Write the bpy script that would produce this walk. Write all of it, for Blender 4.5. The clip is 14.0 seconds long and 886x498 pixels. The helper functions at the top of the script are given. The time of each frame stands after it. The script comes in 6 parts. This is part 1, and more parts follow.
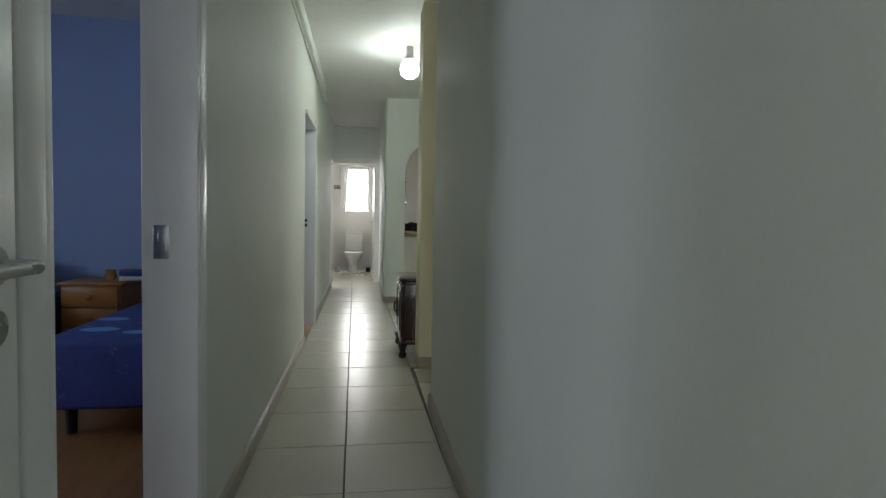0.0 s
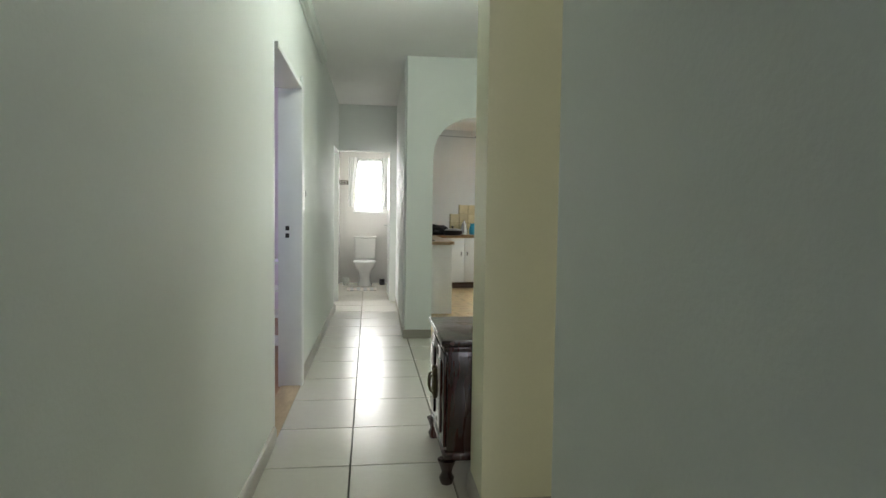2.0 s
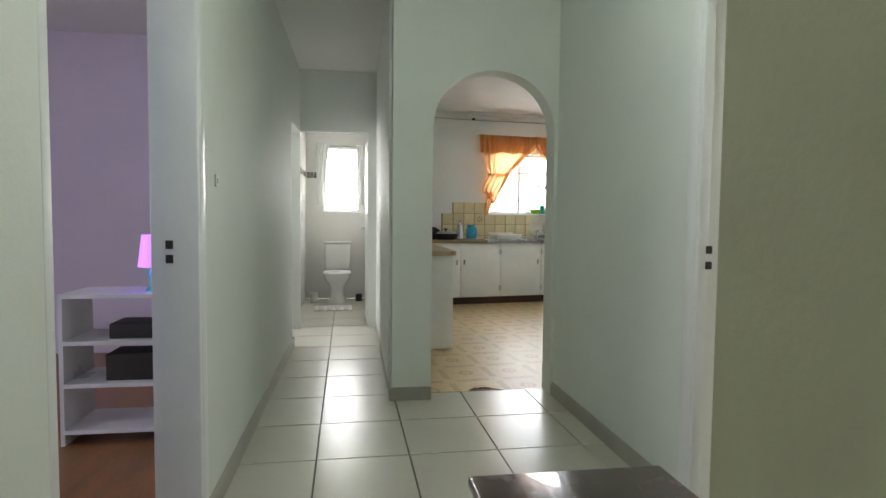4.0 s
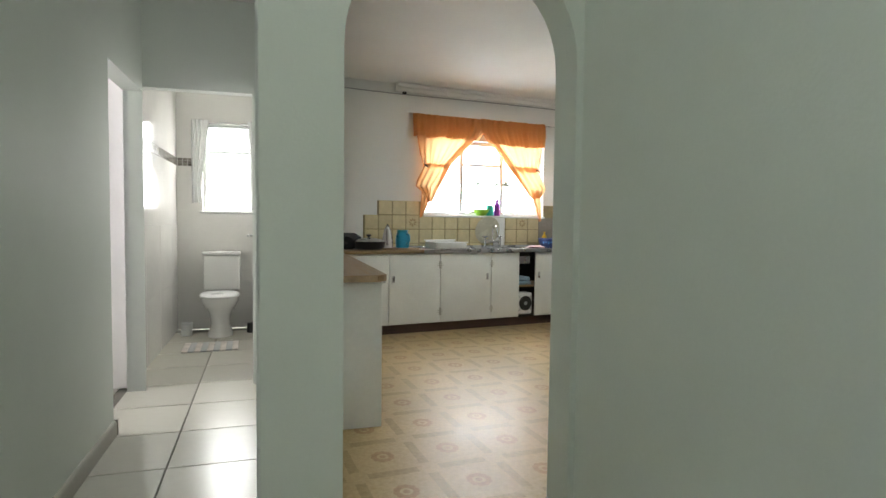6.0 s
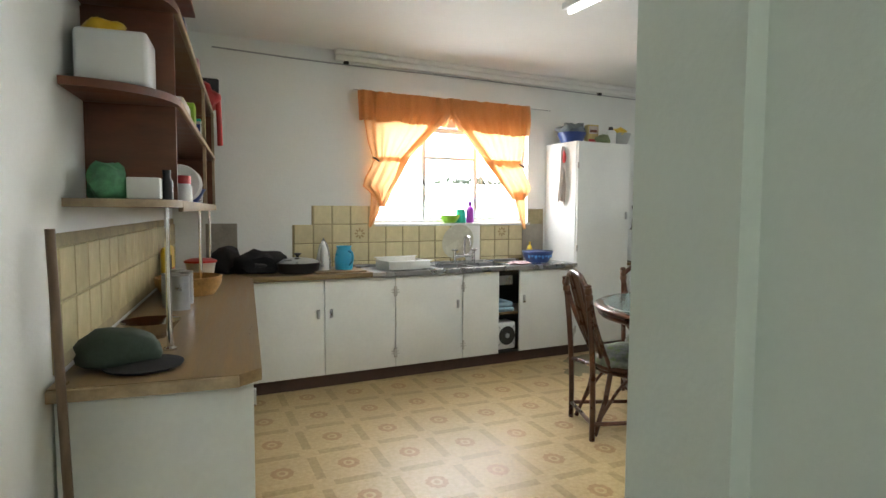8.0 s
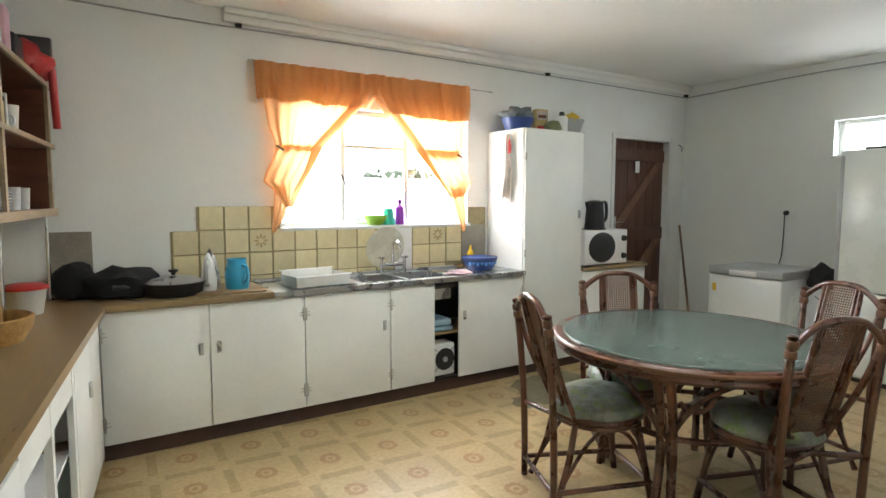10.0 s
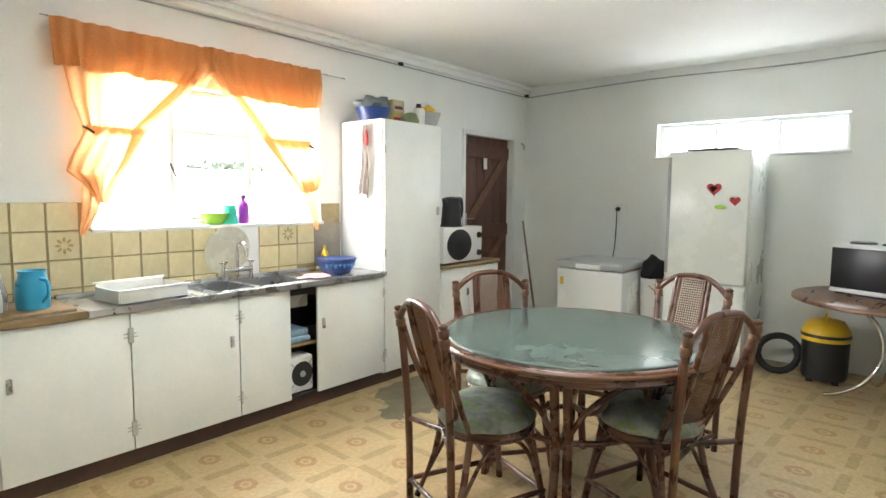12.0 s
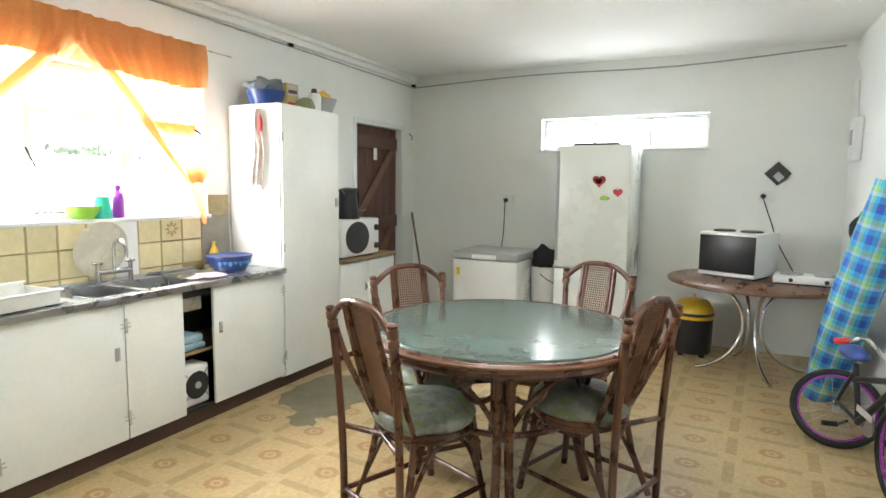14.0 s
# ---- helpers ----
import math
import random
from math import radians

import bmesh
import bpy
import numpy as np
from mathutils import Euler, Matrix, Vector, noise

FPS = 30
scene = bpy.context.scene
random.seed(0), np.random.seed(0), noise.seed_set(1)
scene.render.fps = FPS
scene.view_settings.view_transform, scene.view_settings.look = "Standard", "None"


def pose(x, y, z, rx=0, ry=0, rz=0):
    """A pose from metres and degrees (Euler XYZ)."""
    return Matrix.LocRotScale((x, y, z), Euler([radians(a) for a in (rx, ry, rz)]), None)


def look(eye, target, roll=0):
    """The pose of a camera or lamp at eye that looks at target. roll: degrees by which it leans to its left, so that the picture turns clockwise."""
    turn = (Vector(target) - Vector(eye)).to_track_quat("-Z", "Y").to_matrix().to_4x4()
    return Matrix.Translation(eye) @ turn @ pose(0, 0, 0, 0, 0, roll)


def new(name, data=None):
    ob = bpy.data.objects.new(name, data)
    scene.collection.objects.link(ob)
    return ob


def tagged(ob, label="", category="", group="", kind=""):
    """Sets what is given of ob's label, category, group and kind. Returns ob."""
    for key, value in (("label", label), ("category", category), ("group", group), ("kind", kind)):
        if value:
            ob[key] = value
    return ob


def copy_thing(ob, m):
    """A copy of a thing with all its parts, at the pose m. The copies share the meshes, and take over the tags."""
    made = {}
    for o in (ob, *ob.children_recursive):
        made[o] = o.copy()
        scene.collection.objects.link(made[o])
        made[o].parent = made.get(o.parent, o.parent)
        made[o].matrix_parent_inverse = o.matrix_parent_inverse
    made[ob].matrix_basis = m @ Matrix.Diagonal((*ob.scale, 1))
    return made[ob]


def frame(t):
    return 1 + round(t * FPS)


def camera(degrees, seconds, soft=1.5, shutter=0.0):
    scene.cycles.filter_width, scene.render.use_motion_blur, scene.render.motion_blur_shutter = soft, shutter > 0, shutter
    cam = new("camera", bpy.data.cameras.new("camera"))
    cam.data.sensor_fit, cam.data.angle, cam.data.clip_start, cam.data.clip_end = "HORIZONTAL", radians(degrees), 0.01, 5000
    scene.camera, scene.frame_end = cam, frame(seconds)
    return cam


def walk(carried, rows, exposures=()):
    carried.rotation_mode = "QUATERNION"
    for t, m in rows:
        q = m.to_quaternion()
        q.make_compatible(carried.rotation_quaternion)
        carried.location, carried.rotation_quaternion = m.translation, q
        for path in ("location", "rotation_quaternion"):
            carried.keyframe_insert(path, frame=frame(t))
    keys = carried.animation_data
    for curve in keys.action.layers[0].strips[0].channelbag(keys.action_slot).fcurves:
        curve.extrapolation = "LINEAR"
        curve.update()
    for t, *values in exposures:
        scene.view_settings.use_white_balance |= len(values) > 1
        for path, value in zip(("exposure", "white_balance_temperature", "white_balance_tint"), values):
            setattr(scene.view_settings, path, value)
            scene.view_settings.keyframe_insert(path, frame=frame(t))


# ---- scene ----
cam = camera(74.9, 14.0)
PATH = [
    (0, (-1.165, 0.525, 1.109), (-0.618, 2.446, 1.011), 1.1),
    (0.5, (-1.079, 1.008, 1.1), (-0.556, 2.936, 1.0), 0.8),
    (1, (-0.999, 1.524, 1.12), (-0.484, 3.453, 1.017), 0.9),
    (1.5, (-0.891, 2.093, 1.17), (-0.386, 4.025, 1.068), 0.9),
    (2, (-0.856, 2.635, 1.164), (-0.354, 4.568, 1.059), 0.8),
    (2.5, (-0.809, 3.115, 1.148), (-0.302, 5.047, 1.042), 0.9),
    (5, (-0.309, 5.377, 1.213), (0.39, 7.248, 1.108), 0.5),
    (5.5, (-0.167, 5.831, 1.184), (0.615, 7.669, 1.085), 0.7),
    (6, (-0.021, 6.277, 1.204), (0.803, 8.096, 1.102), 0.7),
    (6.5, (0.167, 6.731, 1.232), (1.02, 8.537, 1.128), 0.4),
    (7.2, (0.432, 7.199, 1.328), (1.318, 8.988, 1.205), 0.3),
    (9.5, (1.221, 8.176, 1.412), (2.167, 9.931, 1.257), 0.1),
    (10, (1.264, 8.33, 1.46), (2.34, 10.007, 1.287), 0.1),
    (10.5, (1.267, 8.438, 1.487), (2.485, 10.013, 1.303), 0.3),
    (11, (1.277, 8.558, 1.458), (2.609, 10.039, 1.28), 0.3),
    (11.5, (1.279, 8.657, 1.463), (2.717, 10.035, 1.283), 0.4),
    (12, (1.282, 8.752, 1.458), (2.805, 10.034, 1.274), 0.4),
    (12.5, (1.247, 8.841, 1.48), (2.853, 10.016, 1.281), 0.5),
    (13, (1.226, 8.937, 1.466), (2.907, 10.002, 1.264), 0.6),
    (13.5, (1.204, 9.039, 1.461), (2.942, 10.008, 1.255), 0.6),
    (14, (1.192, 9.106, 1.457), (2.977, 9.982, 1.246), 0.6),
]
EXPOSURES = [
    (0.0, -0.38), (1.0, 0.0), (2.0, 0.15), (2.7, 0.2), (5.0, -0.42), (6.0, -0.1), (7.2, 0.12), (9.5, 0.36), (11.0, 0.84), (14.0, 1.1),
]
walk(cam, [(t, look(eye, target, roll)) for t, eye, target, roll in PATH], EXPOSURES)

# ---- light and world ----
world = bpy.data.worlds.new("world")
scene.world = world
world.use_nodes = True
wn = world.node_tree.nodes
sky = wn.new("ShaderNodeTexSky")
sky.sky_type, sky.sun_disc = "NISHITA", False
sky.sun_elevation, sky.sun_rotation = radians(50), radians(20)
wn["Background"].inputs["Strength"].default_value = 0.12
world.node_tree.links.new(sky.outputs[0], wn["Background"].inputs["Color"])

# hall frame: the corridor runs 8 degrees off the kitchen's walls
HALL = pose(-1.753, 0, 0, 0, 0, -8)


def area_lamp(name, eye, target, sx, sy, watts, colour=(1, 1, 1)):
    data = bpy.data.lights.new(name, "AREA")
    data.shape, data.size, data.size_y, data.energy, data.color = "RECTANGLE", sx, sy, watts, colour
    ob = new(name, data)
    ob.matrix_world = look(eye, target)
    return ob


def point_lamp(name, at, watts, radius, colour=(1, 1, 1)):
    data = bpy.data.lights.new(name, "POINT")
    data.energy, data.shadow_soft_size, data.color = watts, radius, colour
    ob = new(name, data)
    ob.location = at
    return ob


sun_data = bpy.data.lights.new("sun", "SUN")
sun_data.energy, sun_data.angle, sun_data.color = 1.0, radians(12), (1, 0.97, 0.92)
new("sun", sun_data).matrix_world = look((0, 20, 30), (4, 14, 0))
area_lamp("window_daylight", (3.32, 12.50, 1.72), (3.32, 8, 0.9), 1.5, 0.85, 51, (0.92, 0.96, 1))
area_lamp("high_window_daylight", (7.17, 10.1, 2.03), (3, 10.1, 1.2), 1.5, 0.25, 9, (0.92, 0.96, 1))
area_lamp("toilet_window_daylight", HALL @ Vector((0.375, 13.13, 1.72)), HALL @ Vector((0.375, 8, 0.6)), 0.48, 0.9, 20, (1, 0.99, 0.95))
area_lamp("blue_bedroom_daylight", HALL @ Vector((-3.45, 2.6, 1.6)), HALL @ Vector((0, 3.1, 0.9)), 1.2, 1.0, 28, (0.75, 0.86, 1))
# lilac and pink rooms have no window; these lamps are added to brighten the hall
area_lamp("lilac_bedroom_fill_lamp", HALL @ Vector((-3.45, 6.5, 1.5)), HALL @ Vector((0, 6.5, 1.0)), 1.2, 1.0, 40, (0.98, 0.94, 1))
area_lamp("pink_room_fill_lamp", HALL @ Vector((4.7, 6.3, 1.5)), HALL @ Vector((2, 6.3, 1.0)), 1.2, 1.0, 24)
area_lamp("side_room_daylight", HALL @ Vector((3.4, 2.6, 1.5)), HALL @ Vector((1, 4.6, 1.2)), 1.2, 1.0, 19, (1, 0.97, 0.86))
area_lamp("bathroom_daylight", HALL @ Vector((-1.9, 10.3, 1.8)), HALL @ Vector((0, 10.3, 1.0)), 0.5, 0.8, 48)
# unseen lamp added inside the closed corridor end to lift the near walls
area_lamp("entrance_fill_lamp", HALL @ Vector((0.45, -1.2, 1.6)), HALL @ Vector((0.45, 3.0, 1.1)), 0.7, 1.2, 16, (0.92, 0.9, 1))
point_lamp("hall_bulb", HALL @ Vector((0.915, 6.0, 2.49)), 23, 0.06, (0.90, 1, 0.93))
area_lamp("kitchen_tube_lamp", (3.17, 10.0, 2.60), (3.17, 10.0, 0), 0.08, 1.1, 22, (0.97, 1, 0.97))


# ---- materials ----
def nodes_of(name):
    m = bpy.data.materials.new(name)
    m.use_nodes = True
    t = m.node_tree
    return m, t, t.nodes["Principled BSDF"]


def noise_at(t, scale, detail=4.0, rough=0.55, stretch=None):
    n = t.nodes.new("ShaderNodeTexNoise")
    n.inputs["Scale"].default_value, n.inputs["Detail"].default_value, n.inputs["Roughness"].default_value = scale, detail, rough
    c = t.nodes.new("ShaderNodeTexCoord")
    if stretch:
        mp = t.nodes.new("ShaderNodeMapping")
        mp.inputs["Scale"].default_value = stretch
        t.links.new(c.outputs["Object"], mp.inputs[0])
        t.links.new(mp.outputs[0], n.inputs["Vector"])
    else:
        t.links.new(c.outputs["Object"], n.inputs["Vector"])
    return n


def ramp(t, source, stops):
    r = t.nodes.new("ShaderNodeValToRGB")
    e = r.color_ramp.elements
    e[0].position, e[0].color = stops[0][0], (*stops[0][1], 1)
    e[1].position, e[1].color = stops[-1][0], (*stops[-1][1], 1)
    for p, c in stops[1:-1]:
        x = e.new(p)
        x.color = (*c, 1)
    t.links.new(source, r.inputs[0])
    return r


def shade(c, k):
    return tuple(min(1, v * k) for v in c)


def mix(t, fac, a, b, kind="MIX"):
    n = t.nodes.new("ShaderNodeMix")
    n.data_type, n.blend_type = "RGBA", kind
    for socket, v in ((n.inputs[0], fac), (n.inputs[6], a), (n.inputs[7], b)):
        if hasattr(v, "is_output"):
            t.links.new(v, socket)
        elif isinstance(v, tuple):
            socket.default_value = (*v, 1)
        else:
            socket.default_value = v
    return n.outputs[2]


def paint(name, c, rough=0.6, metal=0.0, vary=0.12, scale=3.0, fine=60.0, bump=0.05, stretch=None, stain=None, pieces=0.0, coat=0.0):
    """A surface with broad and fine variation, grain and relief; stain: (colour, share)."""
    m, t, b = nodes_of(name)
    broad = noise_at(t, scale, 5, 0.6, stretch)
    small = noise_at(t, fine, 3, 0.6, stretch)
    r1 = ramp(t, broad.outputs[0], [(0.3, shade(c, 1 - vary)), (0.7, shade(c, 1 + vary * 0.6))])
    r2 = ramp(t, small.outputs[0], [(0.3, (1 - vary * 0.5,) * 3), (0.7, (1, 1, 1))])
    out = mix(t, 1.0, r1.outputs[0], r2.outputs[0], "MULTIPLY")
    if stain:
        s = noise_at(t, scale * 1.7, 7, 0.7)
        mask = ramp(t, s.outputs[0], [(0.5 + 0.25 * (1 - stain[1]), (0, 0, 0)), (0.62 + 0.25 * (1 - stain[1]), (1, 1, 1))])
        out = mix(t, mask.outputs[0], out, stain[0])
    if pieces:
        info = t.nodes.new("ShaderNodeObjectInfo")
        k = ramp(t, info.outputs["Random"], [(0, (1 - pieces,) * 3), (1, (1 + pieces * 0.3,) * 3)])
        out = mix(t, 1.0, out, k.outputs[0], "MULTIPLY")
    t.links.new(out, b.inputs["Base Color"])
    b.inputs["Metallic"].default_value = metal
    rr = ramp(t, broad.outputs[0], [(0.25, (max(0.03, rough - 0.08),) * 3), (0.75, (min(1, rough + 0.1),) * 3)])
    t.links.new(rr.outputs[0], b.inputs["Roughness"])
    b.inputs["Coat Weight"].default_value = coat
    if bump:
        bp = t.nodes.new("ShaderNodeBump")
        bp.inputs["Strength"].default_value, bp.inputs["Distance"].default_value = bump, 0.01
        t.links.new(small.outputs[0], bp.inputs["Height"])
        t.links.new(bp.outputs[0], b.inputs["Normal"])
    return m


def glass(name, c=(1, 1, 1), rough=0.0):
    m, t, b = nodes_of(name)
    b.inputs["Base Color"].default_value = (*c, 1)
    b.inputs["Roughness"].default_value = rough
    b.inputs["Transmission Weight"].default_value = 1.0
    b.inputs["IOR"].default_value = 1.45
    return m


def glow(name, c, strength):
    m, t, b = nodes_of(name)
    b.inputs["Base Color"].default_value = (*c, 1)
    b.inputs["Emission Color"].default_value = (*c, 1)
    b.inputs["Emission Strength"].default_value = strength
    return m


def wood(name, c, rough=0.45, stretch=(2, 30, 30), vary=0.35, coat=0.0):
    return paint(name, c, rough, 0, vary, 1.2, 9, 0.06, stretch, coat=coat)


WALL = paint("white_wall_paint", (0.72, 0.755, 0.70), 0.62, 0, 0.05, 1.3, 90, 0.08)
KITCHEN_WALL = paint("kitchen_wall_paint", (0.80, 0.82, 0.79), 0.55, 0, 0.05, 1.2, 45, 0.14)
BEIGE_WALL = paint("cream_wall_paint", (0.64, 0.63, 0.46), 0.6, 0, 0.06, 1.3, 80, 0.08)
BLUE_WALL = paint("blue_wall_paint", (0.30, 0.40, 0.68), 0.6, 0, 0.06, 1.2, 80, 0.06)
LILAC_WALL = paint("lilac_wall_paint", (0.72, 0.64, 0.74), 0.6, 0, 0.06, 1.2, 80, 0.06)
PINK_WALL = paint("pink_wall_paint", (0.72, 0.46, 0.42), 0.7, 0, 0.1, 1.2, 80, 0.06, stain=((0.42, 0.33, 0.3), 0.25))
CEILING = paint("ceiling_paint", (0.84, 0.84, 0.81), 0.7, 0, 0.05, 0.9, 60, 0.05)
GLOSS_WHITE = paint("white_gloss_trim", (0.74, 0.76, 0.74), 0.35, 0, 0.05, 3, 60, 0.03, stain=((0.6, 0.58, 0.52), 0.1))
SKIRTING = paint("grey_skirting", (0.36, 0.34, 0.29), 0.4, 0, 0.12, 4, 70, 0.05)
TILE = paint("cream_floor_tile", (0.58, 0.56, 0.48), 0.27, 0, 0.05, 0.35, 25, 0.01, pieces=0.06)
GROUT = paint("dark_grout", (0.13, 0.12, 0.10), 0.85, 0, 0.25, 8, 90, 0.1)
WC_TILE = paint("white_glazed_wall_tile", (0.74, 0.73, 0.70), 0.12, 0, 0.04, 2, 20, 0.01, pieces=0.04)
MOSAIC = paint("brown_mosaic_tile", (0.33, 0.30, 0.26), 0.2, 0, 0.5, 18, 40, 0.05, pieces=0.7)
SPLASH = paint("yellow_cream_tile", (0.74, 0.65, 0.39), 0.2, 0, 0.14, 6, 30, 0.03, pieces=0.14)
SPLASH_GROUT = paint("olive_grout", (0.36, 0.30, 0.16), 0.8, 0, 0.3, 9, 80, 0.1)
SPLASH_MARK = paint("brown_tile_print", (0.36, 0.26, 0.11), 0.3, 0, 0.2, 9, 60, 0)
CEMENT = paint("bare_cement", (0.31, 0.28, 0.23), 0.9, 0, 0.25, 5, 60, 0.3)
UNIT = paint("white_cupboard_paint", (0.78, 0.80, 0.77), 0.42, 0, 0.06, 2.5, 40, 0.05, stain=((0.62, 0.62, 0.57), 0.2))
HINGE = paint("worn_hinge_paint", (0.50, 0.50, 0.46), 0.6, 0, 0.3, 12, 60, 0.1)
KICK = paint("dark_kickboard", (0.07, 0.035, 0.025), 0.6, 0, 0.3, 5, 40, 0.05)
DARK = paint("dark_parts_and_shaded_inside", (0.03, 0.028, 0.025), 0.8, 0, 0.2, 5, 40, 0.05)
TOP = wood("brown_worktop", (0.30, 0.20, 0.095), 0.34, (26, 1.1, 26), 0.3)
TOP2 = wood("brown_worktop_edge", (0.27, 0.19, 0.09), 0.4, (2.2, 18, 18), 0.3)
STEEL = paint("brushed_steel", (0.50, 0.51, 0.51), 0.28, 0.9, 0.12, 5, 70, 0.03)
CHROME = paint("chrome", (0.72, 0.72, 0.72), 0.12, 1.0, 0.08, 6, 50, 0.0)
BLACK = paint("black_plastic", (0.018, 0.018, 0.02), 0.35, 0, 0.2, 6, 60, 0.02)
RUBBER = paint("black_rubber", (0.02, 0.02, 0.02), 0.75, 0, 0.2, 10, 70, 0.1)
BLACK_CLOTH = paint("black_cloth", (0.012, 0.012, 0.014), 0.95, 0, 0.3, 9, 90, 0.3)
WHITE = paint("white_plastic", (0.76, 0.77, 0.76), 0.32, 0, 0.04, 3, 40, 0.0)
ENAMEL = paint("white_enamel", (0.73, 0.75, 0.73), 0.25, 0, 0.04, 2, 30, 0.01)
FRIDGE = paint("fridge_enamel", (0.70, 0.73, 0.68), 0.28, 0, 0.04, 2, 30, 0.01)
GREY_LID = paint("grey_lid", (0.36, 0.37, 0.37), 0.4, 0, 0.06, 3, 40, 0.02)
PORCELAIN = paint("porcelain", (0.80, 0.80, 0.78), 0.1, 0, 0.03, 2, 20, 0.0, coat=0.5)
CHERRY = wood("dark_cherry_wood", (0.045, 0.014, 0.010), 0.22, (12, 12, 2), 0.4, 0.3)
RATTAN = paint("dark_rattan_cane", (0.105, 0.036, 0.017), 0.28, 0, 0.55, 7, 60, 0.1, coat=0.25)
CANE = paint("woven_cane", (0.16, 0.070, 0.032), 0.5, 0, 0.4, 20, 140, 0.2)
CANE_PALE = paint("pale_cane", (0.28, 0.16, 0.06), 0.5, 0, 0.4, 20, 140, 0.2)
DOOR_WOOD = wood("brown_door_wood", (0.105, 0.040, 0.022), 0.5, (16, 16, 1.6), 0.4)
DOOR_WOOD2 = wood("worn_door_rail", (0.20, 0.10, 0.055), 0.55, (4, 4, 4), 0.4)
SHELF_RED = wood("red_brown_board", (0.16, 0.055, 0.025), 0.4, (3, 12, 12), 0.3)
SHELF_EDGE = wood("worn_shelf_edge", (0.42, 0.32, 0.20), 0.6, (10, 2, 10), 0.3)
PINE = wood("orange_pine", (0.46, 0.20, 0.055), 0.35, (2, 10, 10), 0.35)
TABLE_WOOD = wood("brown_table_laminate", (0.16, 0.075, 0.035), 0.3, (3, 14, 14), 0.35)
BROOM = wood("broom_wood", (0.20, 0.13, 0.08), 0.6, (14, 14, 2), 0.3)
PARQUET = wood("parquet_wood", (0.30, 0.145, 0.06), 0.35, (10, 2, 10), 0.35)
RED_WOOD = wood("red_brown_cabinet", (0.30, 0.075, 0.025), 0.4, (10, 10, 2), 0.3)
TABLE_GLASS = paint("green_table_glass", (0.09, 0.125, 0.11), 0.18, 0, 0.3, 2.2, 12, 0.0)
GLASS = glass("clear_glass")
OVEN_GLASS = paint("black_oven_glass", (0.010, 0.010, 0.012), 0.34, 0, 0.1, 3, 20, 0)
RED = paint("red_plastic", (0.50, 0.03, 0.03), 0.35, 0, 0.1, 5, 40, 0)
GREEN = paint("green_plastic", (0.10, 0.42, 0.06), 0.35, 0, 0.1, 5, 40, 0)
LIME = paint("lime_plastic", (0.30, 0.58, 0.05), 0.4, 0, 0.1, 5, 40, 0)
TEAL = paint("teal_plastic", (0.04, 0.55, 0.42), 0.3, 0, 0.1, 5, 40, 0)
PURPLE = paint("purple_plastic", (0.32, 0.04, 0.42), 0.3, 0, 0.1, 5, 40, 0)
BLUE_JUG = paint("blue_plastic", (0.03, 0.36, 0.60), 0.3, 0, 0.1, 5, 40, 0)
NAVY = paint("navy_plastic", (0.02, 0.05, 0.20), 0.35, 0, 0.15, 5, 40, 0)
SKY_BLUE = paint("light_blue_plastic", (0.10, 0.30, 0.70), 0.4, 0, 0.1, 5, 40, 0)
YELLOW = paint("yellow_plastic", (0.72, 0.46, 0.02), 0.35, 0, 0.1, 5, 40, 0)
TIN = paint("ribbed_tin", (0.45, 0.46, 0.47), 0.3, 0.8, 0.15, 6, 40, 0.02)
CLEAR_PLASTIC = paint("cloudy_plastic", (0.62, 0.62, 0.58), 0.3, 0, 0.08, 6, 40, 0)
WICKER = paint("wicker", (0.48, 0.27, 0.08), 0.7, 0, 0.35, 16, 60, 0.4)
CLOTH_WHITE = paint("white_cloth", (0.62, 0.57, 0.52), 0.9, 0, 0.2, 12, 90, 0.3)
SEAT_CLOTH = paint("green_floral_cushion", (0.30, 0.33, 0.29), 0.38, 0, 0.7, 8, 30, 0.5, stain=((0.17, 0.26, 0.07), 0.98))
PLATE = paint("speckled_plate", (0.62, 0.60, 0.48), 0.25, 0, 0.12, 9, 60, 0.02)
PAPER = paint("printed_paper", (0.60, 0.48, 0.20), 0.6, 0, 0.35, 14, 60, 0)
BEDDING = paint("blue_bedspread", (0.05, 0.07, 0.28), 0.9, 0, 0.3, 4, 70, 0.3, stain=((0.25, 0.36, 0.55), 0.55))
PURPLE_SHADE = glow("lit_purple_lampshade", (0.55, 0.22, 0.9), 1.4)
LAMP_GLOW = glow("lit_globe", (0.92, 1, 0.95), 9.0)
TUBE_GLOW = glow("lit_tube", (0.95, 1, 0.96), 8.0)
SKY_GLOW = glow("glowing_backdrop_sheet", (0.96, 0.98, 1.0), 4.5)
LEAF = paint("shrub_leaf", (0.26, 0.32, 0.22), 0.6, 0, 0.3, 6, 40, 0)
GRASS = paint("outside_ground", (0.30, 0.30, 0.22), 0.9, 0, 0.3, 2, 30, 0.2)


def curtain_cloth():
    m, t, b = nodes_of("orange_curtain_cloth")
    n = noise_at(t, 130, 2, 0.5)
    r = ramp(t, n.outputs[0], [(0.3, (0.52, 0.20, 0.06)), (0.7, (0.66, 0.28, 0.09))])
    t.links.new(r.outputs[0], b.inputs["Base Color"])
    b.inputs["Roughness"].default_value = 0.9
    tr = t.nodes.new("ShaderNodeBsdfTranslucent")
    tr.inputs[0].default_value = (0.98, 0.60, 0.28, 1)
    mx = t.nodes.new("ShaderNodeMixShader")
    mx.inputs[0].default_value = 0.25
    t.links.new(b.outputs[0], mx.inputs[1])
    t.links.new(tr.outputs[0], mx.inputs[2])
    t.links.new(mx.outputs[0], t.nodes["Material Output"].inputs[0])
    return m


CURTAIN = curtain_cloth()


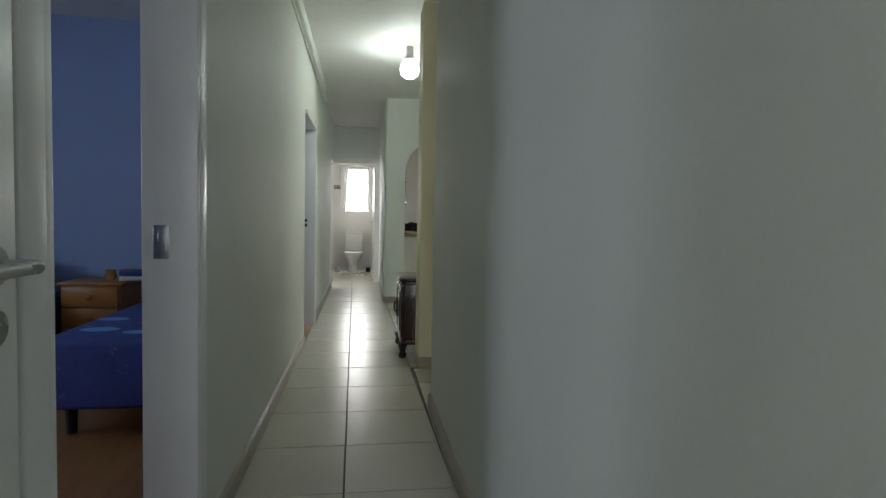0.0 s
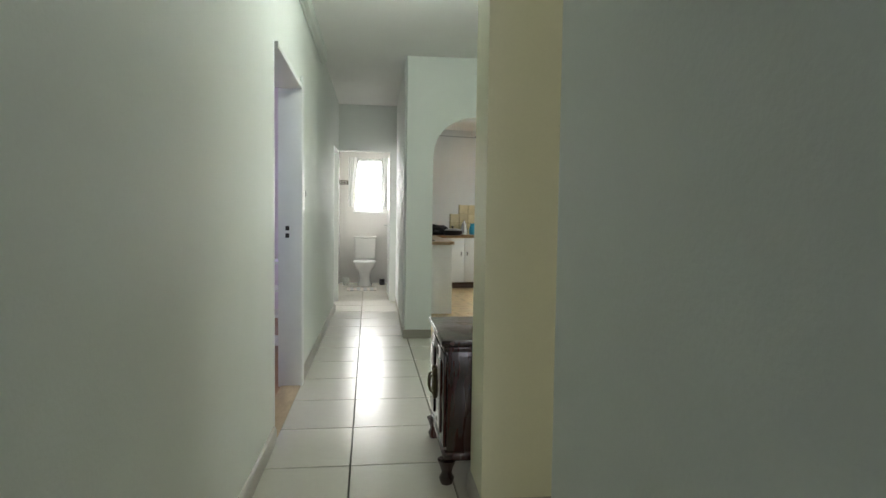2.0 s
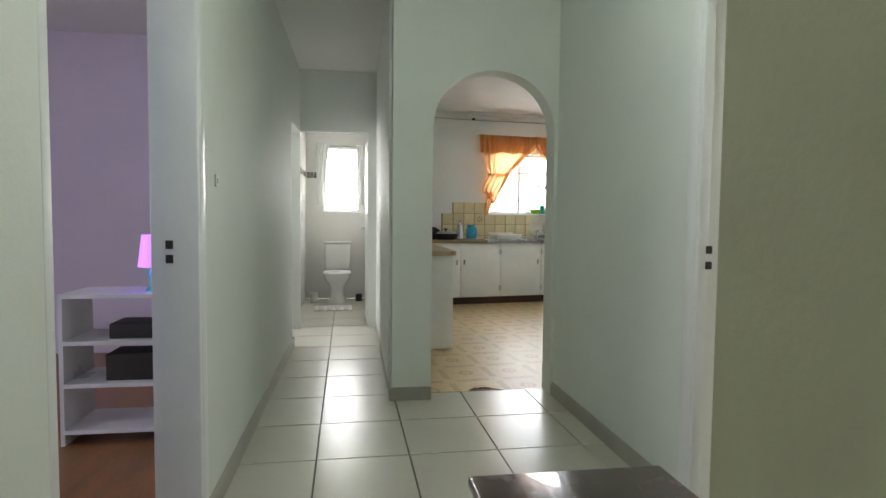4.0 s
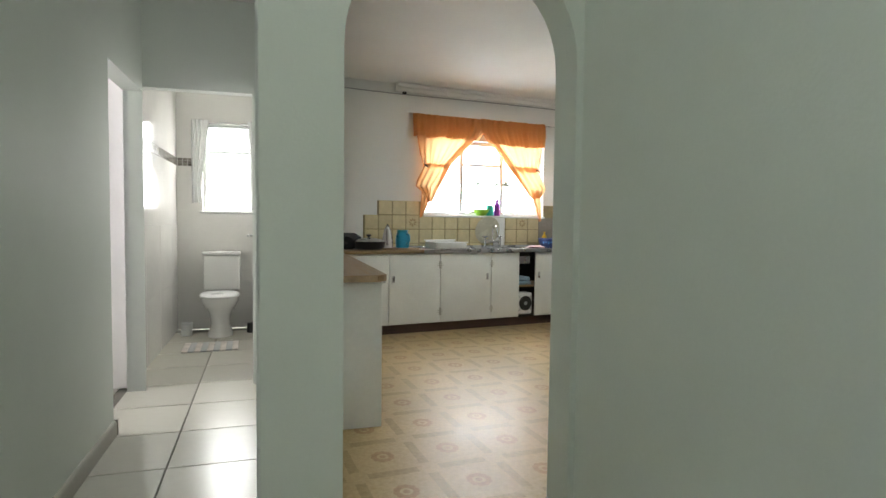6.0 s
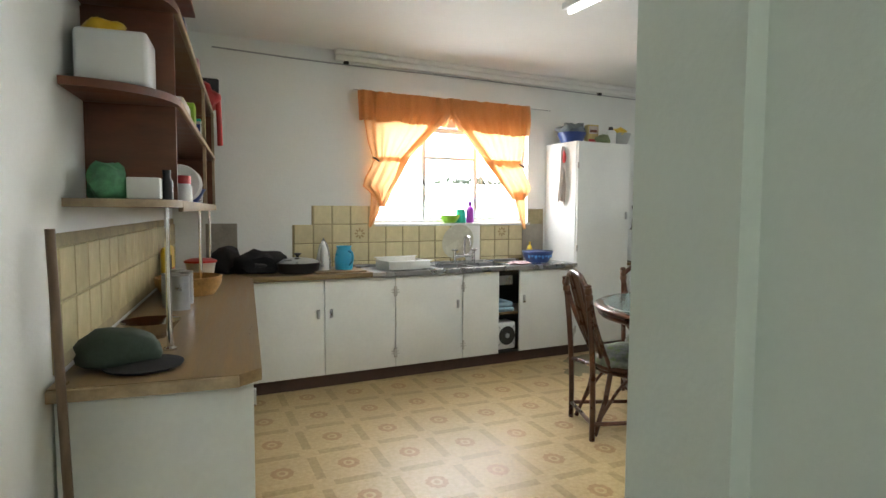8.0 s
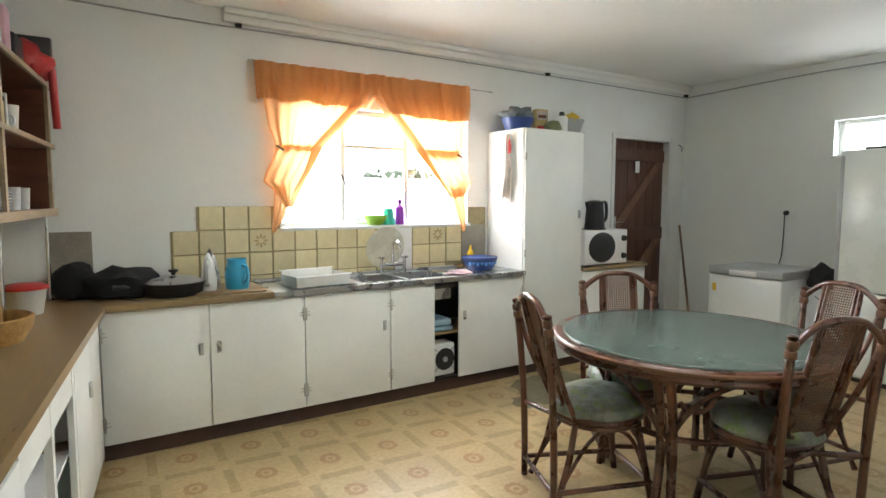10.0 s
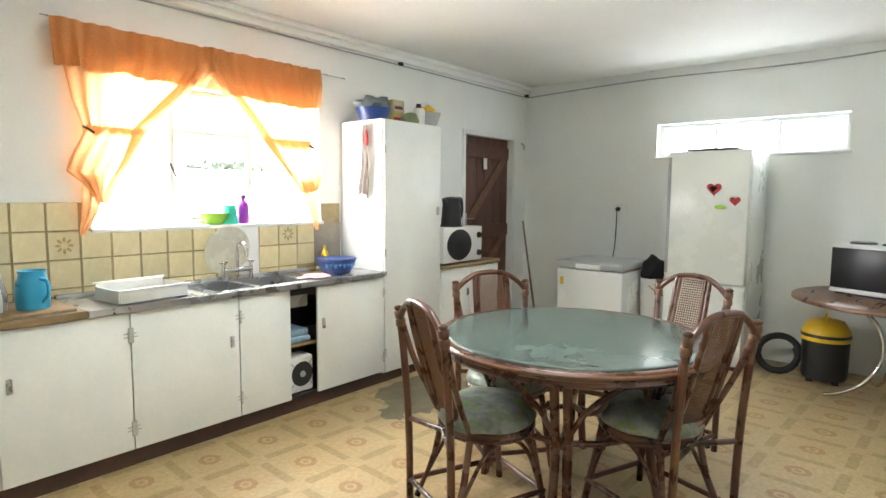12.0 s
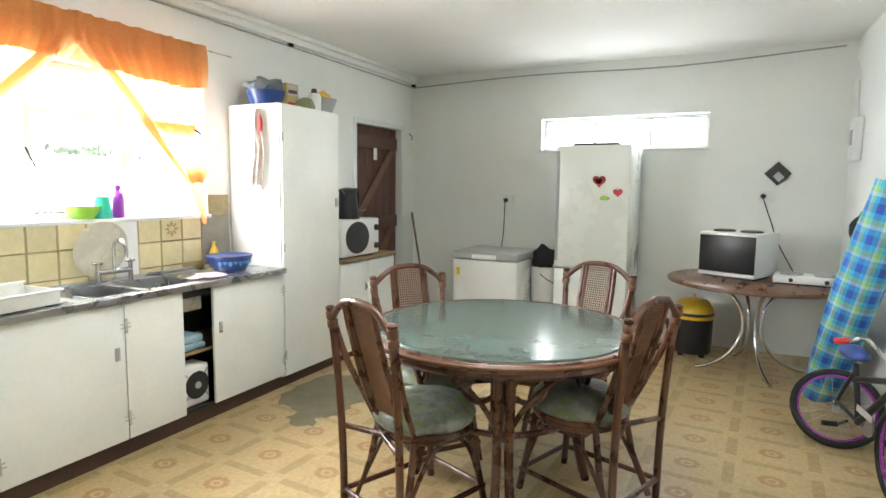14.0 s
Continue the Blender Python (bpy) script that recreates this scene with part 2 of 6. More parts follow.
def maths(t, op, a, b=None):
    n = t.nodes.new("ShaderNodeMath")
    n.operation = op
    for s, v in zip(n.inputs, (a, b)):
        if v is None:
            continue
        if hasattr(v, "is_output"):
            t.links.new(v, s)
        else:
            s.default_value = v
    return n.outputs[0]


def vinyl_sheet():
    """Printed vinyl: cream squares with a brown medallion and broken olive bars between them."""
    m, t, b = nodes_of("printed_vinyl")
    c = t.nodes.new("ShaderNodeTexCoord")
    mp = t.nodes.new("ShaderNodeMapping")
    mp.vector_type = "TEXTURE"
    mp.inputs["Location"].default_value = (3.49, 11.27, 0)
    mp.inputs["Rotation"].default_value = (0, 0, radians(-3.0))
    mp.inputs["Scale"].default_value = (0.353, 0.398, 1)
    t.links.new(c.outputs["Object"], mp.inputs[0])
    sp = t.nodes.new("ShaderNodeSeparateXYZ")
    t.links.new(mp.outputs[0], sp.inputs[0])
    cell = lambda v: maths(t, "SUBTRACT", maths(t, "FRACT", maths(t, "ADD", v, 0.5)), 0.5)
    u, v = cell(sp.outputs[0]), cell(sp.outputs[1])
    au, av = maths(t, "ABSOLUTE", u), maths(t, "ABSOLUTE", v)
    r = maths(t, "SQRT", maths(t, "ADD", maths(t, "MULTIPLY", u, u), maths(t, "MULTIPLY", v, v)))
    less = lambda a, k: maths(t, "LESS_THAN", a, k)
    more = lambda a, k: maths(t, "GREATER_THAN", a, k)
    both = lambda a, k: maths(t, "MULTIPLY", a, k)
    bars = maths(t, "MAXIMUM", both(more(au, 0.43), less(av, 0.35)), both(more(av, 0.43), less(au, 0.35)))
    ang = maths(t, "ARCTAN2", v, u)
    petal = maths(t, "ADD", 0.165, maths(t, "MULTIPLY", maths(t, "COSINE", maths(t, "MULTIPLY", ang, 10.0)), 0.008))
    flower = both(maths(t, "LESS_THAN", r, petal), more(r, 0.085))
    core = less(r, 0.045)
    broad = noise_at(t, 1.4, 5, 0.6)
    fine = noise_at(t, 38, 4, 0.65)
    base = ramp(t, fine.outputs[0], [(0.3, (0.45, 0.33, 0.155)), (0.7, (0.58, 0.45, 0.25))])
    wear = ramp(t, broad.outputs[0], [(0.35, (0.84, 0.82, 0.78)), (0.65, (1.06, 1.05, 1.03))])
    olive = ramp(t, fine.outputs[0], [(0.3, (0.25, 0.18, 0.07)), (0.7, (0.40, 0.30, 0.14))])
    brown = ramp(t, fine.outputs[0], [(0.3, (0.26, 0.12, 0.04)), (0.7, (0.42, 0.22, 0.09))])
    out = mix(t, maths(t, "MULTIPLY", bars, 0.62), base.outputs[0], olive.outputs[0])
    out = mix(t, maths(t, "MULTIPLY", maths(t, "MAXIMUM", flower, core), 0.62), out, brown.outputs[0])
    out = mix(t, 1.0, out, wear.outputs[0], "MULTIPLY")
    t.links.new(out, b.inputs["Base Color"])
    rr = ramp(t, broad.outputs[0], [(0.3, (0.32,) * 3), (0.7, (0.46,) * 3)])
    t.links.new(rr.outputs[0], b.inputs["Roughness"])
    bp = t.nodes.new("ShaderNodeBump")
    bp.inputs["Strength"].default_value, bp.inputs["Distance"].default_value = 0.25, 0.01
    t.links.new(noise_at(t, 5, 3).outputs[0], bp.inputs["Height"])
    t.links.new(bp.outputs[0], b.inputs["Normal"])
    return m


VINYL = vinyl_sheet()


def plaid_cloth():
    m, t, b = nodes_of("blue_plaid_cloth")
    c = t.nodes.new("ShaderNodeTexCoord")
    sp = t.nodes.new("ShaderNodeSeparateXYZ")
    t.links.new(c.outputs["UV"], sp.inputs[0])
    fu, fv = maths(t, "FRACT", maths(t, "MULTIPLY", sp.outputs[0], 7.0)), maths(t, "FRACT", maths(t, "MULTIPLY", sp.outputs[1], 9.0))
    cols = [(0, (0.03, 0.10, 0.50)), (0.3, (0.05, 0.35, 0.72)), (0.5, (0.55, 0.70, 0.72)), (0.62, (0.30, 0.62, 0.20)), (0.8, (0.06, 0.45, 0.75)), (1, (0.03, 0.10, 0.50))]
    ra, rb = ramp(t, fu, cols), ramp(t, fv, cols)
    ra.color_ramp.interpolation = rb.color_ramp.interpolation = "CONSTANT"
    out = mix(t, 0.5, ra.outputs[0], rb.outputs[0])
    t.links.new(out, b.inputs["Base Color"])
    b.inputs["Roughness"].default_value = 0.85
    bp = t.nodes.new("ShaderNodeBump")
    bp.inputs["Strength"].default_value = 0.3
    t.links.new(noise_at(t, 14, 4).outputs[0], bp.inputs["Height"])
    t.links.new(bp.outputs[0], b.inputs["Normal"])
    return m


PLAID = plaid_cloth()


# ---- mesh helpers ----
def box(bm, lo, hi, m=None, bevel=0.0):
    lo, hi = Vector(lo), Vector(hi)
    mat4 = Matrix.Translation((lo + hi) / 2) @ Matrix.Diagonal((*(hi - lo), 1))
    g = bmesh.ops.create_cube(bm, size=1, matrix=(m or Matrix()) @ mat4)
    if bevel:
        es = {e for v in g["verts"] for e in v.link_edges}
        bmesh.ops.bevel(bm, geom=list(es), offset=bevel, segments=2, profile=0.5, affect="EDGES", clamp_overlap=True)
    return bm


def tube(bm, pts, r, seg=8, closed=False, r_end=None):
    pts = [Vector(p) for p in pts]
    n = len(pts)
    rings, up = [], Vector((0.13, 0.31, 0.94))
    for i, p in enumerate(pts):
        a = pts[(i - 1) % n] if (closed or i) else p
        b = pts[(i + 1) % n] if (closed or i < n - 1) else p
        d = (b - a).normalized()
        s = d.cross(up)
        s = s.normalized() if s.length > 1e-3 else Vector((1, 0, 0))
        w = s.cross(d)
        k = r if r_end is None else r + (r_end - r) * i / (n - 1)
        rings.append([bm.verts.new(p + (s * math.cos(2 * math.pi * j / seg) + w * math.sin(2 * math.pi * j / seg)) * k) for j in range(seg)])
    for i in range(n if closed else n - 1):
        q, o = rings[i], rings[(i + 1) % n]
        for j in range(seg):
            f = bm.faces.new((q[j], q[(j + 1) % seg], o[(j + 1) % seg], o[j]))
            f.smooth = True
    if not closed:
        bm.faces.new(rings[0][::-1])
        bm.faces.new(rings[-1])
    return bm


def lathe(bm, profile, seg=24, m=None, sx=1.0, sy=1.0):
    m = m or Matrix()
    rings = []
    for r, z in profile:
        rings.append([bm.verts.new(m @ Vector((max(r, 1e-4) * sx * math.cos(2 * math.pi * j / seg), max(r, 1e-4) * sy * math.sin(2 * math.pi * j / seg), z))) for j in range(seg)])
    for q, o in zip(rings, rings[1:]):
        for j in range(seg):
            f = bm.faces.new((q[j], q[(j + 1) % seg], o[(j + 1) % seg], o[j]))
            f.smooth = True
    bm.faces.new(rings[0][::-1])
    bm.faces.new(rings[-1])
    return bm


def prism(bm, outline, depth, m=None):
    """outline: (x, z) points; pushed from y=0 to y=depth."""
    m = m or Matrix()
    a = [bm.verts.new(m @ Vector((x, 0, z))) for x, z in outline]
    b = [bm.verts.new(m @ Vector((x, depth, z))) for x, z in outline]
    bm.faces.new(a)
    bm.faces.new(b[::-1])
    for i in range(len(a)):
        j = (i + 1) % len(a)
        bm.faces.new((a[i], b[i], b[j], a[j]))
    return bm


def lumpy(bm, centre, size, m=None, rough=0.25, seed=0, sub=3):
    g = bmesh.ops.create_icosphere(bm, subdivisions=sub, radius=1)
    for v in g["verts"]:
        k = 1 + rough * noise.noise(v.co * 1.7 + Vector((seed, seed * 2, 0)))
        p = Vector((v.co.x * size[0] * k, v.co.y * size[1] * k, max(v.co.z * size[2] * k, -size[2] * 0.7)))
        v.co = (m or Matrix()) @ (p + Vector(centre))
        for f in v.link_faces:
            f.smooth = True
    return bm


def link(name, bm, material, m=None):
    bmesh.ops.recalc_face_normals(bm, faces=bm.faces)
    me = bpy.data.meshes.new(name)
    bm.to_mesh(me)
    bm.free()
    me.set_sharp_from_angle(angle=radians(52))
    me.materials.append(material)
    ob = new(name, me)
    if m is not None:
        ob.matrix_world = m
    return ob


def part(name, bm, material, parent, label=""):
    ob = link(name, bm, material)
    ob.parent = parent
    return tagged(ob, label) if label else ob


def thing(name, m, label, category, group=""):
    ob = new(name)
    ob.empty_display_size = 0.1
    ob.matrix_world = m
    return tagged(ob, label, category, group)


def single(name, bm, material, m, label, category, group=""):
    if len(label.split()) < 4:
        label += " on the shelf"
    return tagged(link(name, bm, material, m), label, category, group)


def structure(name, bm, material, m=None, label="", category="wall"):
    return tagged(link(name, bm, material, m), label or name.replace("_", " "), category, kind="structure")


def B(*boxes, bevel=0.0):
    bm = bmesh.new()
    for lo, hi in boxes:
        box(bm, lo, hi, bevel=bevel)
    return bm


def eased(pts, n=4):
    """A smooth line through the points."""
    p = [Vector(q) for q in pts]
    p = [p[0] * 2 - p[1], *p, p[-1] * 2 - p[-2]]
    out = []
    for a, b, c, d in zip(p, p[1:], p[2:], p[3:]):
        for k in range(n):
            t = k / n
            out.append(0.5 * (2 * b + (c - a) * t + (2 * a - 5 * b + 4 * c - d) * t * t + (3 * b - a - 3 * c + d) * t ** 3))
    return out + [p[-2]]


def T(*tubes, seg=8):
    bm = bmesh.new()
    for pts, r in tubes:
        if 3 < len(pts) < 9:
            pts = eased(pts)
        tube(bm, pts, r, seg)
    return bm


def L(profile, seg=24, m=None, sx=1.0, sy=1.0):
    return lathe(bmesh.new(), profile, seg, m, sx, sy)


def arc(cx, cz, r, a0, a1, n, rz=None):
    return [(cx + r * math.cos(radians(a0 + (a1 - a0) * i / n)), cz + (rz or r) * math.sin(radians(a0 + (a1 - a0) * i / n))) for i in range(n + 1)]


def wall(name, p0, p1, thick, material, openings=(), m=None, z0=0.0, z1=2.70, label=""):
    """A wall from p0 to p1; thick to its left (negative: to its right); openings (from, to, low, high) along it."""
    a, b = Vector((*p0, 0)), Vector((*p1, 0))
    d = b - a
    turn = Matrix.Translation(a) @ Matrix.Rotation(math.atan2(d.y, d.x), 4, "Z")
    bm = bmesh.new()
    y0, y1 = min(0, thick), max(0, thick)
    s = 0.0
    for o0, o1, lo, hi in sorted(openings):
        if o0 > s:
            box(bm, (s, y0, z0), (o0, y1, z1))
        if lo > z0:
            box(bm, (o0, y0, z0), (o1, y1, lo))
        if hi < z1:
            box(bm, (o0, y0, hi), (o1, y1, z1))
        s = o1
    if d.length > s:
        box(bm, (s, y0, z0), (d.length, y1, z1))
    return structure(name, bm, material, (m or Matrix()) @ turn, label or "painted plaster wall", "wall")


# ---- structure: hall ----
H = HALL
structure("hall_floor", B(((-0.2, -1.6, -0.15), (1.95, 13.1, -0.012))), GROUT, H, "grouted bed under cream floor tiles", "floor")
wall("wall_hall_west", (0, -1.6), (0, 9.95), 0.12, WALL, [(3.17, 4.05, 0, 2.05), (7.35, 8.37, 0, 2.05)], H, label="white painted corridor wall with two doorways")
wall("wall_bath_lintel", (0, 9.95), (0, 10.80), 0.12, WALL, [(0, 0.85, 0, 2.04)], H)
wall("wall_hall_east_near", (0.92, -1.6), (0.92, 3.98), -0.12, WALL, (), H)
wall("wall_side_passage", (0.93, 4.88), (3.6, 4.88), 0.26, BEIGE_WALL, (), H, label="cream painted stub wall beside a passage")
wall("wall_side_room_south", (1.04, 0.6), (3.6, 0.6), -0.12, BEIGE_WALL, (), H)
wall("wall_side_room_east", (3.6, 0.6), (3.6, 5.1), -0.12, BEIGE_WALL, (), H)
wall("wall_hall_east", (1.89, 5.14), (1.89, 8.46), -0.12, WALL, [(0.72, 1.54, 0, 2.05)], H, label="white painted hall wall with a doorway")
wall("wall_toilet_passage", (0.80, 8.462), (0.80, 10.80), -0.004, WALL, (), H, z1=2.82)
wall("wall_entrance", (-0.12, -1.6), (1.04, -1.6), -0.12, WALL, (), H)
wall("wall_toilet_front", (-0.12, 10.80), (0.90, 10.80), 0.10, WALL, [(0.03, 0.82, 0, 2.07)], H)
wall("wall_toilet_back", (-0.25, 13.1), (0.98, 13.1), 0.14, WC_TILE, [(0.37, 0.88, 1.26, 2.20)], H, label="white tiled toilet wall with a window opening")
wall("wall_toilet_west", (-0.13, 10.90), (-0.13, 13.1), 0.12, WC_TILE, (), H, label="glossy white tiled wall")
wall("wall_toilet_east", (0.774, 10.90), (0.774, 13.1), -0.01, WC_TILE, (), H)
structure("ceiling_hall", B(((-0.12, -1.7, 2.70), (3.7, 8.30, 2.82))), CEILING, H, "white ceiling", "ceiling")
structure("ceiling_toilet_passage", B(((-0.3, 8.30, 2.701), (0.799, 8.461, 2.8)), ((-0.3, 8.461, 2.701), (1.0, 13.2, 2.8))), CEILING, H, "white ceiling", "ceiling")

# arch wall
bm = bmesh.new()
a0, a1, z_spring, z_top = 1.055, 1.865, 1.74, 2.14
mid, half = (a0 + a1) / 2, (a1 - a0) / 2
outline = [(0.80, 0), (a0, 0), (a0, z_spring)]
outline += [(mid - half * math.cos(radians(k * 7.5)) , z_spring + (z_top - z_spring) * math.sin(radians(k * 7.5)) ** 0.9) for k in range(1, 24)]
outline += [(a1, z_spring), (a1, 0), (1.89, 0), (1.89, 2.82), (0.80, 2.82)]
prism(bm, outline, 0.16, Matrix.Translation((0, 8.30, 0)))
structure("wall_arch", bm, WALL, H, "white plastered wall with a round-headed arch", "wall")

# skirting boards
def skirting(x0, y0, x1, y1, material=SKIRTING, m=None, h=0.085):
    a, b = Vector((x0, y0, 0)), Vector((x1, y1, 0))
    d = b - a
    bm = bmesh.new()
    prism(bm, [(0, 0), (0.016, 0), (0.016, h - 0.02), (0.009, h - 0.006), (0, h)], d.length, Matrix.Rotation(0, 4, "Z"))
    turn = Matrix.Translation(a) @ Matrix.Rotation(math.atan2(d.y, d.x) - math.pi / 2, 4, "Z")
    structure("baseboard", bm, material, (m or Matrix()) @ turn, "grey-brown skirting board along the wall", "baseboard")


for s in ((0.001, -1.6, 0.001, 0.60), (0.001, 2.52, 0.001, 5.74), (0.001, 6.84, 0.001, 9.95), (0.919, 3.98, 0.919, -1.6),
          (0.93, 5.14, 0.93, 4.88), (0.93, 4.879, 0.94, 4.879), (0.799, 10.8, 0.799, 8.30), (1.888, 8.46, 1.888, 6.76), (1.888, 5.78, 1.888, 5.14)):
    skirting(*s, m=H)
structure("baseboard", B(((0.785, 8.284, 0), (1.055, 8.299, 0.085))), SKIRTING, H, "grey-brown skirting board at the arch", "baseboard")
structure("baseboard", B(((0.93, 4.862, 0), (3.5, 4.879, 0.085))), SKIRTING, H, "grey-brown skirting board on the stub wall", "baseboard")
structure("baseboard", B(((0.0, 9.951, 0), (0.02, 9.966, 0.085))), SKIRTING, H, "grey-brown skirting end", "baseboard")
structure("trim", B(((0.0, -1.6, 2.585), (0.02, 8.30, 2.60)), ((0.0, -1.6, 2.60), (0.05, 8.30, 2.70)), bevel=0.006), WALL, H, "white cornice moulding", "trim")


# door frames
def door_frame(name, y0, y1, x_in, x_out, m, label, flush=False):
    th = thing(name, m, label, "door frame")
    th["kind"] = "structure"
    for k, yy in ((0, y0), (1, y1)):
        s = 1 if k == 0 else -1
        lip = 0.001 if flush and k == 0 else 0.02
        part("jamb", B(((x_in - lip, min(yy, yy + s * 0.035), 0), (x_out + lip, max(yy, yy + s * 0.035), 2.05)), bevel=0.004), GLOSS_WHITE, th)
        if flush and k == 0:
            continue
        part("architrave", B(((x_out + 0.002, min(yy - s * 0.06, yy + s * 0.012), 0), (x_out + 0.022, max(yy - s * 0.06, yy + s * 0.012), 2.11)), bevel=0.006), GLOSS_WHITE, th)
    part("head", B(((x_in - 0.02, y0 + 0.035, 2.015), (x_out + 0.02, y1 - 0.035, 2.05)), bevel=0.004), GLOSS_WHITE, th)
    return th


f1 = door_frame("door_1", 1.57, 2.45, -0.12, 0.0, H, "white painted door frame with a steel strike plate")
part("strike_plate", B(((-0.105, 2.409, 0.98), (-0.06, 2.414, 1.08)), ((-0.09, 2.402, 1.0), (-0.065, 2.409, 1.06)), bevel=0.002), STEEL, f1, "dull steel strike plate")
f2 = door_frame("door_2", 5.75, 6.77, -0.12, 0.0, H, "white painted door frame with a dark lock keep", True)
part("strike_plate", B(((-0.09, 6.730, 1.02), (-0.065, 6.7345, 1.05)), ((-0.09, 6.730, 1.07), (-0.065, 6.7345, 1.10)), bevel=0.001), DARK, f2, "dark lock keep")
f3 = door_frame("door_3", -6.68, -5.86, 0, 0, H @ pose(1.89, 0, 0, 0, 0, 180) @ pose(0, 0, 0), "white painted door frame with steel keep")
part("strike_plate", B(((-0.03, -6.640, 1.0), (-0.005, -6.634, 1.03)), ((-0.03, -6.640, 1.06), (-0.005, -6.634, 1.09)), bevel=0.002), DARK, f3, "dark lock keep")


def lever(bm_parent, x, y, z, s, parent):
    part("handle", T(([(x, y, z), (x, y + s * 0.05, z), (x - 0.02, y + s * 0.055, z), (x - 0.11, y + s * 0.055, z)], 0.009)), STEEL, parent, "steel lever handle")
    part("rose", L([(0, 0), (0.026, 0), (0.026, 0.006), (0, 0.008)], 16, Matrix.Translation((x, y, z)) @ Matrix.Rotation(-s * math.pi / 2, 4, "X")), STEEL, parent)
    part("escutcheon", L([(0, 0), (0.024, 0), (0.024, 0.005), (0, 0.007)], 16, Matrix.Translation((x, y, z - 0.08)) @ Matrix.Rotation(-s * math.pi / 2, 4, "X")), STEEL, parent)


def door_leaf(m, width, material, label, s):
    th = thing("door_leaf", m, label, "door")
    part("panel", B(((0, -0.02, 0.012), (width, 0.02, 2.01)), bevel=0.003), material, th)
    for z0, z1 in ((0.2, 0.9), (1.05, 1.85)):
        part("moulding", B(((0.1, -0.026, z0), (width - 0.1, 0.026, z1)), bevel=0.005), material, th)
    lever(None, width - 0.055, s * 0.021, 1.04, s, th)
    return th


door_leaf(H @ pose(0.022, 0.68, 0, 0, 0, 90), 0.78, GLOSS_WHITE, "white panelled cupboard door with steel lever handle", -1)
door_leaf(H @ pose(-0.16, 5.74, 0, 0, 0, 176), 0.80, LILAC_WALL, "lilac-white door standing wide open", 1)

# rooms seen through doors
structure("bedroom_floor", B(((-3.6, -0.2, -0.1), (-0.12, 5.72, -0.004))), PARQUET, H, "dark wooden bedroom floor", "floor")
wall("wall_bedroom_north", (-3.6, 5.72), (-0.12, 5.72), 0.1, BLUE_WALL, (), H, label="blue painted bedroom wall")
wall("wall_bedroom_west", (-3.6, -0.2), (-3.6, 5.72), 0.1, BLUE_WALL, (), H)
wall("wall_bedroom_south", (-3.6, -0.2), (-0.12, -0.2), -0.1, BLUE_WALL, (), H)
structure("ceiling_bedroom", B(((-3.7, -0.3, 2.7), (-0.12, 9.95, 2.8))), CEILING, H, "white ceiling", "ceiling")
structure("lilac_room_floor", B(((-3.6, 5.82, -0.1), (-0.0, 9.9, -0.004))), PARQUET, H, "orange-brown wooden floor", "floor")
wall("wall_lilac_room_north", (-3.6, 9.9), (-0.12, 9.9), 0.1, LILAC_WALL, (), H)
wall("wall_lilac_room_west", (-3.6, 5.82), (-3.6, 9.9), 0.1, LILAC_WALL, (), H)
structure("pink_room_floor", B(((1.89, 5.14, -0.1), (4.9, 8.2, -0.004))), PARQUET, H, "wooden floor", "floor")
wall("wall_pink_room_east", (4.8, 5.14), (4.8, 8.2), -0.1, PINK_WALL, (), H)
wall("wall_pink_room_north", (2.01, 7.85), (4.8, 7.85), 0.1, PINK_WALL, (), H, label="stained pink wall")
structure("ceiling_pink_room", B(((3.7, 0.5, 2.7), (4.95, 8.2, 2.8)), ((2.0, 5.1, 2.72), (3.7, 7.9, 2.84))), CEILING, H, "white ceiling", "ceiling")
structure("side_room_floor", B(((0.90, 0.6, -0.1), (3.6, 4.88, -0.004))), TILE, H, "cream tiled floor", "floor")
structure("bathroom_floor", B(((-2.0, 9.95, -0.1), (-0.2, 12.0, -0.004))), TILE, H, "cream tiled floor", "floor")
wall("wall_bathroom_west", (-2.0, 9.95), (-2.0, 12.0), 0.1, WC_TILE, (), H)
wall("wall_bathroom_north", (-2.0, 11.9), (-0.13, 11.9), 0.1, WC_TILE, (), H, label="white tiled bathroom wall with a mosaic band")
structure("ceiling_bathroom", B(((-2.1, 9.9, 2.7), (-0.301, 12.1, 2.8))), CEILING, H, "white ceiling", "ceiling")

# ---- structure: kitchen ----
def slab(pts, z0, z1):
    bm = bmesh.new()
    a = [bm.verts.new((x, y, z0)) for x, y in pts]
    b = [bm.verts.new((x, y, z1)) for x, y in pts]
    bm.faces.new(a)
    bm.faces.new(b[::-1])
    for i in range(len(a)):
        j = (i + 1) % len(a)
        bm.faces.new((a[i], b[i], b[j], a[j]))
    return bm


KITCHEN = [(0.26, 8.24), (1.33, 8.04), (7.2, 8.1), (7.2, 12.5), (0.88, 12.5)]
structure("kitchen_floor", slab(KITCHEN, -0.15, -0.016), CEMENT, None, "cement screed under the vinyl", "floor")
bm = bmesh.new()
random.seed(4)
ring = [*[(-1.753 + x * 0.9903 + y * 0.1392, -x * 0.1392 + y * 0.9903) for x, y in ((1.07, 8.435), (1.20, 8.44), (1.33, 8.43), (1.37, 8.50), (1.47, 8.52), (1.53, 8.47), (1.60, 8.43), (1.7, 8.445), (1.86, 8.43))], (1.33, 8.10), (7.1, 8.2), (7.1, 12.4), (0.905, 12.4), (0.345, 8.36)]
vs = [bm.verts.new((x, y, 0.0)) for x, y in ring]
low = [bm.verts.new((x, y, -0.012)) for x, y in ring]
bm.faces.new(vs)
bm.faces.new(low[::-1])
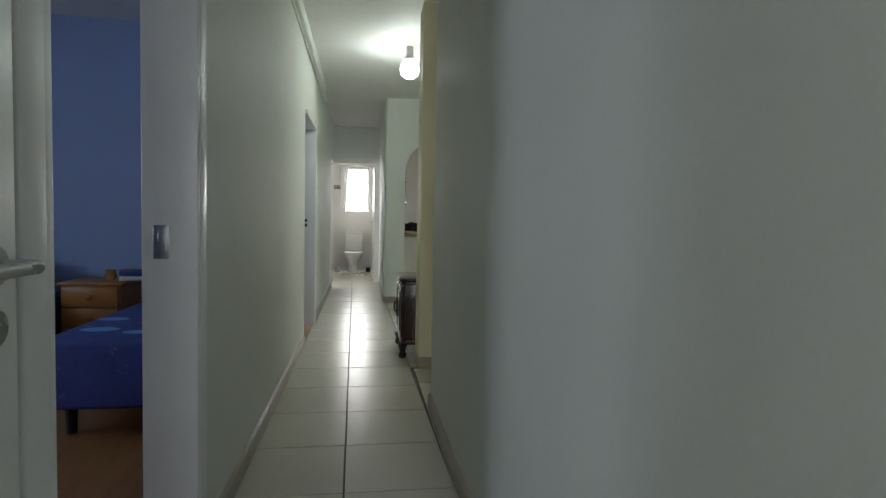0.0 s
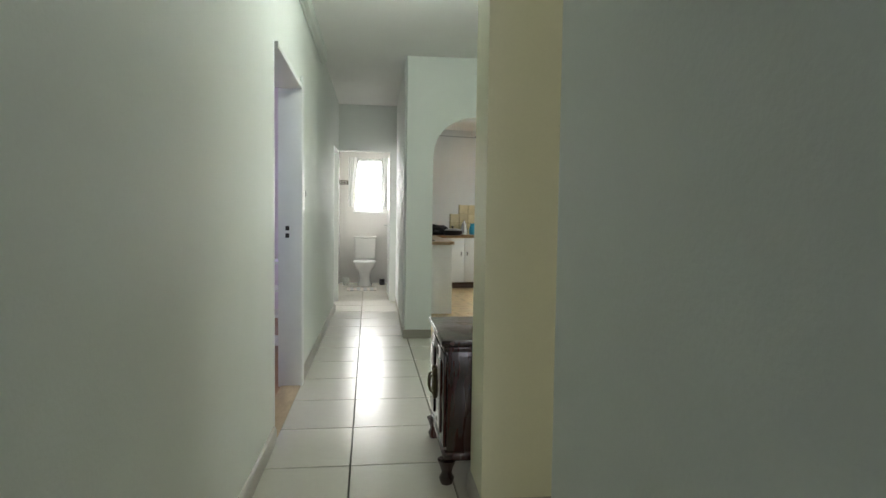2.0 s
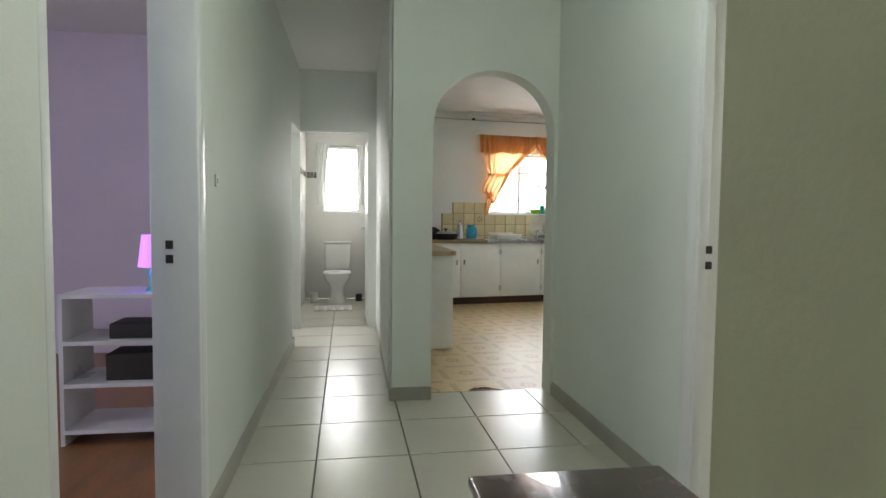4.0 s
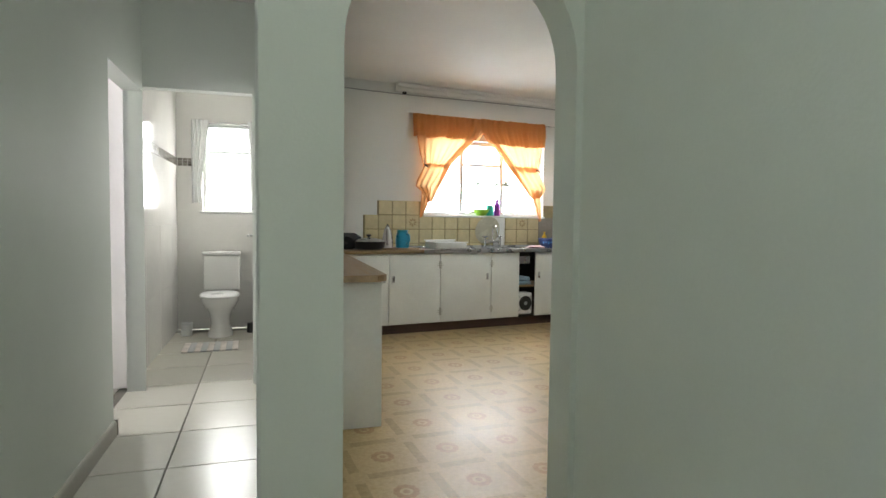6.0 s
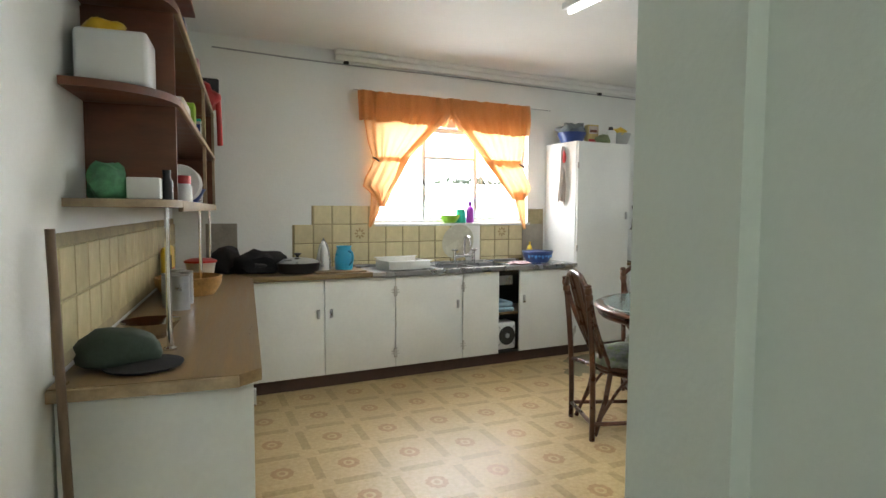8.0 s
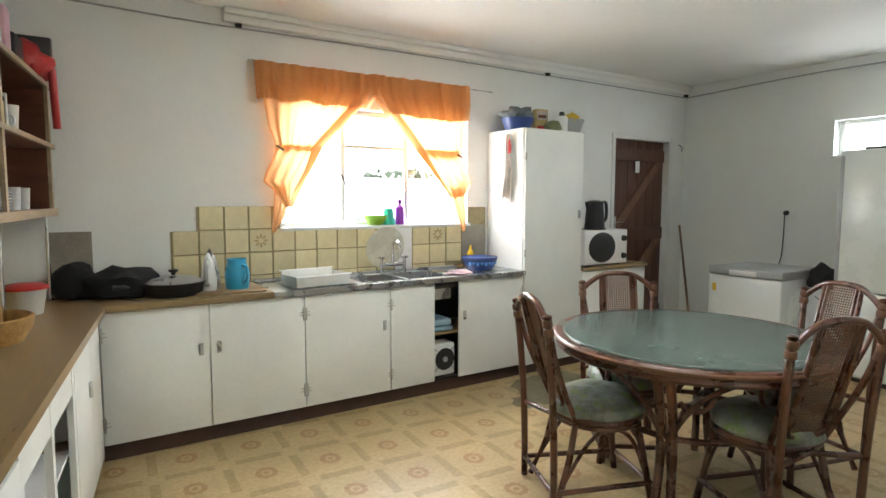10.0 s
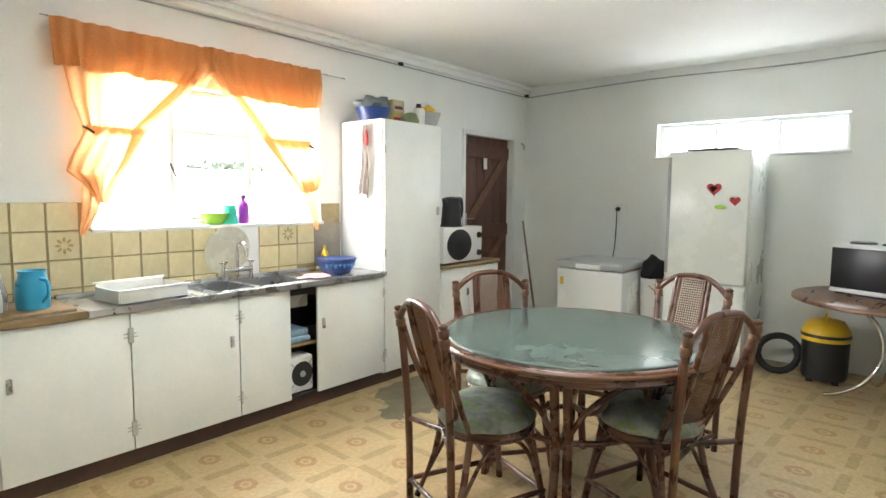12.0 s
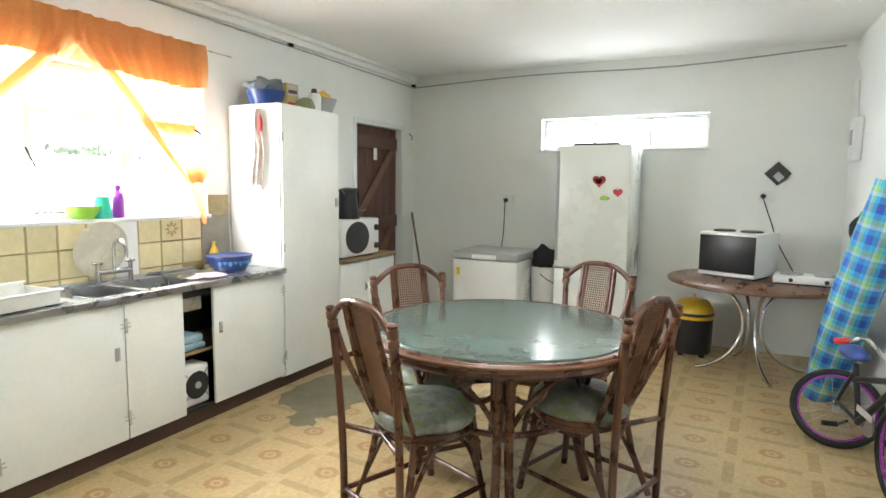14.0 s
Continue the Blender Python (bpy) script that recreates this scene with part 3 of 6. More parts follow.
for i in range(len(vs)):
    bm.faces.new((vs[i], low[i], low[(i + 1) % len(vs)], vs[(i + 1) % len(vs)]))
structure("kitchen_vinyl", bm, VINYL, None, "cream vinyl sheet printed with medallions and olive bars, torn at the arch", "floor")
bm = bmesh.new()
random.seed(9)
pts = [(3.72, 11.42), (3.78, 11.30), (3.88, 11.36), (4.0, 11.24), (4.18, 11.30), (4.34, 11.22), (4.6, 11.30), (4.72, 11.55), (4.6, 11.84), (4.1, 11.86), (3.96, 11.72), (3.92, 11.55), (3.80, 11.52)]
pts = [(x + 0.12, y) for x, y in pts]
pts = [(a[0] + (b[0] - a[0]) * k / 5 + random.uniform(-0.016, 0.016), a[1] + (b[1] - a[1]) * k / 5 + random.uniform(-0.016, 0.016)) for a, b in zip(pts, pts[1:] + pts[:1]) for k in range(5)]
vs = [bm.verts.new((x, y, 0.003)) for x, y in pts]
bm.faces.new(vs)
structure("floor_patch", bm, paint("oily_cement", (0.22, 0.20, 0.13), 0.7, 0, 0.3, 6, 60, 0.2), None, "bare cement where the vinyl is torn away", "floor")
wall("wall_window", (0.87, 12.4), (7.1, 12.4), 0.2, KITCHEN_WALL, [(1.65, 3.25, 1.25, 2.13), (5.04, 6.0, 0, 2.13)], label="white plastered kitchen wall with window and back door")
wall("wall_fridge", (7.1, 12.6), (7.1, 8.0), 0.15, KITCHEN_WALL, [(1.72, 3.3, 1.85, 2.17)], label="white plastered wall with a high horizontal window")
wall("wall_kitchen_south", (1.315, 8.11), (7.1, 8.22), -0.12, KITCHEN_WALL)
wall("wall_kitchen_west", (0.901, 8.46), (0.901, 12.95), 0.115, KITCHEN_WALL, (), H)
structure("ceiling_kitchen", slab(KITCHEN, 2.70, 2.82), CEILING, None, "stained white kitchen ceiling", "ceiling")
structure("trim", B(((2.15, 12.35, 2.61), (7.1, 12.398, 2.66)), ((2.15, 12.32, 2.66), (7.1, 12.398, 2.698)), bevel=0.008), CEILING, None, "white cornice along the ceiling", "trim")
structure("cable", T(([(1.2, 12.385, 2.60), (2.1, 12.385, 2.585), (3.4, 12.385, 2.595), (5.0, 12.385, 2.59), (7.08, 12.385, 2.58)], 0.006), ([(7.085, 12.38, 2.58), (7.085, 11.0, 2.62), (7.085, 9.6, 2.60), (7.085, 8.3, 2.66)], 0.007)), GREY_LID, None, "loose grey cable below the ceiling", "cable")
for x, y in ((2.25, 12.37), (5.0, 12.37), (7.06, 12.37)):
    single("cable_clip", B(((x - 0.02, y - 0.012, 2.585), (x + 0.02, y + 0.029, 2.615)), bevel=0.006), DARK, Matrix(), "dark cable clip on the wall", "clip", "cable clips")

# back door
bd = thing("back_door", pose(5.91, 12.44, 0), "dark brown ledged and braced wooden door", "door")
for k in range(6):
    part("board", B(((0.045 + k * 0.145, 0.03, 0.02), (0.045 + k * 0.145 + 0.141, 0.07, 2.10)), bevel=0.003), DOOR_WOOD, bd)
for z in (0.16, 1.02, 1.86):
    part("ledge", B(((0.06, 0.005, z), (0.90, 0.03, z + 0.13)), bevel=0.004), DOOR_WOOD, bd)
for z0, z1 in ((1.15, 1.86), (0.29, 1.02)):
    bm = bmesh.new()
    prism(bm, [(0.08, z0), (0.20, z0), (0.88, z1), (0.76, z1)], 0.02, Matrix.Translation((0, 0.008, 0)))
    part("brace", bm, DOOR_WOOD2, bd, "worn paler diagonal brace")
part("lock_plate", B(((0.1, -0.004, 1.15), (0.13, 0.005, 1.28)), bevel=0.002), STEEL, bd)
part("notice", B(((0.42, -0.002, 1.74), (0.48, 0.004, 1.86))), WHITE, bd, "small white notice")
part("bolt", T(([(0.12, -0.02, 1.22), (0.22, -0.03, 1.22)], 0.008)), CHROME, bd)
fr = thing("back_door_frame", pose(5.91, 12.4, 0), "pale grey door frame in the wall", "door frame")
fr["kind"] = "structure"
for lo, hi in (((0, -0.012, 0), (0.045, 0.12, 2.13)), ((0.915, -0.012, 0), (0.958, 0.12, 2.13)), ((0.045, -0.01, 2.08), (0.915, 0.12, 2.128))):
    part("jamb", B((lo, hi), bevel=0.004), GLOSS_WHITE, fr)


# windows
def window(name, x0, x1, z0, z1, m, mullions, transoms, label, depth=0.1):
    w = thing(name, m, label, "window")
    w["kind"] = "structure"
    f = 0.035
    part("window_frame", B(((x0, depth, z0), (x0 + f, depth + 0.04, z1)), ((x1 - f, depth, z0), (x1, depth + 0.04, z1)), ((x0 + f, depth, z0), (x1 - f, depth + 0.04, z0 + f)), ((x0 + f, depth, z1 - f), (x1 - f, depth + 0.04, z1)), bevel=0.004), GLOSS_WHITE, w)
    for x in mullions:
        part("mullion", B(((x - 0.018, depth + 0.002, z0 + f), (x + 0.018, depth + 0.036, z1 - f)), bevel=0.004), GLOSS_WHITE, w)
    for xa, xb, z in transoms:
        part("glazing_bar", B(((xa, depth + 0.004, z - 0.012), (xb, depth + 0.034, z + 0.012)), bevel=0.003), GLOSS_WHITE, w)
    xs = [x0 + f, *mullions, x1 - f]
    for a, b in zip(xs, xs[1:]):
        p = part("pane", B(((a, depth + 0.018, z0 + f), (b, depth + 0.022, z1 - f))), GLASS, w)
        p.visible_shadow = False
    part("window_sill", B(((x0 - 0.02, -0.025, z0 - 0.02), (x1 + 0.02, depth - 0.001, z0 + 0.004)), bevel=0.005), GLOSS_WHITE, w)
    return w


w1 = window("window_1", 2.52, 4.12, 1.25, 2.13, pose(0, 12.4, 0), (3.03, 3.58), ((3.05, 3.56, 1.86),), "white steel casement window above the sink")
for x, z in ((2.98, 1.62), (3.63, 1.62)):
    part("stay", T(([(x, 0.095, z), (x + 0.02, 0.07, z + 0.03), (x + 0.07, 0.07, z - 0.08)], 0.006)), DARK, w1)
window("window_2", 1.72, 3.3, 1.85, 2.17, pose(7.1, 12.6, 0, 0, 0, -90), (2.24, 2.78), (), "high horizontal white window")
window("window_3", 0.12, 0.63, 1.26, 2.20, H @ pose(0, 13.1, 0), (), ((0.155, 0.595, 1.9),), "small white toilet window")

# outside
structure("ground", B(((-900, -900, -0.4), (900, 900, -0.3))), GRASS, None, "pale ground outside", "ground")
# glowing sheets added outside so that the window views turn white
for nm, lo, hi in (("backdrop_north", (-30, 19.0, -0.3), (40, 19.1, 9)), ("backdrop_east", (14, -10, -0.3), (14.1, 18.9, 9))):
    structure(nm, B((lo, hi)), SKY_GLOW, None, "added glowing sheet for the bright washed-out distance", "backdrop")
random.seed(3)
sh = thing("shrub", pose(5.15, 15.5, -0.3), "washed-out green shrub outside the window", "shrub")
bm = bmesh.new()
for k in range(6):
    a = k * 1.05
    tube(bm, [(0, 0, 0), (0.1 * math.cos(a), 0.1 * math.sin(a), 0.9), (0.4 * math.cos(a), 0.4 * math.sin(a), 1.7)], 0.025, 6, r_end=0.008)
part("branches", bm, BROOM, sh)
bm = bmesh.new()
for k in range(900):
    a, r, z = random.uniform(0, 6.28), random.uniform(0, 0.6) ** 0.8, random.uniform(1.2, 2.15)
    m4 = Matrix.Translation((r * math.cos(a), r * math.sin(a), z)) @ Euler((random.uniform(0, 6), random.uniform(0, 6), 0)).to_matrix().to_4x4()
    q = [bm.verts.new(m4 @ Vector(p)) for p in ((-0.06, 0, 0), (0, 0.028, 0.006), (0.06, 0, 0), (0, -0.028, 0.006))]
    bm.faces.new(q)
part("crown", bm, LEAF, sh)


# ---- kitchen: cupboards along the window wall ----
def catch(x, z, parent):
    part("handle", B(((x - 0.012, -0.012, z - 0.035), (x + 0.012, 0, z + 0.035)), ((x - 0.006, -0.02, z - 0.02), (x + 0.006, -0.012, z + 0.02)), bevel=0.003), STEEL, parent, "small worn metal catch")


def base_cupboard(name, x0, x1, doors, label, open_gap=None, h=0.845, depth=0.47):
    """Front at y=0 of its own pose; doors: (from, to, catch side)."""
    th = thing(name, pose(0, 11.90, 0), label, "cupboard", "white cupboards under the window")
    boxes = [((x0, 0.022, 0.10), (x0 + 0.018, depth, h)), ((x1 - 0.018, 0.022, 0.10), (x1, depth, h)), ((x0 + 0.018, 0.022, 0.10), (x1 - 0.018, depth, 0.118)), ((x0 + 0.018, depth - 0.012, 0.118), (x1 - 0.018, depth, h)), ((x0 + 0.018, 0.022, h - 0.05), (x1 - 0.018, 0.04, h))]
    # an open gap turns the white body near-black: its inner shade as colour
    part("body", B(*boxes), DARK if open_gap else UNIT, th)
    part("kickboard", B(((x0, 0.05, 0.0), (x1, 0.066, 0.10))), KICK, th, "dark kickboard")
    for a, b, side in doors:
        d = part("cupboard_door", B(((a + 0.003, 0, 0.105), (b - 0.003, 0.02, h - 0.006)), bevel=0.003), UNIT, th)
        x = a + 0.05 if side < 0 else b - 0.05
        if side:
            catch(x, 0.58, d)
        for z in (0.22, 0.72):
            hx = b - 0.006 if side < 0 else a + 0.006
            part("hinge", B(((hx - 0.008, -0.006, z - 0.04), (hx + 0.008, 0.001, z + 0.04)), ((hx - 0.03, -0.003, z - 0.012), (hx + 0.03, 0.001, z - 0.006)), ((hx - 0.03, -0.003, z + 0.008), (hx + 0.024, 0.001, z + 0.014)), bevel=0.002), HINGE, d)
    return th


base_cupboard("corner_cupboard", 1.36, 1.92, [(1.36, 1.92, 1)], "white painted cupboard in the kitchen corner")
base_cupboard("sink_cupboard", 1.92, 2.50, [(1.92, 2.50, -1)], "white painted cupboard with worn catch")
base_cupboard("sink_cupboard", 2.50, 3.12, [(2.50, 3.12, 1)], "white painted cupboard below the sink")
c4 = base_cupboard("sink_cupboard", 3.12, 4.33, [(3.12, 3.487, 0), (3.70, 4.33, -1)], "white cupboard with one door missing, its inside coloured near-black for shade", open_gap=True)
part("shelf", B(((3.14, 0.05, 0.44), (4.31, 0.44, 0.458))), TOP2, c4)
single("folded_cloth", B(((3.50, 11.96, 0.459), (3.69, 12.2, 0.50)), ((3.51, 11.97, 0.50), (3.68, 12.2, 0.55)), bevel=0.015), paint("pale_blue_cloth", (0.30, 0.45, 0.55), 0.9, 0, 0.3, 12, 80, 0.2), Matrix(), "pale blue folded cloth on a cupboard shelf", "cloth")
hp = thing("white_heater", pose(3.60, 11.95, 0.118), "small white fan heater in the open cupboard", "heater")
part("casing", B(((-0.1, 0, 0), (0.1, 0.15, 0.25)), bevel=0.02), WHITE, hp)
for dx, dz in ((-1, -1), (1, -1), (-1, 1), (1, 1)):
    part("groove", B(((-0.003, -0.004, 0.088), (0.003, 0.001, 0.125)), bevel=0.001), GREY_LID, hp).matrix_local = Matrix.Translation((0, 0, 0.13)) @ Matrix.Rotation(math.atan2(dx, dz), 4, "Y")
part("grille", L([(0.02, 0), (0.08, 0), (0.085, 0.008), (0.07, 0.012), (0, 0.012)], 24, Matrix.Translation((0, 0, 0.13)) @ Matrix.Rotation(math.pi / 2, 4, "X")), DARK, hp)
part("fan_hub", L([(0, 0.012), (0.022, 0.012), (0.02, 0.02), (0, 0.021)], 16, Matrix.Translation((0, 0, 0.13)) @ Matrix.Rotation(math.pi / 2, 4, "X")), GREY_LID, hp)
tc = thing("tall_cupboard", pose(4.33, 11.90, 0), "tall white painted cupboard beside the sink", "cupboard")
part("body", B(((0.003, 0.022, 0.08), (0.66, 0.49, 2.03)), bevel=0.004), UNIT, tc)
td = part("cupboard_door", B(((0.01, 0, 0.09), (0.655, 0.02, 2.02)), bevel=0.004), UNIT, tc)
catch(0.615, 1.33, td)
part("kickboard", B(((0.003, 0.05, 0), (0.66, 0.07, 0.08))), KICK, tc, "dark kickboard")
for z in (0.25, 1.02, 1.8):
    part("hinge", B(((0.002, -0.006, z - 0.03), (0.018, 0.0, z + 0.03)), bevel=0.002), HINGE, td)
sc = thing("low_cupboard", pose(4.995, 11.90, 0), "low white cupboard with a wooden top beside the back door", "cupboard")
part("body", B(((0, 0.022, 0.06), (0.85, 0.48, 0.83)), bevel=0.004), UNIT, sc)
for a, b in ((0.005, 0.42), (0.43, 0.845)):
    d = part("cupboard_door", B(((a, 0, 0.07), (b, 0.02, 0.825)), bevel=0.004), UNIT, sc)
    catch(b - 0.05 if a < 0.1 else a + 0.05, 0.6, d)
part("top", B(((-0.0, -0.02, 0.832), (0.86, 0.49, 0.862)), bevel=0.004), TOP2, sc, "brown wooden top")
part("kickboard", B(((0, 0.05, 0), (0.85, 0.07, 0.06))), KICK, sc)

# worktops
single("worktop", B(((1.31, 11.87, 0.846), (2.30, 12.398, 0.885)), bevel=0.004), TOP2, Matrix(), "worn brown wooden worktop beside the sink", "worktop")
sk = thing("steel_sink", pose(0, 11.87, 0.847), "stainless steel double sink with draining board", "sink")
top = bmesh.new()
box(top, (2.302, 0, 0.0), (2.94, 0.50, 0.035))
box(top, (3.66, 0, 0.0), (4.33, 0.50, 0.035))
box(top, (2.94, 0, 0.0), (3.66, 0.09, 0.035))
box(top, (2.94, 0.43, 0.0), (3.66, 0.50, 0.035))
box(top, (3.28, 0.09, 0.0), (3.32, 0.43, 0.032))
part("sink_top", top, STEEL, sk)
for a, b in ((2.94, 3.28), (3.32, 3.66)):
    part("basin", B(((a, 0.09, -0.14), (b, 0.43, -0.13)), ((a - 0.004, 0.09, -0.13), (a, 0.43, 0.0)), ((b, 0.09, -0.13), (b + 0.004, 0.43, 0.0)), ((a, 0.086, -0.13), (b, 0.09, 0.0)), ((a, 0.43, -0.13), (b, 0.434, 0.0))), STEEL, sk)
part("splash_lip", B(((2.302, 0.50, 0.0), (4.33, 0.52, 0.055)), bevel=0.004), STEEL, sk)
for k in range(9):
    part("drain_rib", B(((2.42, 0.09 + k * 0.038, 0.035), (2.88, 0.105 + k * 0.038, 0.040)), bevel=0.002), STEEL, sk)
tp = thing("mixer_tap", pose(3.35, 12.30, 0.882), "chrome swan-neck mixer tap behind the sink", "tap")
part("body", T(([(-0.10, 0, 0.07), (0.10, 0, 0.07)], 0.016), ([(-0.10, 0, 0), (-0.10, 0, 0.08)], 0.014), ([(0.10, 0, 0), (0.10, 0, 0.08)], 0.014)), CHROME, tp)
part("spout", T(([(0, 0, 0.07), (0, 0, 0.20)] + [(0, -0.055 + 0.055 * math.cos(radians(k * 20)), 0.20 + 0.055 * math.sin(radians(k * 20))) for k in range(1, 10)] + [(0, -0.11, 0.16)], 0.011)), CHROME, tp)
for x in (-0.10, 0.10):
    part("tap_handle", T(([(x, 0, 0.08), (x, 0, 0.12)], 0.012), ([(x - 0.03, 0, 0.125), (x + 0.03, 0, 0.125)], 0.008), ([(x, -0.03, 0.125), (x, 0.03, 0.125)], 0.008)), CHROME, tp)

# things on the sink side
random.seed(5)
single("speckled_plate", L([(0, 0), (0.10, 0), (0.155, 0.018), (0.165, 0.026), (0.15, 0.022), (0.10, 0.008), (0, 0.008)], 40, Matrix.Rotation(radians(100), 4, "X")), PLATE, pose(3.31, 12.375, 1.085), "large speckled cream plate leaning on the tiles", "plate")
dr = thing("dish_tray", pose(2.63, 12.05, 0.888, 0, 0, 6) @ Matrix.Diagonal((0.72, 1, 1, 1)), "translucent white plastic dish tray", "dish rack")
part("tray", B(((-0.26, -0.12, 0), (0.26, 0.12, 0.012)), ((-0.26, -0.13, 0.0), (0.26, -0.12, 0.065)), ((-0.26, 0.12, 0.0), (0.26, 0.13, 0.085)), ((-0.27, -0.12, 0), (-0.26, 0.12, 0.07)), ((0.26, -0.12, 0), (0.27, 0.12, 0.07)), bevel=0.004), CLEAR_PLASTIC, dr)
for lo, hi in (((-0.28, -0.14, 0.066), (0.28, -0.125, 0.073)), ((-0.28, 0.125, 0.085), (0.28, 0.14, 0.092))):
    part("rim", B((lo, hi), bevel=0.003), WHITE, dr)
jug = thing("blue_jug", pose(2.12, 12.05, 0.886, 0, 0, -70), "bright blue plastic jug on the worktop", "jug")
part("body", L([(0, 0), (0.058, 0), (0.07, 0.02), (0.074, 0.10), (0.062, 0.16), (0.055, 0.18), (0.062, 0.20), (0.058, 0.20), (0.05, 0.18), (0, 0.03)], 24), BLUE_JUG, jug)
part("handle", T(([(0.06, 0, 0.16), (0.105, 0, 0.15), (0.11, 0, 0.09), (0.07, 0, 0.05)], 0.009)), BLUE_JUG, jug)
iron = thing("steam_iron", pose(1.955, 12.06, 0.886, 0, 0, 160), "grey and white steam iron standing on its heel", "iron")
bm = bmesh.new()
prism(bm, [(-0.055, 0), (0.055, 0), (0.06, 0.08), (0.035, 0.2), (0, 0.27), (-0.035, 0.2), (-0.06, 0.08)], 0.02, Matrix.Translation((0, -0.06, 0)))
part("soleplate", bm, STEEL, iron)
part("body", L([(0.05, 0), (0.052, 0.08), (0.035, 0.18), (0.01, 0.24)], 16, None, 0.9, 0.8), WHITE, iron)
part("handle", T(([(0, 0.03, 0.05), (0, 0.09, 0.07), (0, 0.09, 0.17), (0, 0.03, 0.20)], 0.014)), GREY_LID, iron)
pan = thing("black_pan", pose(1.76, 12.08, 0.886), "large black pan with glass lid on a hob", "pan")
part("pan_body", L([(0, 0), (0.14, 0), (0.16, 0.02), (0.17, 0.075), (0.175, 0.08), (0.165, 0.08), (0.15, 0.02), (0, 0.015)], 32), BLACK, pan)
part("lid", L([(0.165, 0.082), (0.12, 0.105), (0.03, 0.118), (0, 0.12)], 32), TIN, pan)
part("knob", L([(0, 0.119), (0.01, 0.119), (0.012, 0.13), (0.028, 0.142), (0.028, 0.15), (0, 0.156)], 16), BLACK, pan)
part("handle", T(([(-0.16, 0, 0.06), (-0.32, -0.03, 0.07)], 0.014)), BLACK, pan)
single("black_bag", lumpy(bmesh.new(), (0, 0, 0.07), (0.2, 0.13, 0.10), rough=0.5, seed=3), BLACK_CLOTH, pose(1.50, 12.16, 0.886), "crumpled black cloth bag in the corner", "bag")
single("black_bag", lumpy(bmesh.new(), (0, 0, 0.08), (0.11, 0.1, 0.12), rough=0.35, seed=8), BLACK_CLOTH, pose(1.26, 12.24, 0.888), "black cloth bundle against the wall", "bag")
single("chopping_board", B(((1.86, 11.9, 0.886), (2.26, 12.3, 0.90)), bevel=0.004), TOP, Matrix(), "thin wooden board on the worktop", "board")
single("dish_cloth", lumpy(bmesh.new(), (0, 0, 0.01), (0.10, 0.08, 0.018), rough=0.5, seed=2), paint("pink_cloth", (0.55, 0.40, 0.42), 0.9, 0, 0.3, 16, 80, 0.3), pose(3.75, 11.98, 0.886), "crumpled pinkish dish cloth", "cloth")
bw = thing("blue_bowl", pose(4.05, 12.12, 0.884), "navy plastic bowl with light blue flower print", "bowl")
part("bowl", L([(0, 0), (0.10, 0), (0.135, 0.06), (0.145, 0.10), (0.135, 0.10), (0.12, 0.06), (0, 0.01)], 32), NAVY, bw)
part("rim", L([(0.143, 0.09), (0.15, 0.10), (0.146, 0.108), (0.136, 0.104)], 32), NAVY, bw)
for k in range(10):
    a = radians(200 + k * 14)
    part("petal", L([(0, 0), (0.012, 0), (0.014, 0.002), (0, 0.003)], 8, Matrix.Translation((0.135 * math.cos(a), 0.135 * math.sin(a), 0.062 + 0.012 * (k % 2))) @ Matrix.Rotation(a + math.pi / 2, 4, "Z") @ Matrix.Rotation(math.pi / 2, 4, "X"), 1, 1.6), SKY_BLUE, bw)
single("dish_soap_bottle", L([(0, 0), (0.03, 0), (0.032, 0.10), (0.02, 0.14), (0.01, 0.15), (0.012, 0.18), (0, 0.185)], 16), YELLOW, pose(4.10, 12.32, 0.884), "yellow dish soap bottle", "bottle")
single("lime_bowl", L([(0, 0), (0.05, 0), (0.09, 0.05), (0.095, 0.075), (0.085, 0.075), (0.04, 0.015), (0, 0.012)], 24), LIME, pose(3.27, 12.44, 1.255), "lime green bowl on the window sill", "bowl")
single("teal_cup", L([(0, 0), (0.055, 0), (0.04, 0.12), (0.045, 0.13), (0.035, 0.13), (0, 0.02)], 20), TEAL, pose(3.38, 12.43, 1.255), "teal plastic cup on the window sill", "cup")
pb = thing("purple_bottle", pose(3.48, 12.43, 1.255), "purple plastic bottle on the window sill", "bottle")
part("bottle", L([(0, 0), (0.036, 0), (0.038, 0.01), (0.038, 0.12), (0.028, 0.15), (0.015, 0.16), (0.015, 0.175), (0, 0.176)], 20), PURPLE, pb)
part("cap", L([(0.018, 0.17), (0.02, 0.172), (0.018, 0.20), (0, 0.204)], 16), PURPLE, pb)

# microwave and kettle
mw = thing("white_microwave", pose(5.03, 11.90, 0.864), "white microwave oven with round dark window", "microwave")
part("casing", B(((0, 0, 0.012), (0.55, 0.36, 0.32)), bevel=0.012), WHITE, mw)
part("window", L([(0, 0), (0.135, 0), (0.135, 0.006), (0.125, 0.010), (0, 0.010)], 36, Matrix.Translation((0.215, 0, 0.165)) @ Matrix.Rotation(math.pi / 2, 4, "X"), 1.25, 1.0), OVEN_GLASS, mw)
for z in (0.08, 0.24):
    part("knob", L([(0, 0), (0.028, 0), (0.024, 0.02), (0, 0.022)], 20, Matrix.Translation((0.495, 0, z)) @ Matrix.Rotation(math.pi / 2, 4, "X")), BLACK, mw)
for x in (0.04, 0.46):
    part("foot", B(((x, 0.04, 0), (x + 0.04, 0.3, 0.012))), BLACK, mw)
kt = thing("black_kettle", pose(5.25, 12.0, 1.185), "black plastic jug kettle on the microwave", "kettle")
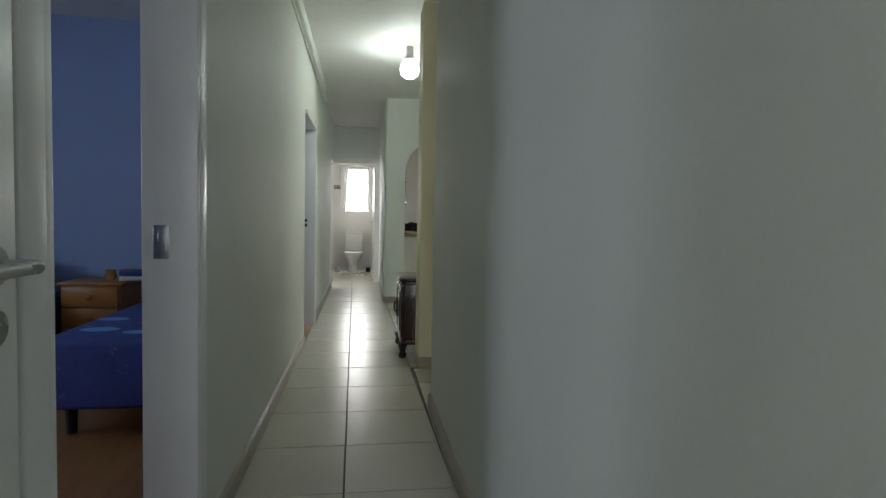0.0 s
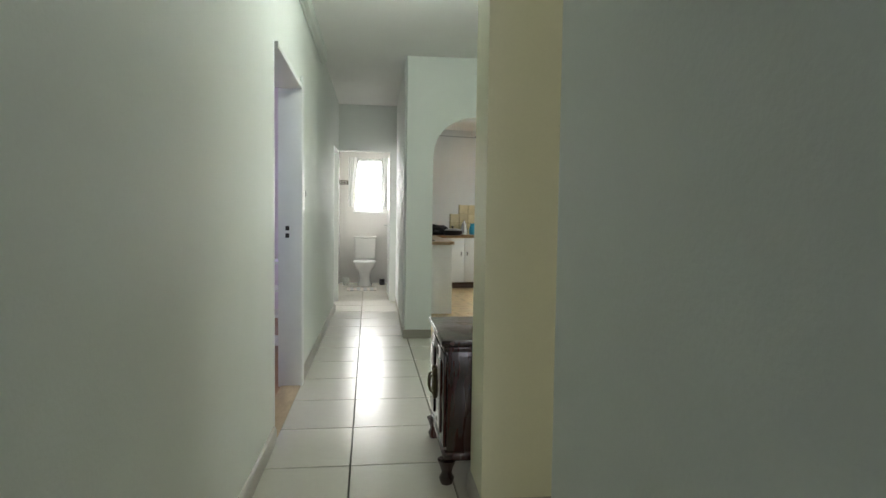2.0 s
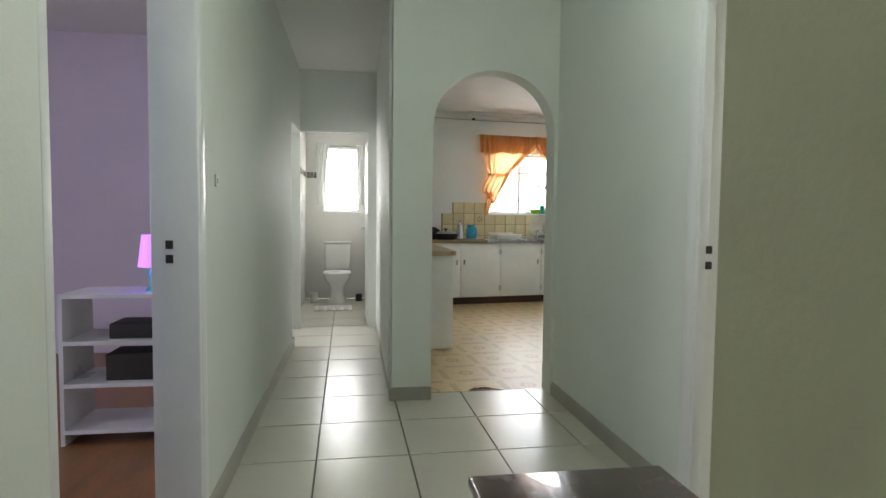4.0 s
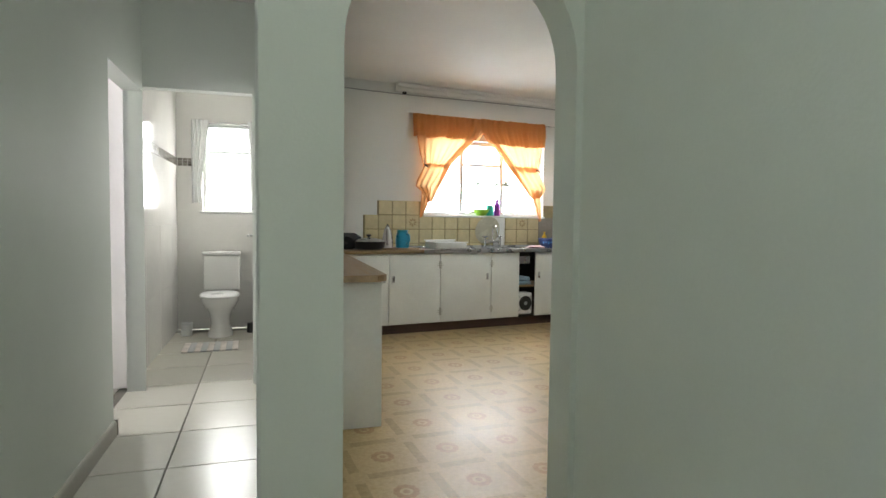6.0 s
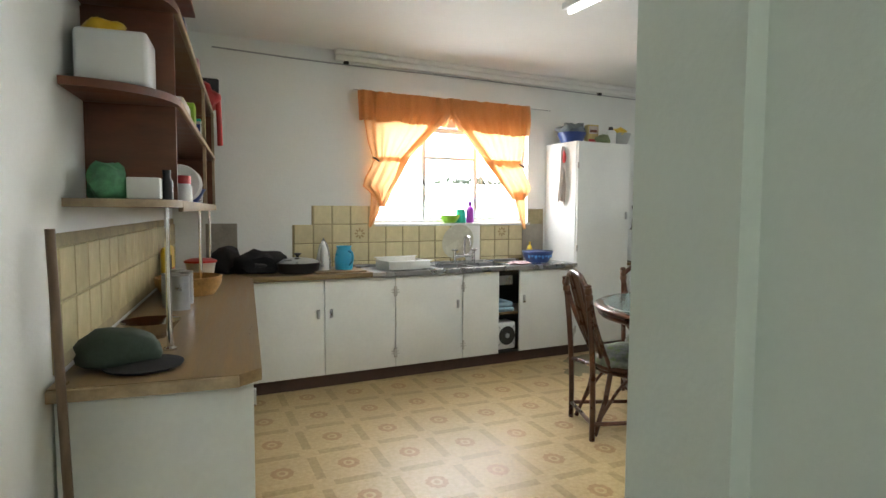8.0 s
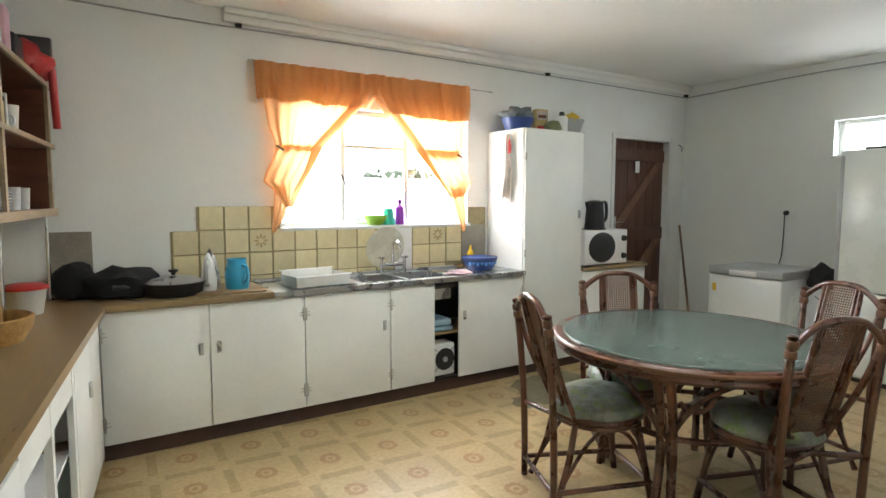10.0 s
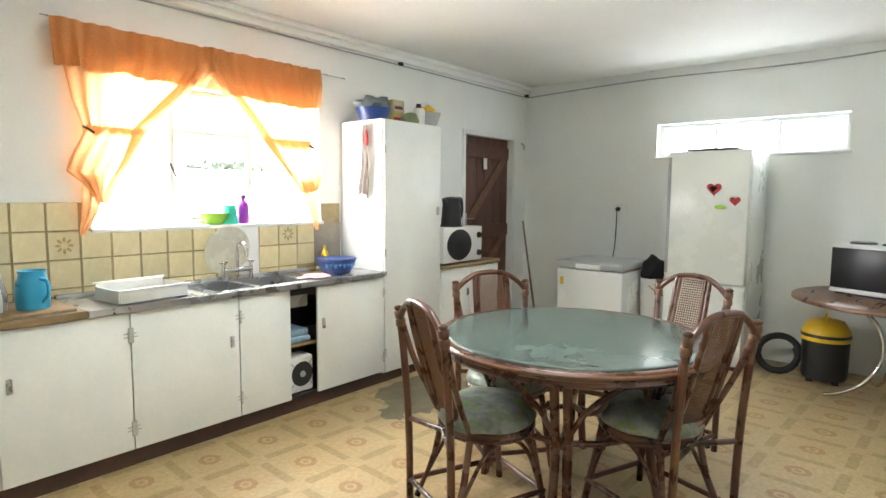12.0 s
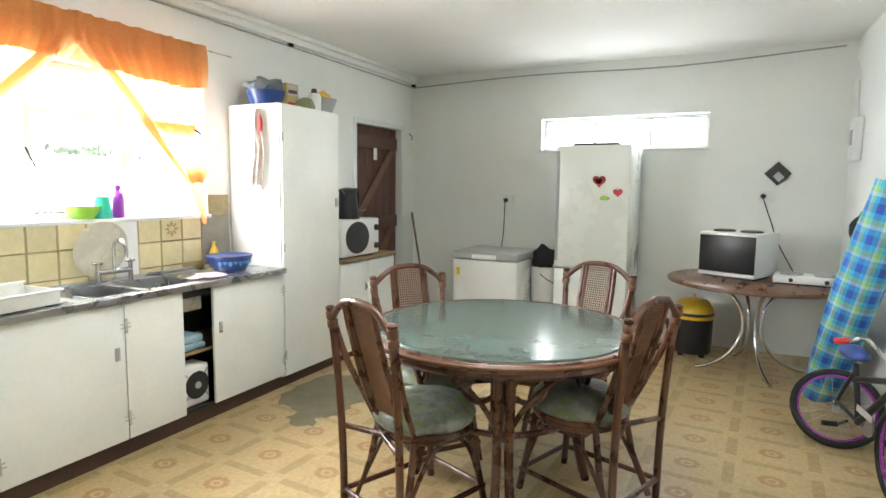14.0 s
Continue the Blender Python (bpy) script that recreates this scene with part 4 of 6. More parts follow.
part("body", L([(0, 0), (0.092, 0), (0.09, 0.03), (0.075, 0.22), (0.078, 0.25), (0.04, 0.262), (0, 0.265)], 28), BLACK, kt)
part("spout", L([(0, 0), (0.03, 0.0), (0.012, 0.06), (0, 0.06)], 10, Matrix.Translation((-0.075, 0, 0.20)) @ Matrix.Rotation(radians(-40), 4, "Y")), BLACK, kt)
part("handle", T(([(0.06, 0, 0.24), (0.13, 0, 0.245), (0.15, 0, 0.20), (0.145, 0, 0.10), (0.085, 0, 0.05)], 0.015)), BLACK, kt)
part("base", L([(0, -0.0), (0.1, 0), (0.1, 0.012), (0, 0.012)], 24), BLACK, kt)

# on top of the tall cupboard
tb = thing("blue_basin", pose(4.46, 12.15, 2.032), "blue basin filled with grey cloth", "basin")
part("basin", L([(0, 0), (0.1, 0), (0.14, 0.1), (0.13, 0.1), (0.09, 0.02), (0, 0.02)], 24), NAVY, tb)
part("cloth", lumpy(bmesh.new(), (0, 0, 0.13), (0.14, 0.12, 0.07), rough=0.6, seed=5), paint("grey_cloth", (0.20, 0.23, 0.24), 0.9, 0, 0.3, 10, 80, 0.3), tb)
fb = thing("food_box", pose(4.62, 12.1, 2.032, 0, 0, -8), "printed yellow-brown cardboard box", "box")
part("carton", B(((0, 0, 0), (0.12, 0.07, 0.19)), bevel=0.004), PAPER, fb)
part("print", B(((0.012, -0.002, 0.10), (0.108, 0.0, 0.175))), CLOTH_WHITE, fb, "pale printed panel")
part("dark_print", B(((0.02, -0.004, 0.115), (0.10, -0.0021, 0.14))), SHELF_RED, fb, "red-brown printed bar")
part("lower_print", B(((0.012, -0.002, 0.02), (0.108, 0.0, 0.05))), RED, fb, "red printed band")
single("green_packet", lumpy(bmesh.new(), (0, 0, 0.04), (0.09, 0.06, 0.055), rough=0.3, seed=4), paint("olive_packet", (0.22, 0.26, 0.12), 0.5, 0, 0.3, 10, 50, 0), pose(4.75, 12.02, 2.032), "olive green food packet", "packet")
wj = thing("white_jar", pose(4.82, 12.0, 2.032), "white plastic jar with dark lid", "jar")
part("jar", L([(0, 0), (0.05, 0), (0.052, 0.11), (0.04, 0.13), (0, 0.13)], 20), WHITE, wj)
part("lid", L([(0, 0.13), (0.025, 0.13), (0.02, 0.165), (0, 0.17)], 16), BLACK, wj)
bk = thing("mesh_basket", pose(4.96, 12.05, 2.032), "grey wire basket with a yellow and white cloth", "basket")
part("basket", L([(0, 0), (0.09, 0), (0.13, 0.11), (0.125, 0.11), (0.085, 0.01), (0, 0.01)], 20), GREY_LID, bk)
part("cloth", lumpy(bmesh.new(), (0, 0, 0.11), (0.10, 0.10, 0.06), rough=0.5, seed=7), YELLOW, bk)
part("handle", T(([(0.12 * math.cos(radians(k * 20)), 0, 0.10 + 0.10 * math.sin(radians(k * 20))) for k in range(10)], 0.005)), WHITE, bk)
bm = bmesh.new()
grid = []
for i in range(9):
    row = []
    for j in range(7):
        w = 0.03 + 0.035 * (i / 8) * (1 - 0.5 * (i / 8) ** 4)
        row.append(bm.verts.new((4.318 - 0.012 * math.sin(j * 1.9 + i * 0.3) - 0.014, 12.08 + (j / 6 - 0.5) * 2 * w + 0.012 * math.sin(i), 1.99 - 0.058 * i - (0.12 * (i / 8) ** 2 * abs(math.sin(j * 1.1 + 0.4))))))
    grid.append(row)
for i in range(8):
    for j in range(6):
        bm.faces.new((grid[i][j], grid[i][j + 1], grid[i + 1][j + 1], grid[i + 1][j])).smooth = True
bmesh.ops.solidify(bm, geom=bm.faces[:], thickness=0.006)
dtw = thing("dish_towel", Matrix(), "pale dish towel hanging on the cupboard side", "towel")
part("towel", bm, CLOTH_WHITE, dtw)
part("red_cloth", lumpy(bmesh.new(), (4.30, 12.06, 1.88), (0.012, 0.02, 0.07), rough=0.3, seed=3), RED, dtw, "red cloth strip")

# curtains
def pleated(bm, rows, n, wave, y0, ripple):
    """rows: (left x, right x, z); pleats across, gathered between rows."""
    grid = []
    for i, (xa, xb, z) in enumerate(rows):
        k = i / (len(rows) - 1)
        row = []
        for j in range(n + 1):
            u = j / n
            x = xa + (xb - xa) * u
            zz = z + (0.03 * noise.noise(Vector((u * 6, rows[0][0] * 3, 2.0))) if i == len(rows) - 1 else 0.008 * noise.noise(Vector((u * 14, i, 5.0))))
            row.append(bm.verts.new((x, y0 + wave * (0.5 * math.sin(u * ripple) + 2.2 * noise.noise(Vector((u * ripple * 0.22 + rows[0][0] * 7, i * 0.35, y0 * 90)))) * (0.7 + 0.5 * k), zz)))
        grid.append(row)
    for i in range(len(rows) - 1):
        for j in range(n):
            bm.faces.new((grid[i][j], grid[i][j + 1], grid[i + 1][j + 1], grid[i + 1][j])).smooth = True
    return bm


cu = thing("orange_curtain", pose(0, 12.33, 0), "orange cotton curtains tied back under a gathered pelmet", "curtain")
part("pelmet", pleated(bmesh.new(), [(2.325, 3.24, 2.375), (2.325, 3.24, 2.31), (2.33, 3.23, 2.23), (2.34, 3.16, 2.125)], 90, 0.016, -0.03, 80), CURTAIN, cu)
part("pelmet", pleated(bmesh.new(), [(3.16, 4.06, 2.378), (3.16, 4.06, 2.31), (3.18, 4.06, 2.23), (3.28, 4.055, 2.10)], 90, 0.016, -0.036, 80), CURTAIN, cu)
part("curtain_panel", pleated(bmesh.new(), [(2.36, 3.26, 2.34), (2.38, 3.13, 2.17), (2.42, 2.91, 1.95), (2.46, 2.79, 1.84), (2.47, 2.74, 1.79)], 60, 0.012, 0.0, 50), CURTAIN, cu)
part("curtain_tail", pleated(bmesh.new(), [(2.48, 2.80, 1.83), (2.44, 2.75, 1.74), (2.39, 2.69, 1.64), (2.375, 2.64, 1.575), (2.44, 2.60, 1.52), (2.50, 2.565, 1.44), (2.515, 2.555, 1.40)], 40, 0.014, -0.016, 26), CURTAIN, cu)
part("curtain_strip", pleated(bmesh.new(), [(2.45, 2.55, 1.56), (2.445, 2.55, 1.45), (2.435, 2.53, 1.34), (2.42, 2.46, 1.225)], 16, 0.01, 0.004, 14), CURTAIN, cu)
part("curtain_panel", pleated(bmesh.new(), [(3.16, 4.05, 2.34), (3.27, 4.04, 2.17), (3.45, 4.01, 1.98), (3.56, 3.99, 1.86), (3.61, 3.98, 1.80)], 60, 0.012, 0.004, 50), CURTAIN, cu)
part("curtain_tail", pleated(bmesh.new(), [(3.55, 3.98, 1.85), (3.63, 4.02, 1.76), (3.73, 4.07, 1.66), (3.79, 4.105, 1.59), (3.86, 4.07, 1.52), (3.90, 4.04, 1.47)], 40, 0.014, -0.012, 26), CURTAIN, cu)
part("curtain_strip", pleated(bmesh.new(), [(3.90, 4.04, 1.56), (3.94, 4.05, 1.42), (3.99, 4.06, 1.30), (4.03, 4.065, 1.20)], 16, 0.01, 0.006, 14), CURTAIN, cu)
for rows in ([(3.04, 3.14, 2.17), (2.83, 2.92, 1.95), (2.72, 2.80, 1.83), (2.655, 2.70, 1.65), (2.60, 2.645, 1.55), (2.535, 2.57, 1.40)], [(3.26, 3.36, 2.17), (3.44, 3.53, 1.98), (3.55, 3.63, 1.86), (3.72, 3.765, 1.66), (3.79, 3.83, 1.58), (3.87, 3.905, 1.48)]):
    part("hem", pleated(bmesh.new(), rows, 4, 0.002, -0.026, 5), CURTAIN, cu, "doubled curtain hem")
for x in (2.48, 3.975):
    part("tie", T(([(x - 0.025, -0.03, 1.82), (x, -0.045, 1.805), (x + 0.03, -0.03, 1.79)], 0.007)), DARK, cu, "dark tie-back")
part("curtain_wire", T(([(2.3, 0.03, 2.385), (4.35, 0.03, 2.37)], 0.004)), STEEL, cu)


# ---- kitchen: long worktop and open shelves (hall frame) ----
lc = thing("long_cupboard", H, "white painted run of cupboards under the long worktop", "cupboard")
part("end_panel", B(((0.91, 9.72, 0), (1.44, 9.745, 0.845)), bevel=0.003), UNIT, lc)
part("back_panel", B(((0.91, 9.745, 0), (0.925, 12.2, 0.845))), UNIT, lc)
part("kickboard", B(((1.36, 9.745, 0), (1.376, 12.1, 0.09))), KICK, lc)
part("bottom", B(((0.925, 9.745, 0.09), (1.42, 12.1, 0.108))), UNIT, lc)
part("shelf", B(((0.925, 10.5, 0.45), (1.41, 11.3, 0.465))), UNIT, lc)
for y0, y1, k in ((9.75, 10.42, 1), (11.30, 11.72, 1), (11.72, 12.08, 0)):
    d = part("cupboard_door", B(((1.42, y0, 0.10), (1.44, y1, 0.79 if y0 < 10 else 0.835)), bevel=0.003), UNIT, lc)
    if k:
        part("handle", B(((1.44, y1 - 0.07, 0.56), (1.455, y1 - 0.045, 0.63)), bevel=0.003), STEEL, d)
for y in (10.44, 10.85, 11.27):
    part("post", B(((1.415, y - 0.02, 0.09), (1.438, y + 0.02, 0.845))), UNIT, lc)
part("top_rail", B(((1.418, 10.46, 0.70), (1.436, 11.25, 0.84))), UNIT, lc, "white rail with drawer fronts")
single("stacked_dishes", L([(0, 0), (0.12, 0), (0.14, 0.03), (0.12, 0.10), (0, 0.10)], 20), TIN, H @ pose(1.2, 10.65, 0.465), "stacked metal dishes inside the cupboard", "dishes")
single("dark_pot", L([(0, 0), (0.13, 0), (0.135, 0.16), (0.125, 0.16), (0, 0.02)], 20), BLACK, H @ pose(1.22, 11.05, 0.108), "dark cooking pot inside the cupboard", "pot")
lw = thing("long_worktop", H, "long brown wood-grain worktop with pale worn edge", "worktop")
part("top", slab([(0.91, 9.66), (1.40, 9.66), (1.465, 9.72), (1.465, 12.16), (1.30, 12.60), (0.91, 12.66)], 0.848, 0.886), TOP, lw)
part("end_strip", B(((0.91, 9.645, 0.85), (1.40, 9.659, 0.884)), bevel=0.003), SHELF_EDGE, lw, "split wooden edging strip")

shu = thing("open_shelf", H, "red-brown open wall shelf with pale worn edges, half full", "shelf")
for z in (1.378, 1.735, 2.06):
    part("shelf_board", B(((0.912, 10.16, z), (1.195, 12.60, z + 0.022))), SHELF_RED, shu)
    part("edging", B(((1.196, 10.16, z - (0.015 if z < 1.5 else 0.0)), (1.214, 12.60, z + 0.026)), bevel=0.003), SHELF_EDGE, shu, "pale worn shelf edge")
    bm = bmesh.new()
    pts = [(0.912, 10.158)] + [(0.912 + 0.30 * math.cos(radians(k)), 10.158 - 0.30 * math.sin(radians(k))) for k in range(0, 91, 10)]
    a = [bm.verts.new((x, y, z)) for x, y in pts]
    b = [bm.verts.new((x, y, z + 0.026)) for x, y in pts]
    bm.faces.new(a)
    bm.faces.new(b[::-1])
    for i in range(len(a)):
        bm.faces.new((a[i], b[i], b[(i + 1) % len(a)], a[(i + 1) % len(a)]))
    part("round_end", bm, SHELF_EDGE if z < 1.5 else SHELF_RED, shu, "quarter-round shelf end")
part("back_panel", B(((0.903, 10.18, 1.402), (0.911, 12.58, 2.06))), SHELF_RED, shu)
part("side_panel", B(((0.912, 10.158, 1.405), (1.195, 10.176, 2.36))), SHELF_RED, shu)
part("top_board", B(((0.912, 10.16, 2.36), (1.195, 11.2, 2.38))), SHELF_RED, shu)
for y in (11.50, 12.46):
    part("upright", B(((1.196, y, 1.404), (1.213, y + 0.035, 2.06))), SHELF_EDGE, shu)
part("end_panel", B(((0.912, 12.58, 1.40), (1.195, 12.598, 2.06))), SHELF_RED, shu)
for y in (10.05, 11.54, 12.50):
    part("chrome_leg", L([(0, 0.886), (0.022, 0.886), (0.022, 0.894), (0.010, 0.90), (0.010, 0.95), (0.008, 1.378), (0, 1.378)], 14, Matrix.Translation((1.17, y, 0))), CHROME, shu, "chrome support leg")

random.seed(11)


def jar_profile(r, h):
    return [(0, 0), (r, 0), (r * 1.02, h * 0.1), (r, h * 0.8), (r * 0.8, h * 0.9), (r * 0.8, h), (0, h)]


def put(name, profile, material, x, y, z, label, category, seg=20, m=None):
    return single(name, L(profile, seg, m), material, H @ pose(x, y, z), label, category)


for k in range(4):
    z0 = [(0, 0)]
    for i in range(9):
        z0 += [(0.045, 0.003 + i * 0.018), (0.0415, 0.012 + i * 0.018)]
    put("ribbed_tin", z0 + [(0.045, 0.168), (0, 0.170)], TIN, 1.12 - 0.05 * (k % 2), 10.90 + 0.098 * k, 0.887, "shiny ribbed food tin on the worktop", "tin")
put("wicker_bowl", [(0, 0), (0.14, 0), (0.175, 0.06), (0.18, 0.10), (0.17, 0.105), (0.14, 0.03), (0, 0.02)], WICKER, 1.11, 11.46, 0.887, "round woven bread basket", "basket", 28)
yp = thing("yellow_packet", H @ pose(0.935, 11.68, 0.887) @ Matrix.Diagonal((0.7, 1.15, 1.2, 1)), "yellow food packet with red print", "packet")
bm = box(bmesh.new(), (0, 0, 0), (0.07, 0.25, 0.21), bevel=0.02)
for v in bm.verts:
    v.co.x += 0.02 * noise.noise(v.co * 12)
part("pouch", bm, YELLOW, yp)
part("print", B(((0.071, 0.10, 0.03), (0.078, 0.20, 0.10)), bevel=0.002), RED, yp, "red print panel")
part("dark_print", B(((0.071, 0.02, 0.08), (0.078, 0.08, 0.17)), bevel=0.002), DARK, yp, "dark print panel")
ct = thing("clear_tub", H @ pose(1.13, 12.10, 0.887), "cloudy plastic tub with red lid", "tub")
part("tub", L([(0, 0), (0.075, 0), (0.095, 0.12), (0.10, 0.125), (0, 0.125)]), CLEAR_PLASTIC, ct)
part("lid", L([(0, 0.126), (0.105, 0.126), (0.105, 0.138), (0.07, 0.151), (0, 0.156)]), RED, ct, "red plastic lid")
single("pale_tray", B(((0.93, 11.5, 1.16), (1.05, 11.72, 1.19)), bevel=0.008), WHITE, H @ pose(0.02, 0.70, -0.273), "white plastic tray", "tray")
# cap and pot near the end of the worktop
cap = thing("peaked_hat", H @ pose(1.05, 9.88, 0.887, 0, 0, 20), "dark green cloth cap on the worktop", "cap")
part("crown", lumpy(bmesh.new(), (0, 0, 0.05), (0.12, 0.10, 0.065), rough=0.3, seed=6), paint("dark_green_cloth", (0.05, 0.075, 0.055), 0.8, 0, 0.3, 9, 70, 0.2), cap)
part("peak", L([(0, 0), (0.11, 0), (0.115, 0.008), (0, 0.02)], 20, Matrix.Translation((0.05, -0.07, 0.004))), BLACK_CLOTH, cap)
put("steel_bowl", [(0, 0), (0.05, 0), (0.10, 0.06), (0.105, 0.065), (0.09, 0.06), (0.04, 0.01), (0, 0.01)], CHROME, 1.08, 10.28, 0.887, "shiny steel bowl", "bowl", 24)
single("leaning_stick", T(([(0, 0, 0), (-0.04, 0.02, 1.32)], 0.012)), BROOM, H @ pose(0.985, 9.60, 0.0), "wooden stick leaning on the worktop end", "stick")
# shelf contents
for k in range(3):
    put("white_plate", [(0, 0), (0.07, 0), (0.10, 0.010), (0.096, 0.014), (0.065, 0.006), (0, 0.006)], PORCELAIN, 1.105, 11.16 + k * 0.075, 1.503, "white plate standing on the shelf", "plate", 28, Matrix.Rotation(radians(80), 4, "X"))
for k in range(6):
    put("saucer", [(0, 0), (0.05, 0), (0.078, 0.012), (0.074, 0.015), (0, 0.006)], PORCELAIN, 1.10, 11.78, 1.402 + k * 0.014, "stacked white saucer", "saucer", 24)
put("blue_dish", [(0, 0), (0.07, 0), (0.12, 0.08), (0.11, 0.08), (0.06, 0.012), (0, 0.012)], NAVY, 1.10, 11.36, 1.402, "navy blue bowl", "bowl", 24)
put("blue_dish", [(0, 0), (0.055, 0), (0.075, 0.07), (0.068, 0.07), (0, 0.012)], NAVY, 1.08, 11.34, 1.483, "navy blue cup upside a bowl", "cup", 24)
rj = thing("red_lid_jar", H @ pose(1.13, 11.02, 1.402), "white jar with a red lid", "jar")
part("jar", L(jar_profile(0.045, 0.10)), WHITE, rj)
part("lid", L([(0, 0.095), (0.04, 0.095), (0.04, 0.135), (0, 0.138)]), RED, rj)
for k in range(5):
    put("drinking_glass", [(0, 0), (0.03, 0), (0.036, 0.11), (0.033, 0.11), (0.028, 0.008), (0, 0.008)], CLEAR_PLASTIC, 1.04 + 0.07 * (k % 2), 11.98 + k * 0.10, 1.402, "cloudy drinking glass", "glass", 16)
gt = thing("green_tray", H @ pose(1.08, 11.0, 1.759), "bright green plastic tray with a clear container", "tray")
part("tray", B(((-0.1, -0.26, 0), (0.115, 0.30, 0.04)), bevel=0.012), GREEN, gt)
part("container", B(((-0.08, -0.2, 0.04), (0.09, 0.1, 0.13)), bevel=0.02), CLEAR_PLASTIC, gt, "cloudy plastic container")
single("lime_box", B(((0, 0, 0), (0.13, 0.12, 0.19)), bevel=0.006), LIME, H @ pose(1.04, 11.33, 1.759), "lime green carton", "box")
for k in range(6):
    single("book", B(((0, 0, 0), (0.13, 0.026, 0.11 + 0.02 * (k % 3))), bevel=0.002), (NAVY, WHITE, TEAL, PAPER, BLACK, CLEAR_PLASTIC)[k], H @ pose(1.05, 11.58 + k * 0.032, 1.759), "small upright packet on the shelf", "packet", "packets on the shelf")
mg = thing("white_mug", H @ pose(1.10, 11.90, 1.759), "white mug on the shelf", "mug")
part("cup", L([(0, 0), (0.04, 0), (0.042, 0.095), (0.038, 0.095), (0.036, 0.01), (0, 0.01)]), WHITE, mg)
part("handle", T(([(0.04, 0, 0.075), (0.07, 0, 0.07), (0.07, 0, 0.035), (0.04, 0, 0.025)], 0.006)), WHITE, mg)
put("tall_beaker", [(0, 0), (0.035, 0), (0.045, 0.15), (0.042, 0.15), (0, 0.01)], CLEAR_PLASTIC, 1.10, 12.15, 1.759, "pale beaker", "beaker")
for k, (nm, mt, y, sz) in enumerate((("navy_box", NAVY, 11.0, (0.2, 0.16, 0.22)), ("grey_box", CLEAR_PLASTIC, 11.22, (0.2, 0.2, 0.15)), ("navy_box", NAVY, 11.46, (0.18, 0.12, 0.2)), ("grey_tub", GREY_LID, 11.68, (0.2, 0.16, 0.12)), ("pink_box", paint("pink_card", (0.6, 0.35, 0.4), 0.6, 0, 0.1, 5, 40, 0), 11.90, (0.2, 0.1, 0.24)), ("dark_box", BLACK, 12.06, (0.2, 0.18, 0.16)))):
    single(nm, B(((-sz[0] / 2, 0, 0), (sz[0] / 2, sz[1], sz[2])), bevel=0.01), mt, H @ pose(1.06, y, 2.084), "storage box standing on the top shelf", "box")
rb = thing("red_bag", H @ pose(1.15, 12.42, 2.086), "red carrier bag hanging over the shelf", "bag")
part("bag", lumpy(bmesh.new(), (0, 0, 0.07), (0.10, 0.12, 0.12), rough=0.4, seed=12), RED, rb)
part("strap", T(([(0.1, -0.03, 0.06), (0.105, -0.02, -0.10), (0.105, 0.02, -0.25)], 0.02)), RED, rb)
single("dark_case", B(((0, 0, 0), (0.2, 0.16, 0.1)), bevel=0.012), BLACK, H @ pose(1.06, 12.36, 2.2, 12, 0, 8), "dark case on a heap on the shelf", "case")
# crowded back rows on the shelves
random.seed(31)
shapes = ((WHITE, "white plastic tub at the back of the shelf", "tub"), (TIN, "dull metal tin at the back of the shelf", "tin"), (NAVY, "navy blue beaker at the back of the shelf", "beaker"), (CLEAR_PLASTIC, "cloudy storage jar at the back of the shelf", "jar"), (BLACK, "dark flask at the back of the shelf", "flask"), (PAPER, "printed food carton at the back of the shelf", "carton"), (GREEN, "green plastic beaker at the back of the shelf", "beaker"), (RED, "red plastic tub at the back of the shelf", "tub"))
for z, hmax in ((1.402, 0.24), (1.759, 0.24), (2.084, 0.34)):
    y = 10.45
    while y < 12.3:
        r = random.uniform(0.035, 0.055)
        h = random.uniform(0.12, hmax)
        mt, lb, ct = random.choice(shapes)
        y += r
        if ct == "carton":
            single("carton", B(((-0.03, -r, 0), (0.03, r, h)), bevel=0.004), mt, H @ pose(0.962, y, z), lb, ct)
        else:
            put(ct, jar_profile(r * 0.9, h), mt, 0.966, y, z, lb, ct, 16)
        y += r + random.uniform(0.01, 0.06)
# round shelf ends
put("white_globe", [(0, 0), (0.05, 0.0), (0.11, 0.05), (0.115, 0.10), (0.08, 0.16), (0, 0.18)], WHITE, 1.02, 10.02, 2.088, "round white container", "container", 24)
put("navy_tin", [(0, 0), (0.07, 0), (0.08, 0.18), (0.075, 0.18), (0, 0.02)], NAVY, 1.12, 10.07, 2.088, "navy blue bucket", "bucket")
wt = thing("white_tub", H @ pose(1.03, 10.04, 1.763), "white plastic tub with yellow cloth", "tub")
part("tub", B(((-0.1, -0.09, 0), (0.11, 0.09, 0.17)), bevel=0.015), WHITE, wt)
part("cloth", lumpy(bmesh.new(), (-0.03, 0, 0.17), (0.06, 0.06, 0.05), rough=0.5, seed=4), YELLOW, wt)
single("green_sachet", lumpy(bmesh.new(), (0, 0, 0.05), (0.06, 0.06, 0.075), rough=0.4, seed=9), paint("green_print", (0.10, 0.34, 0.16), 0.5, 0, 0.5, 16, 50, 0), H @ pose(1.0, 10.03, 1.406), "green printed sachet", "sachet")
single("pale_carton", B(((0, 0, 0), (0.1, 0.06, 0.07)), bevel=0.004), WHITE, H @ pose(1.06, 9.99, 1.406), "small white carton", "carton")
put("brown_bottle", [(0, 0), (0.02, 0), (0.02, 0.06), (0.012, 0.075), (0.014, 0.10), (0, 0.10)], BLACK, 1.17, 10.08, 1.406, "small dark bottle", "bottle")


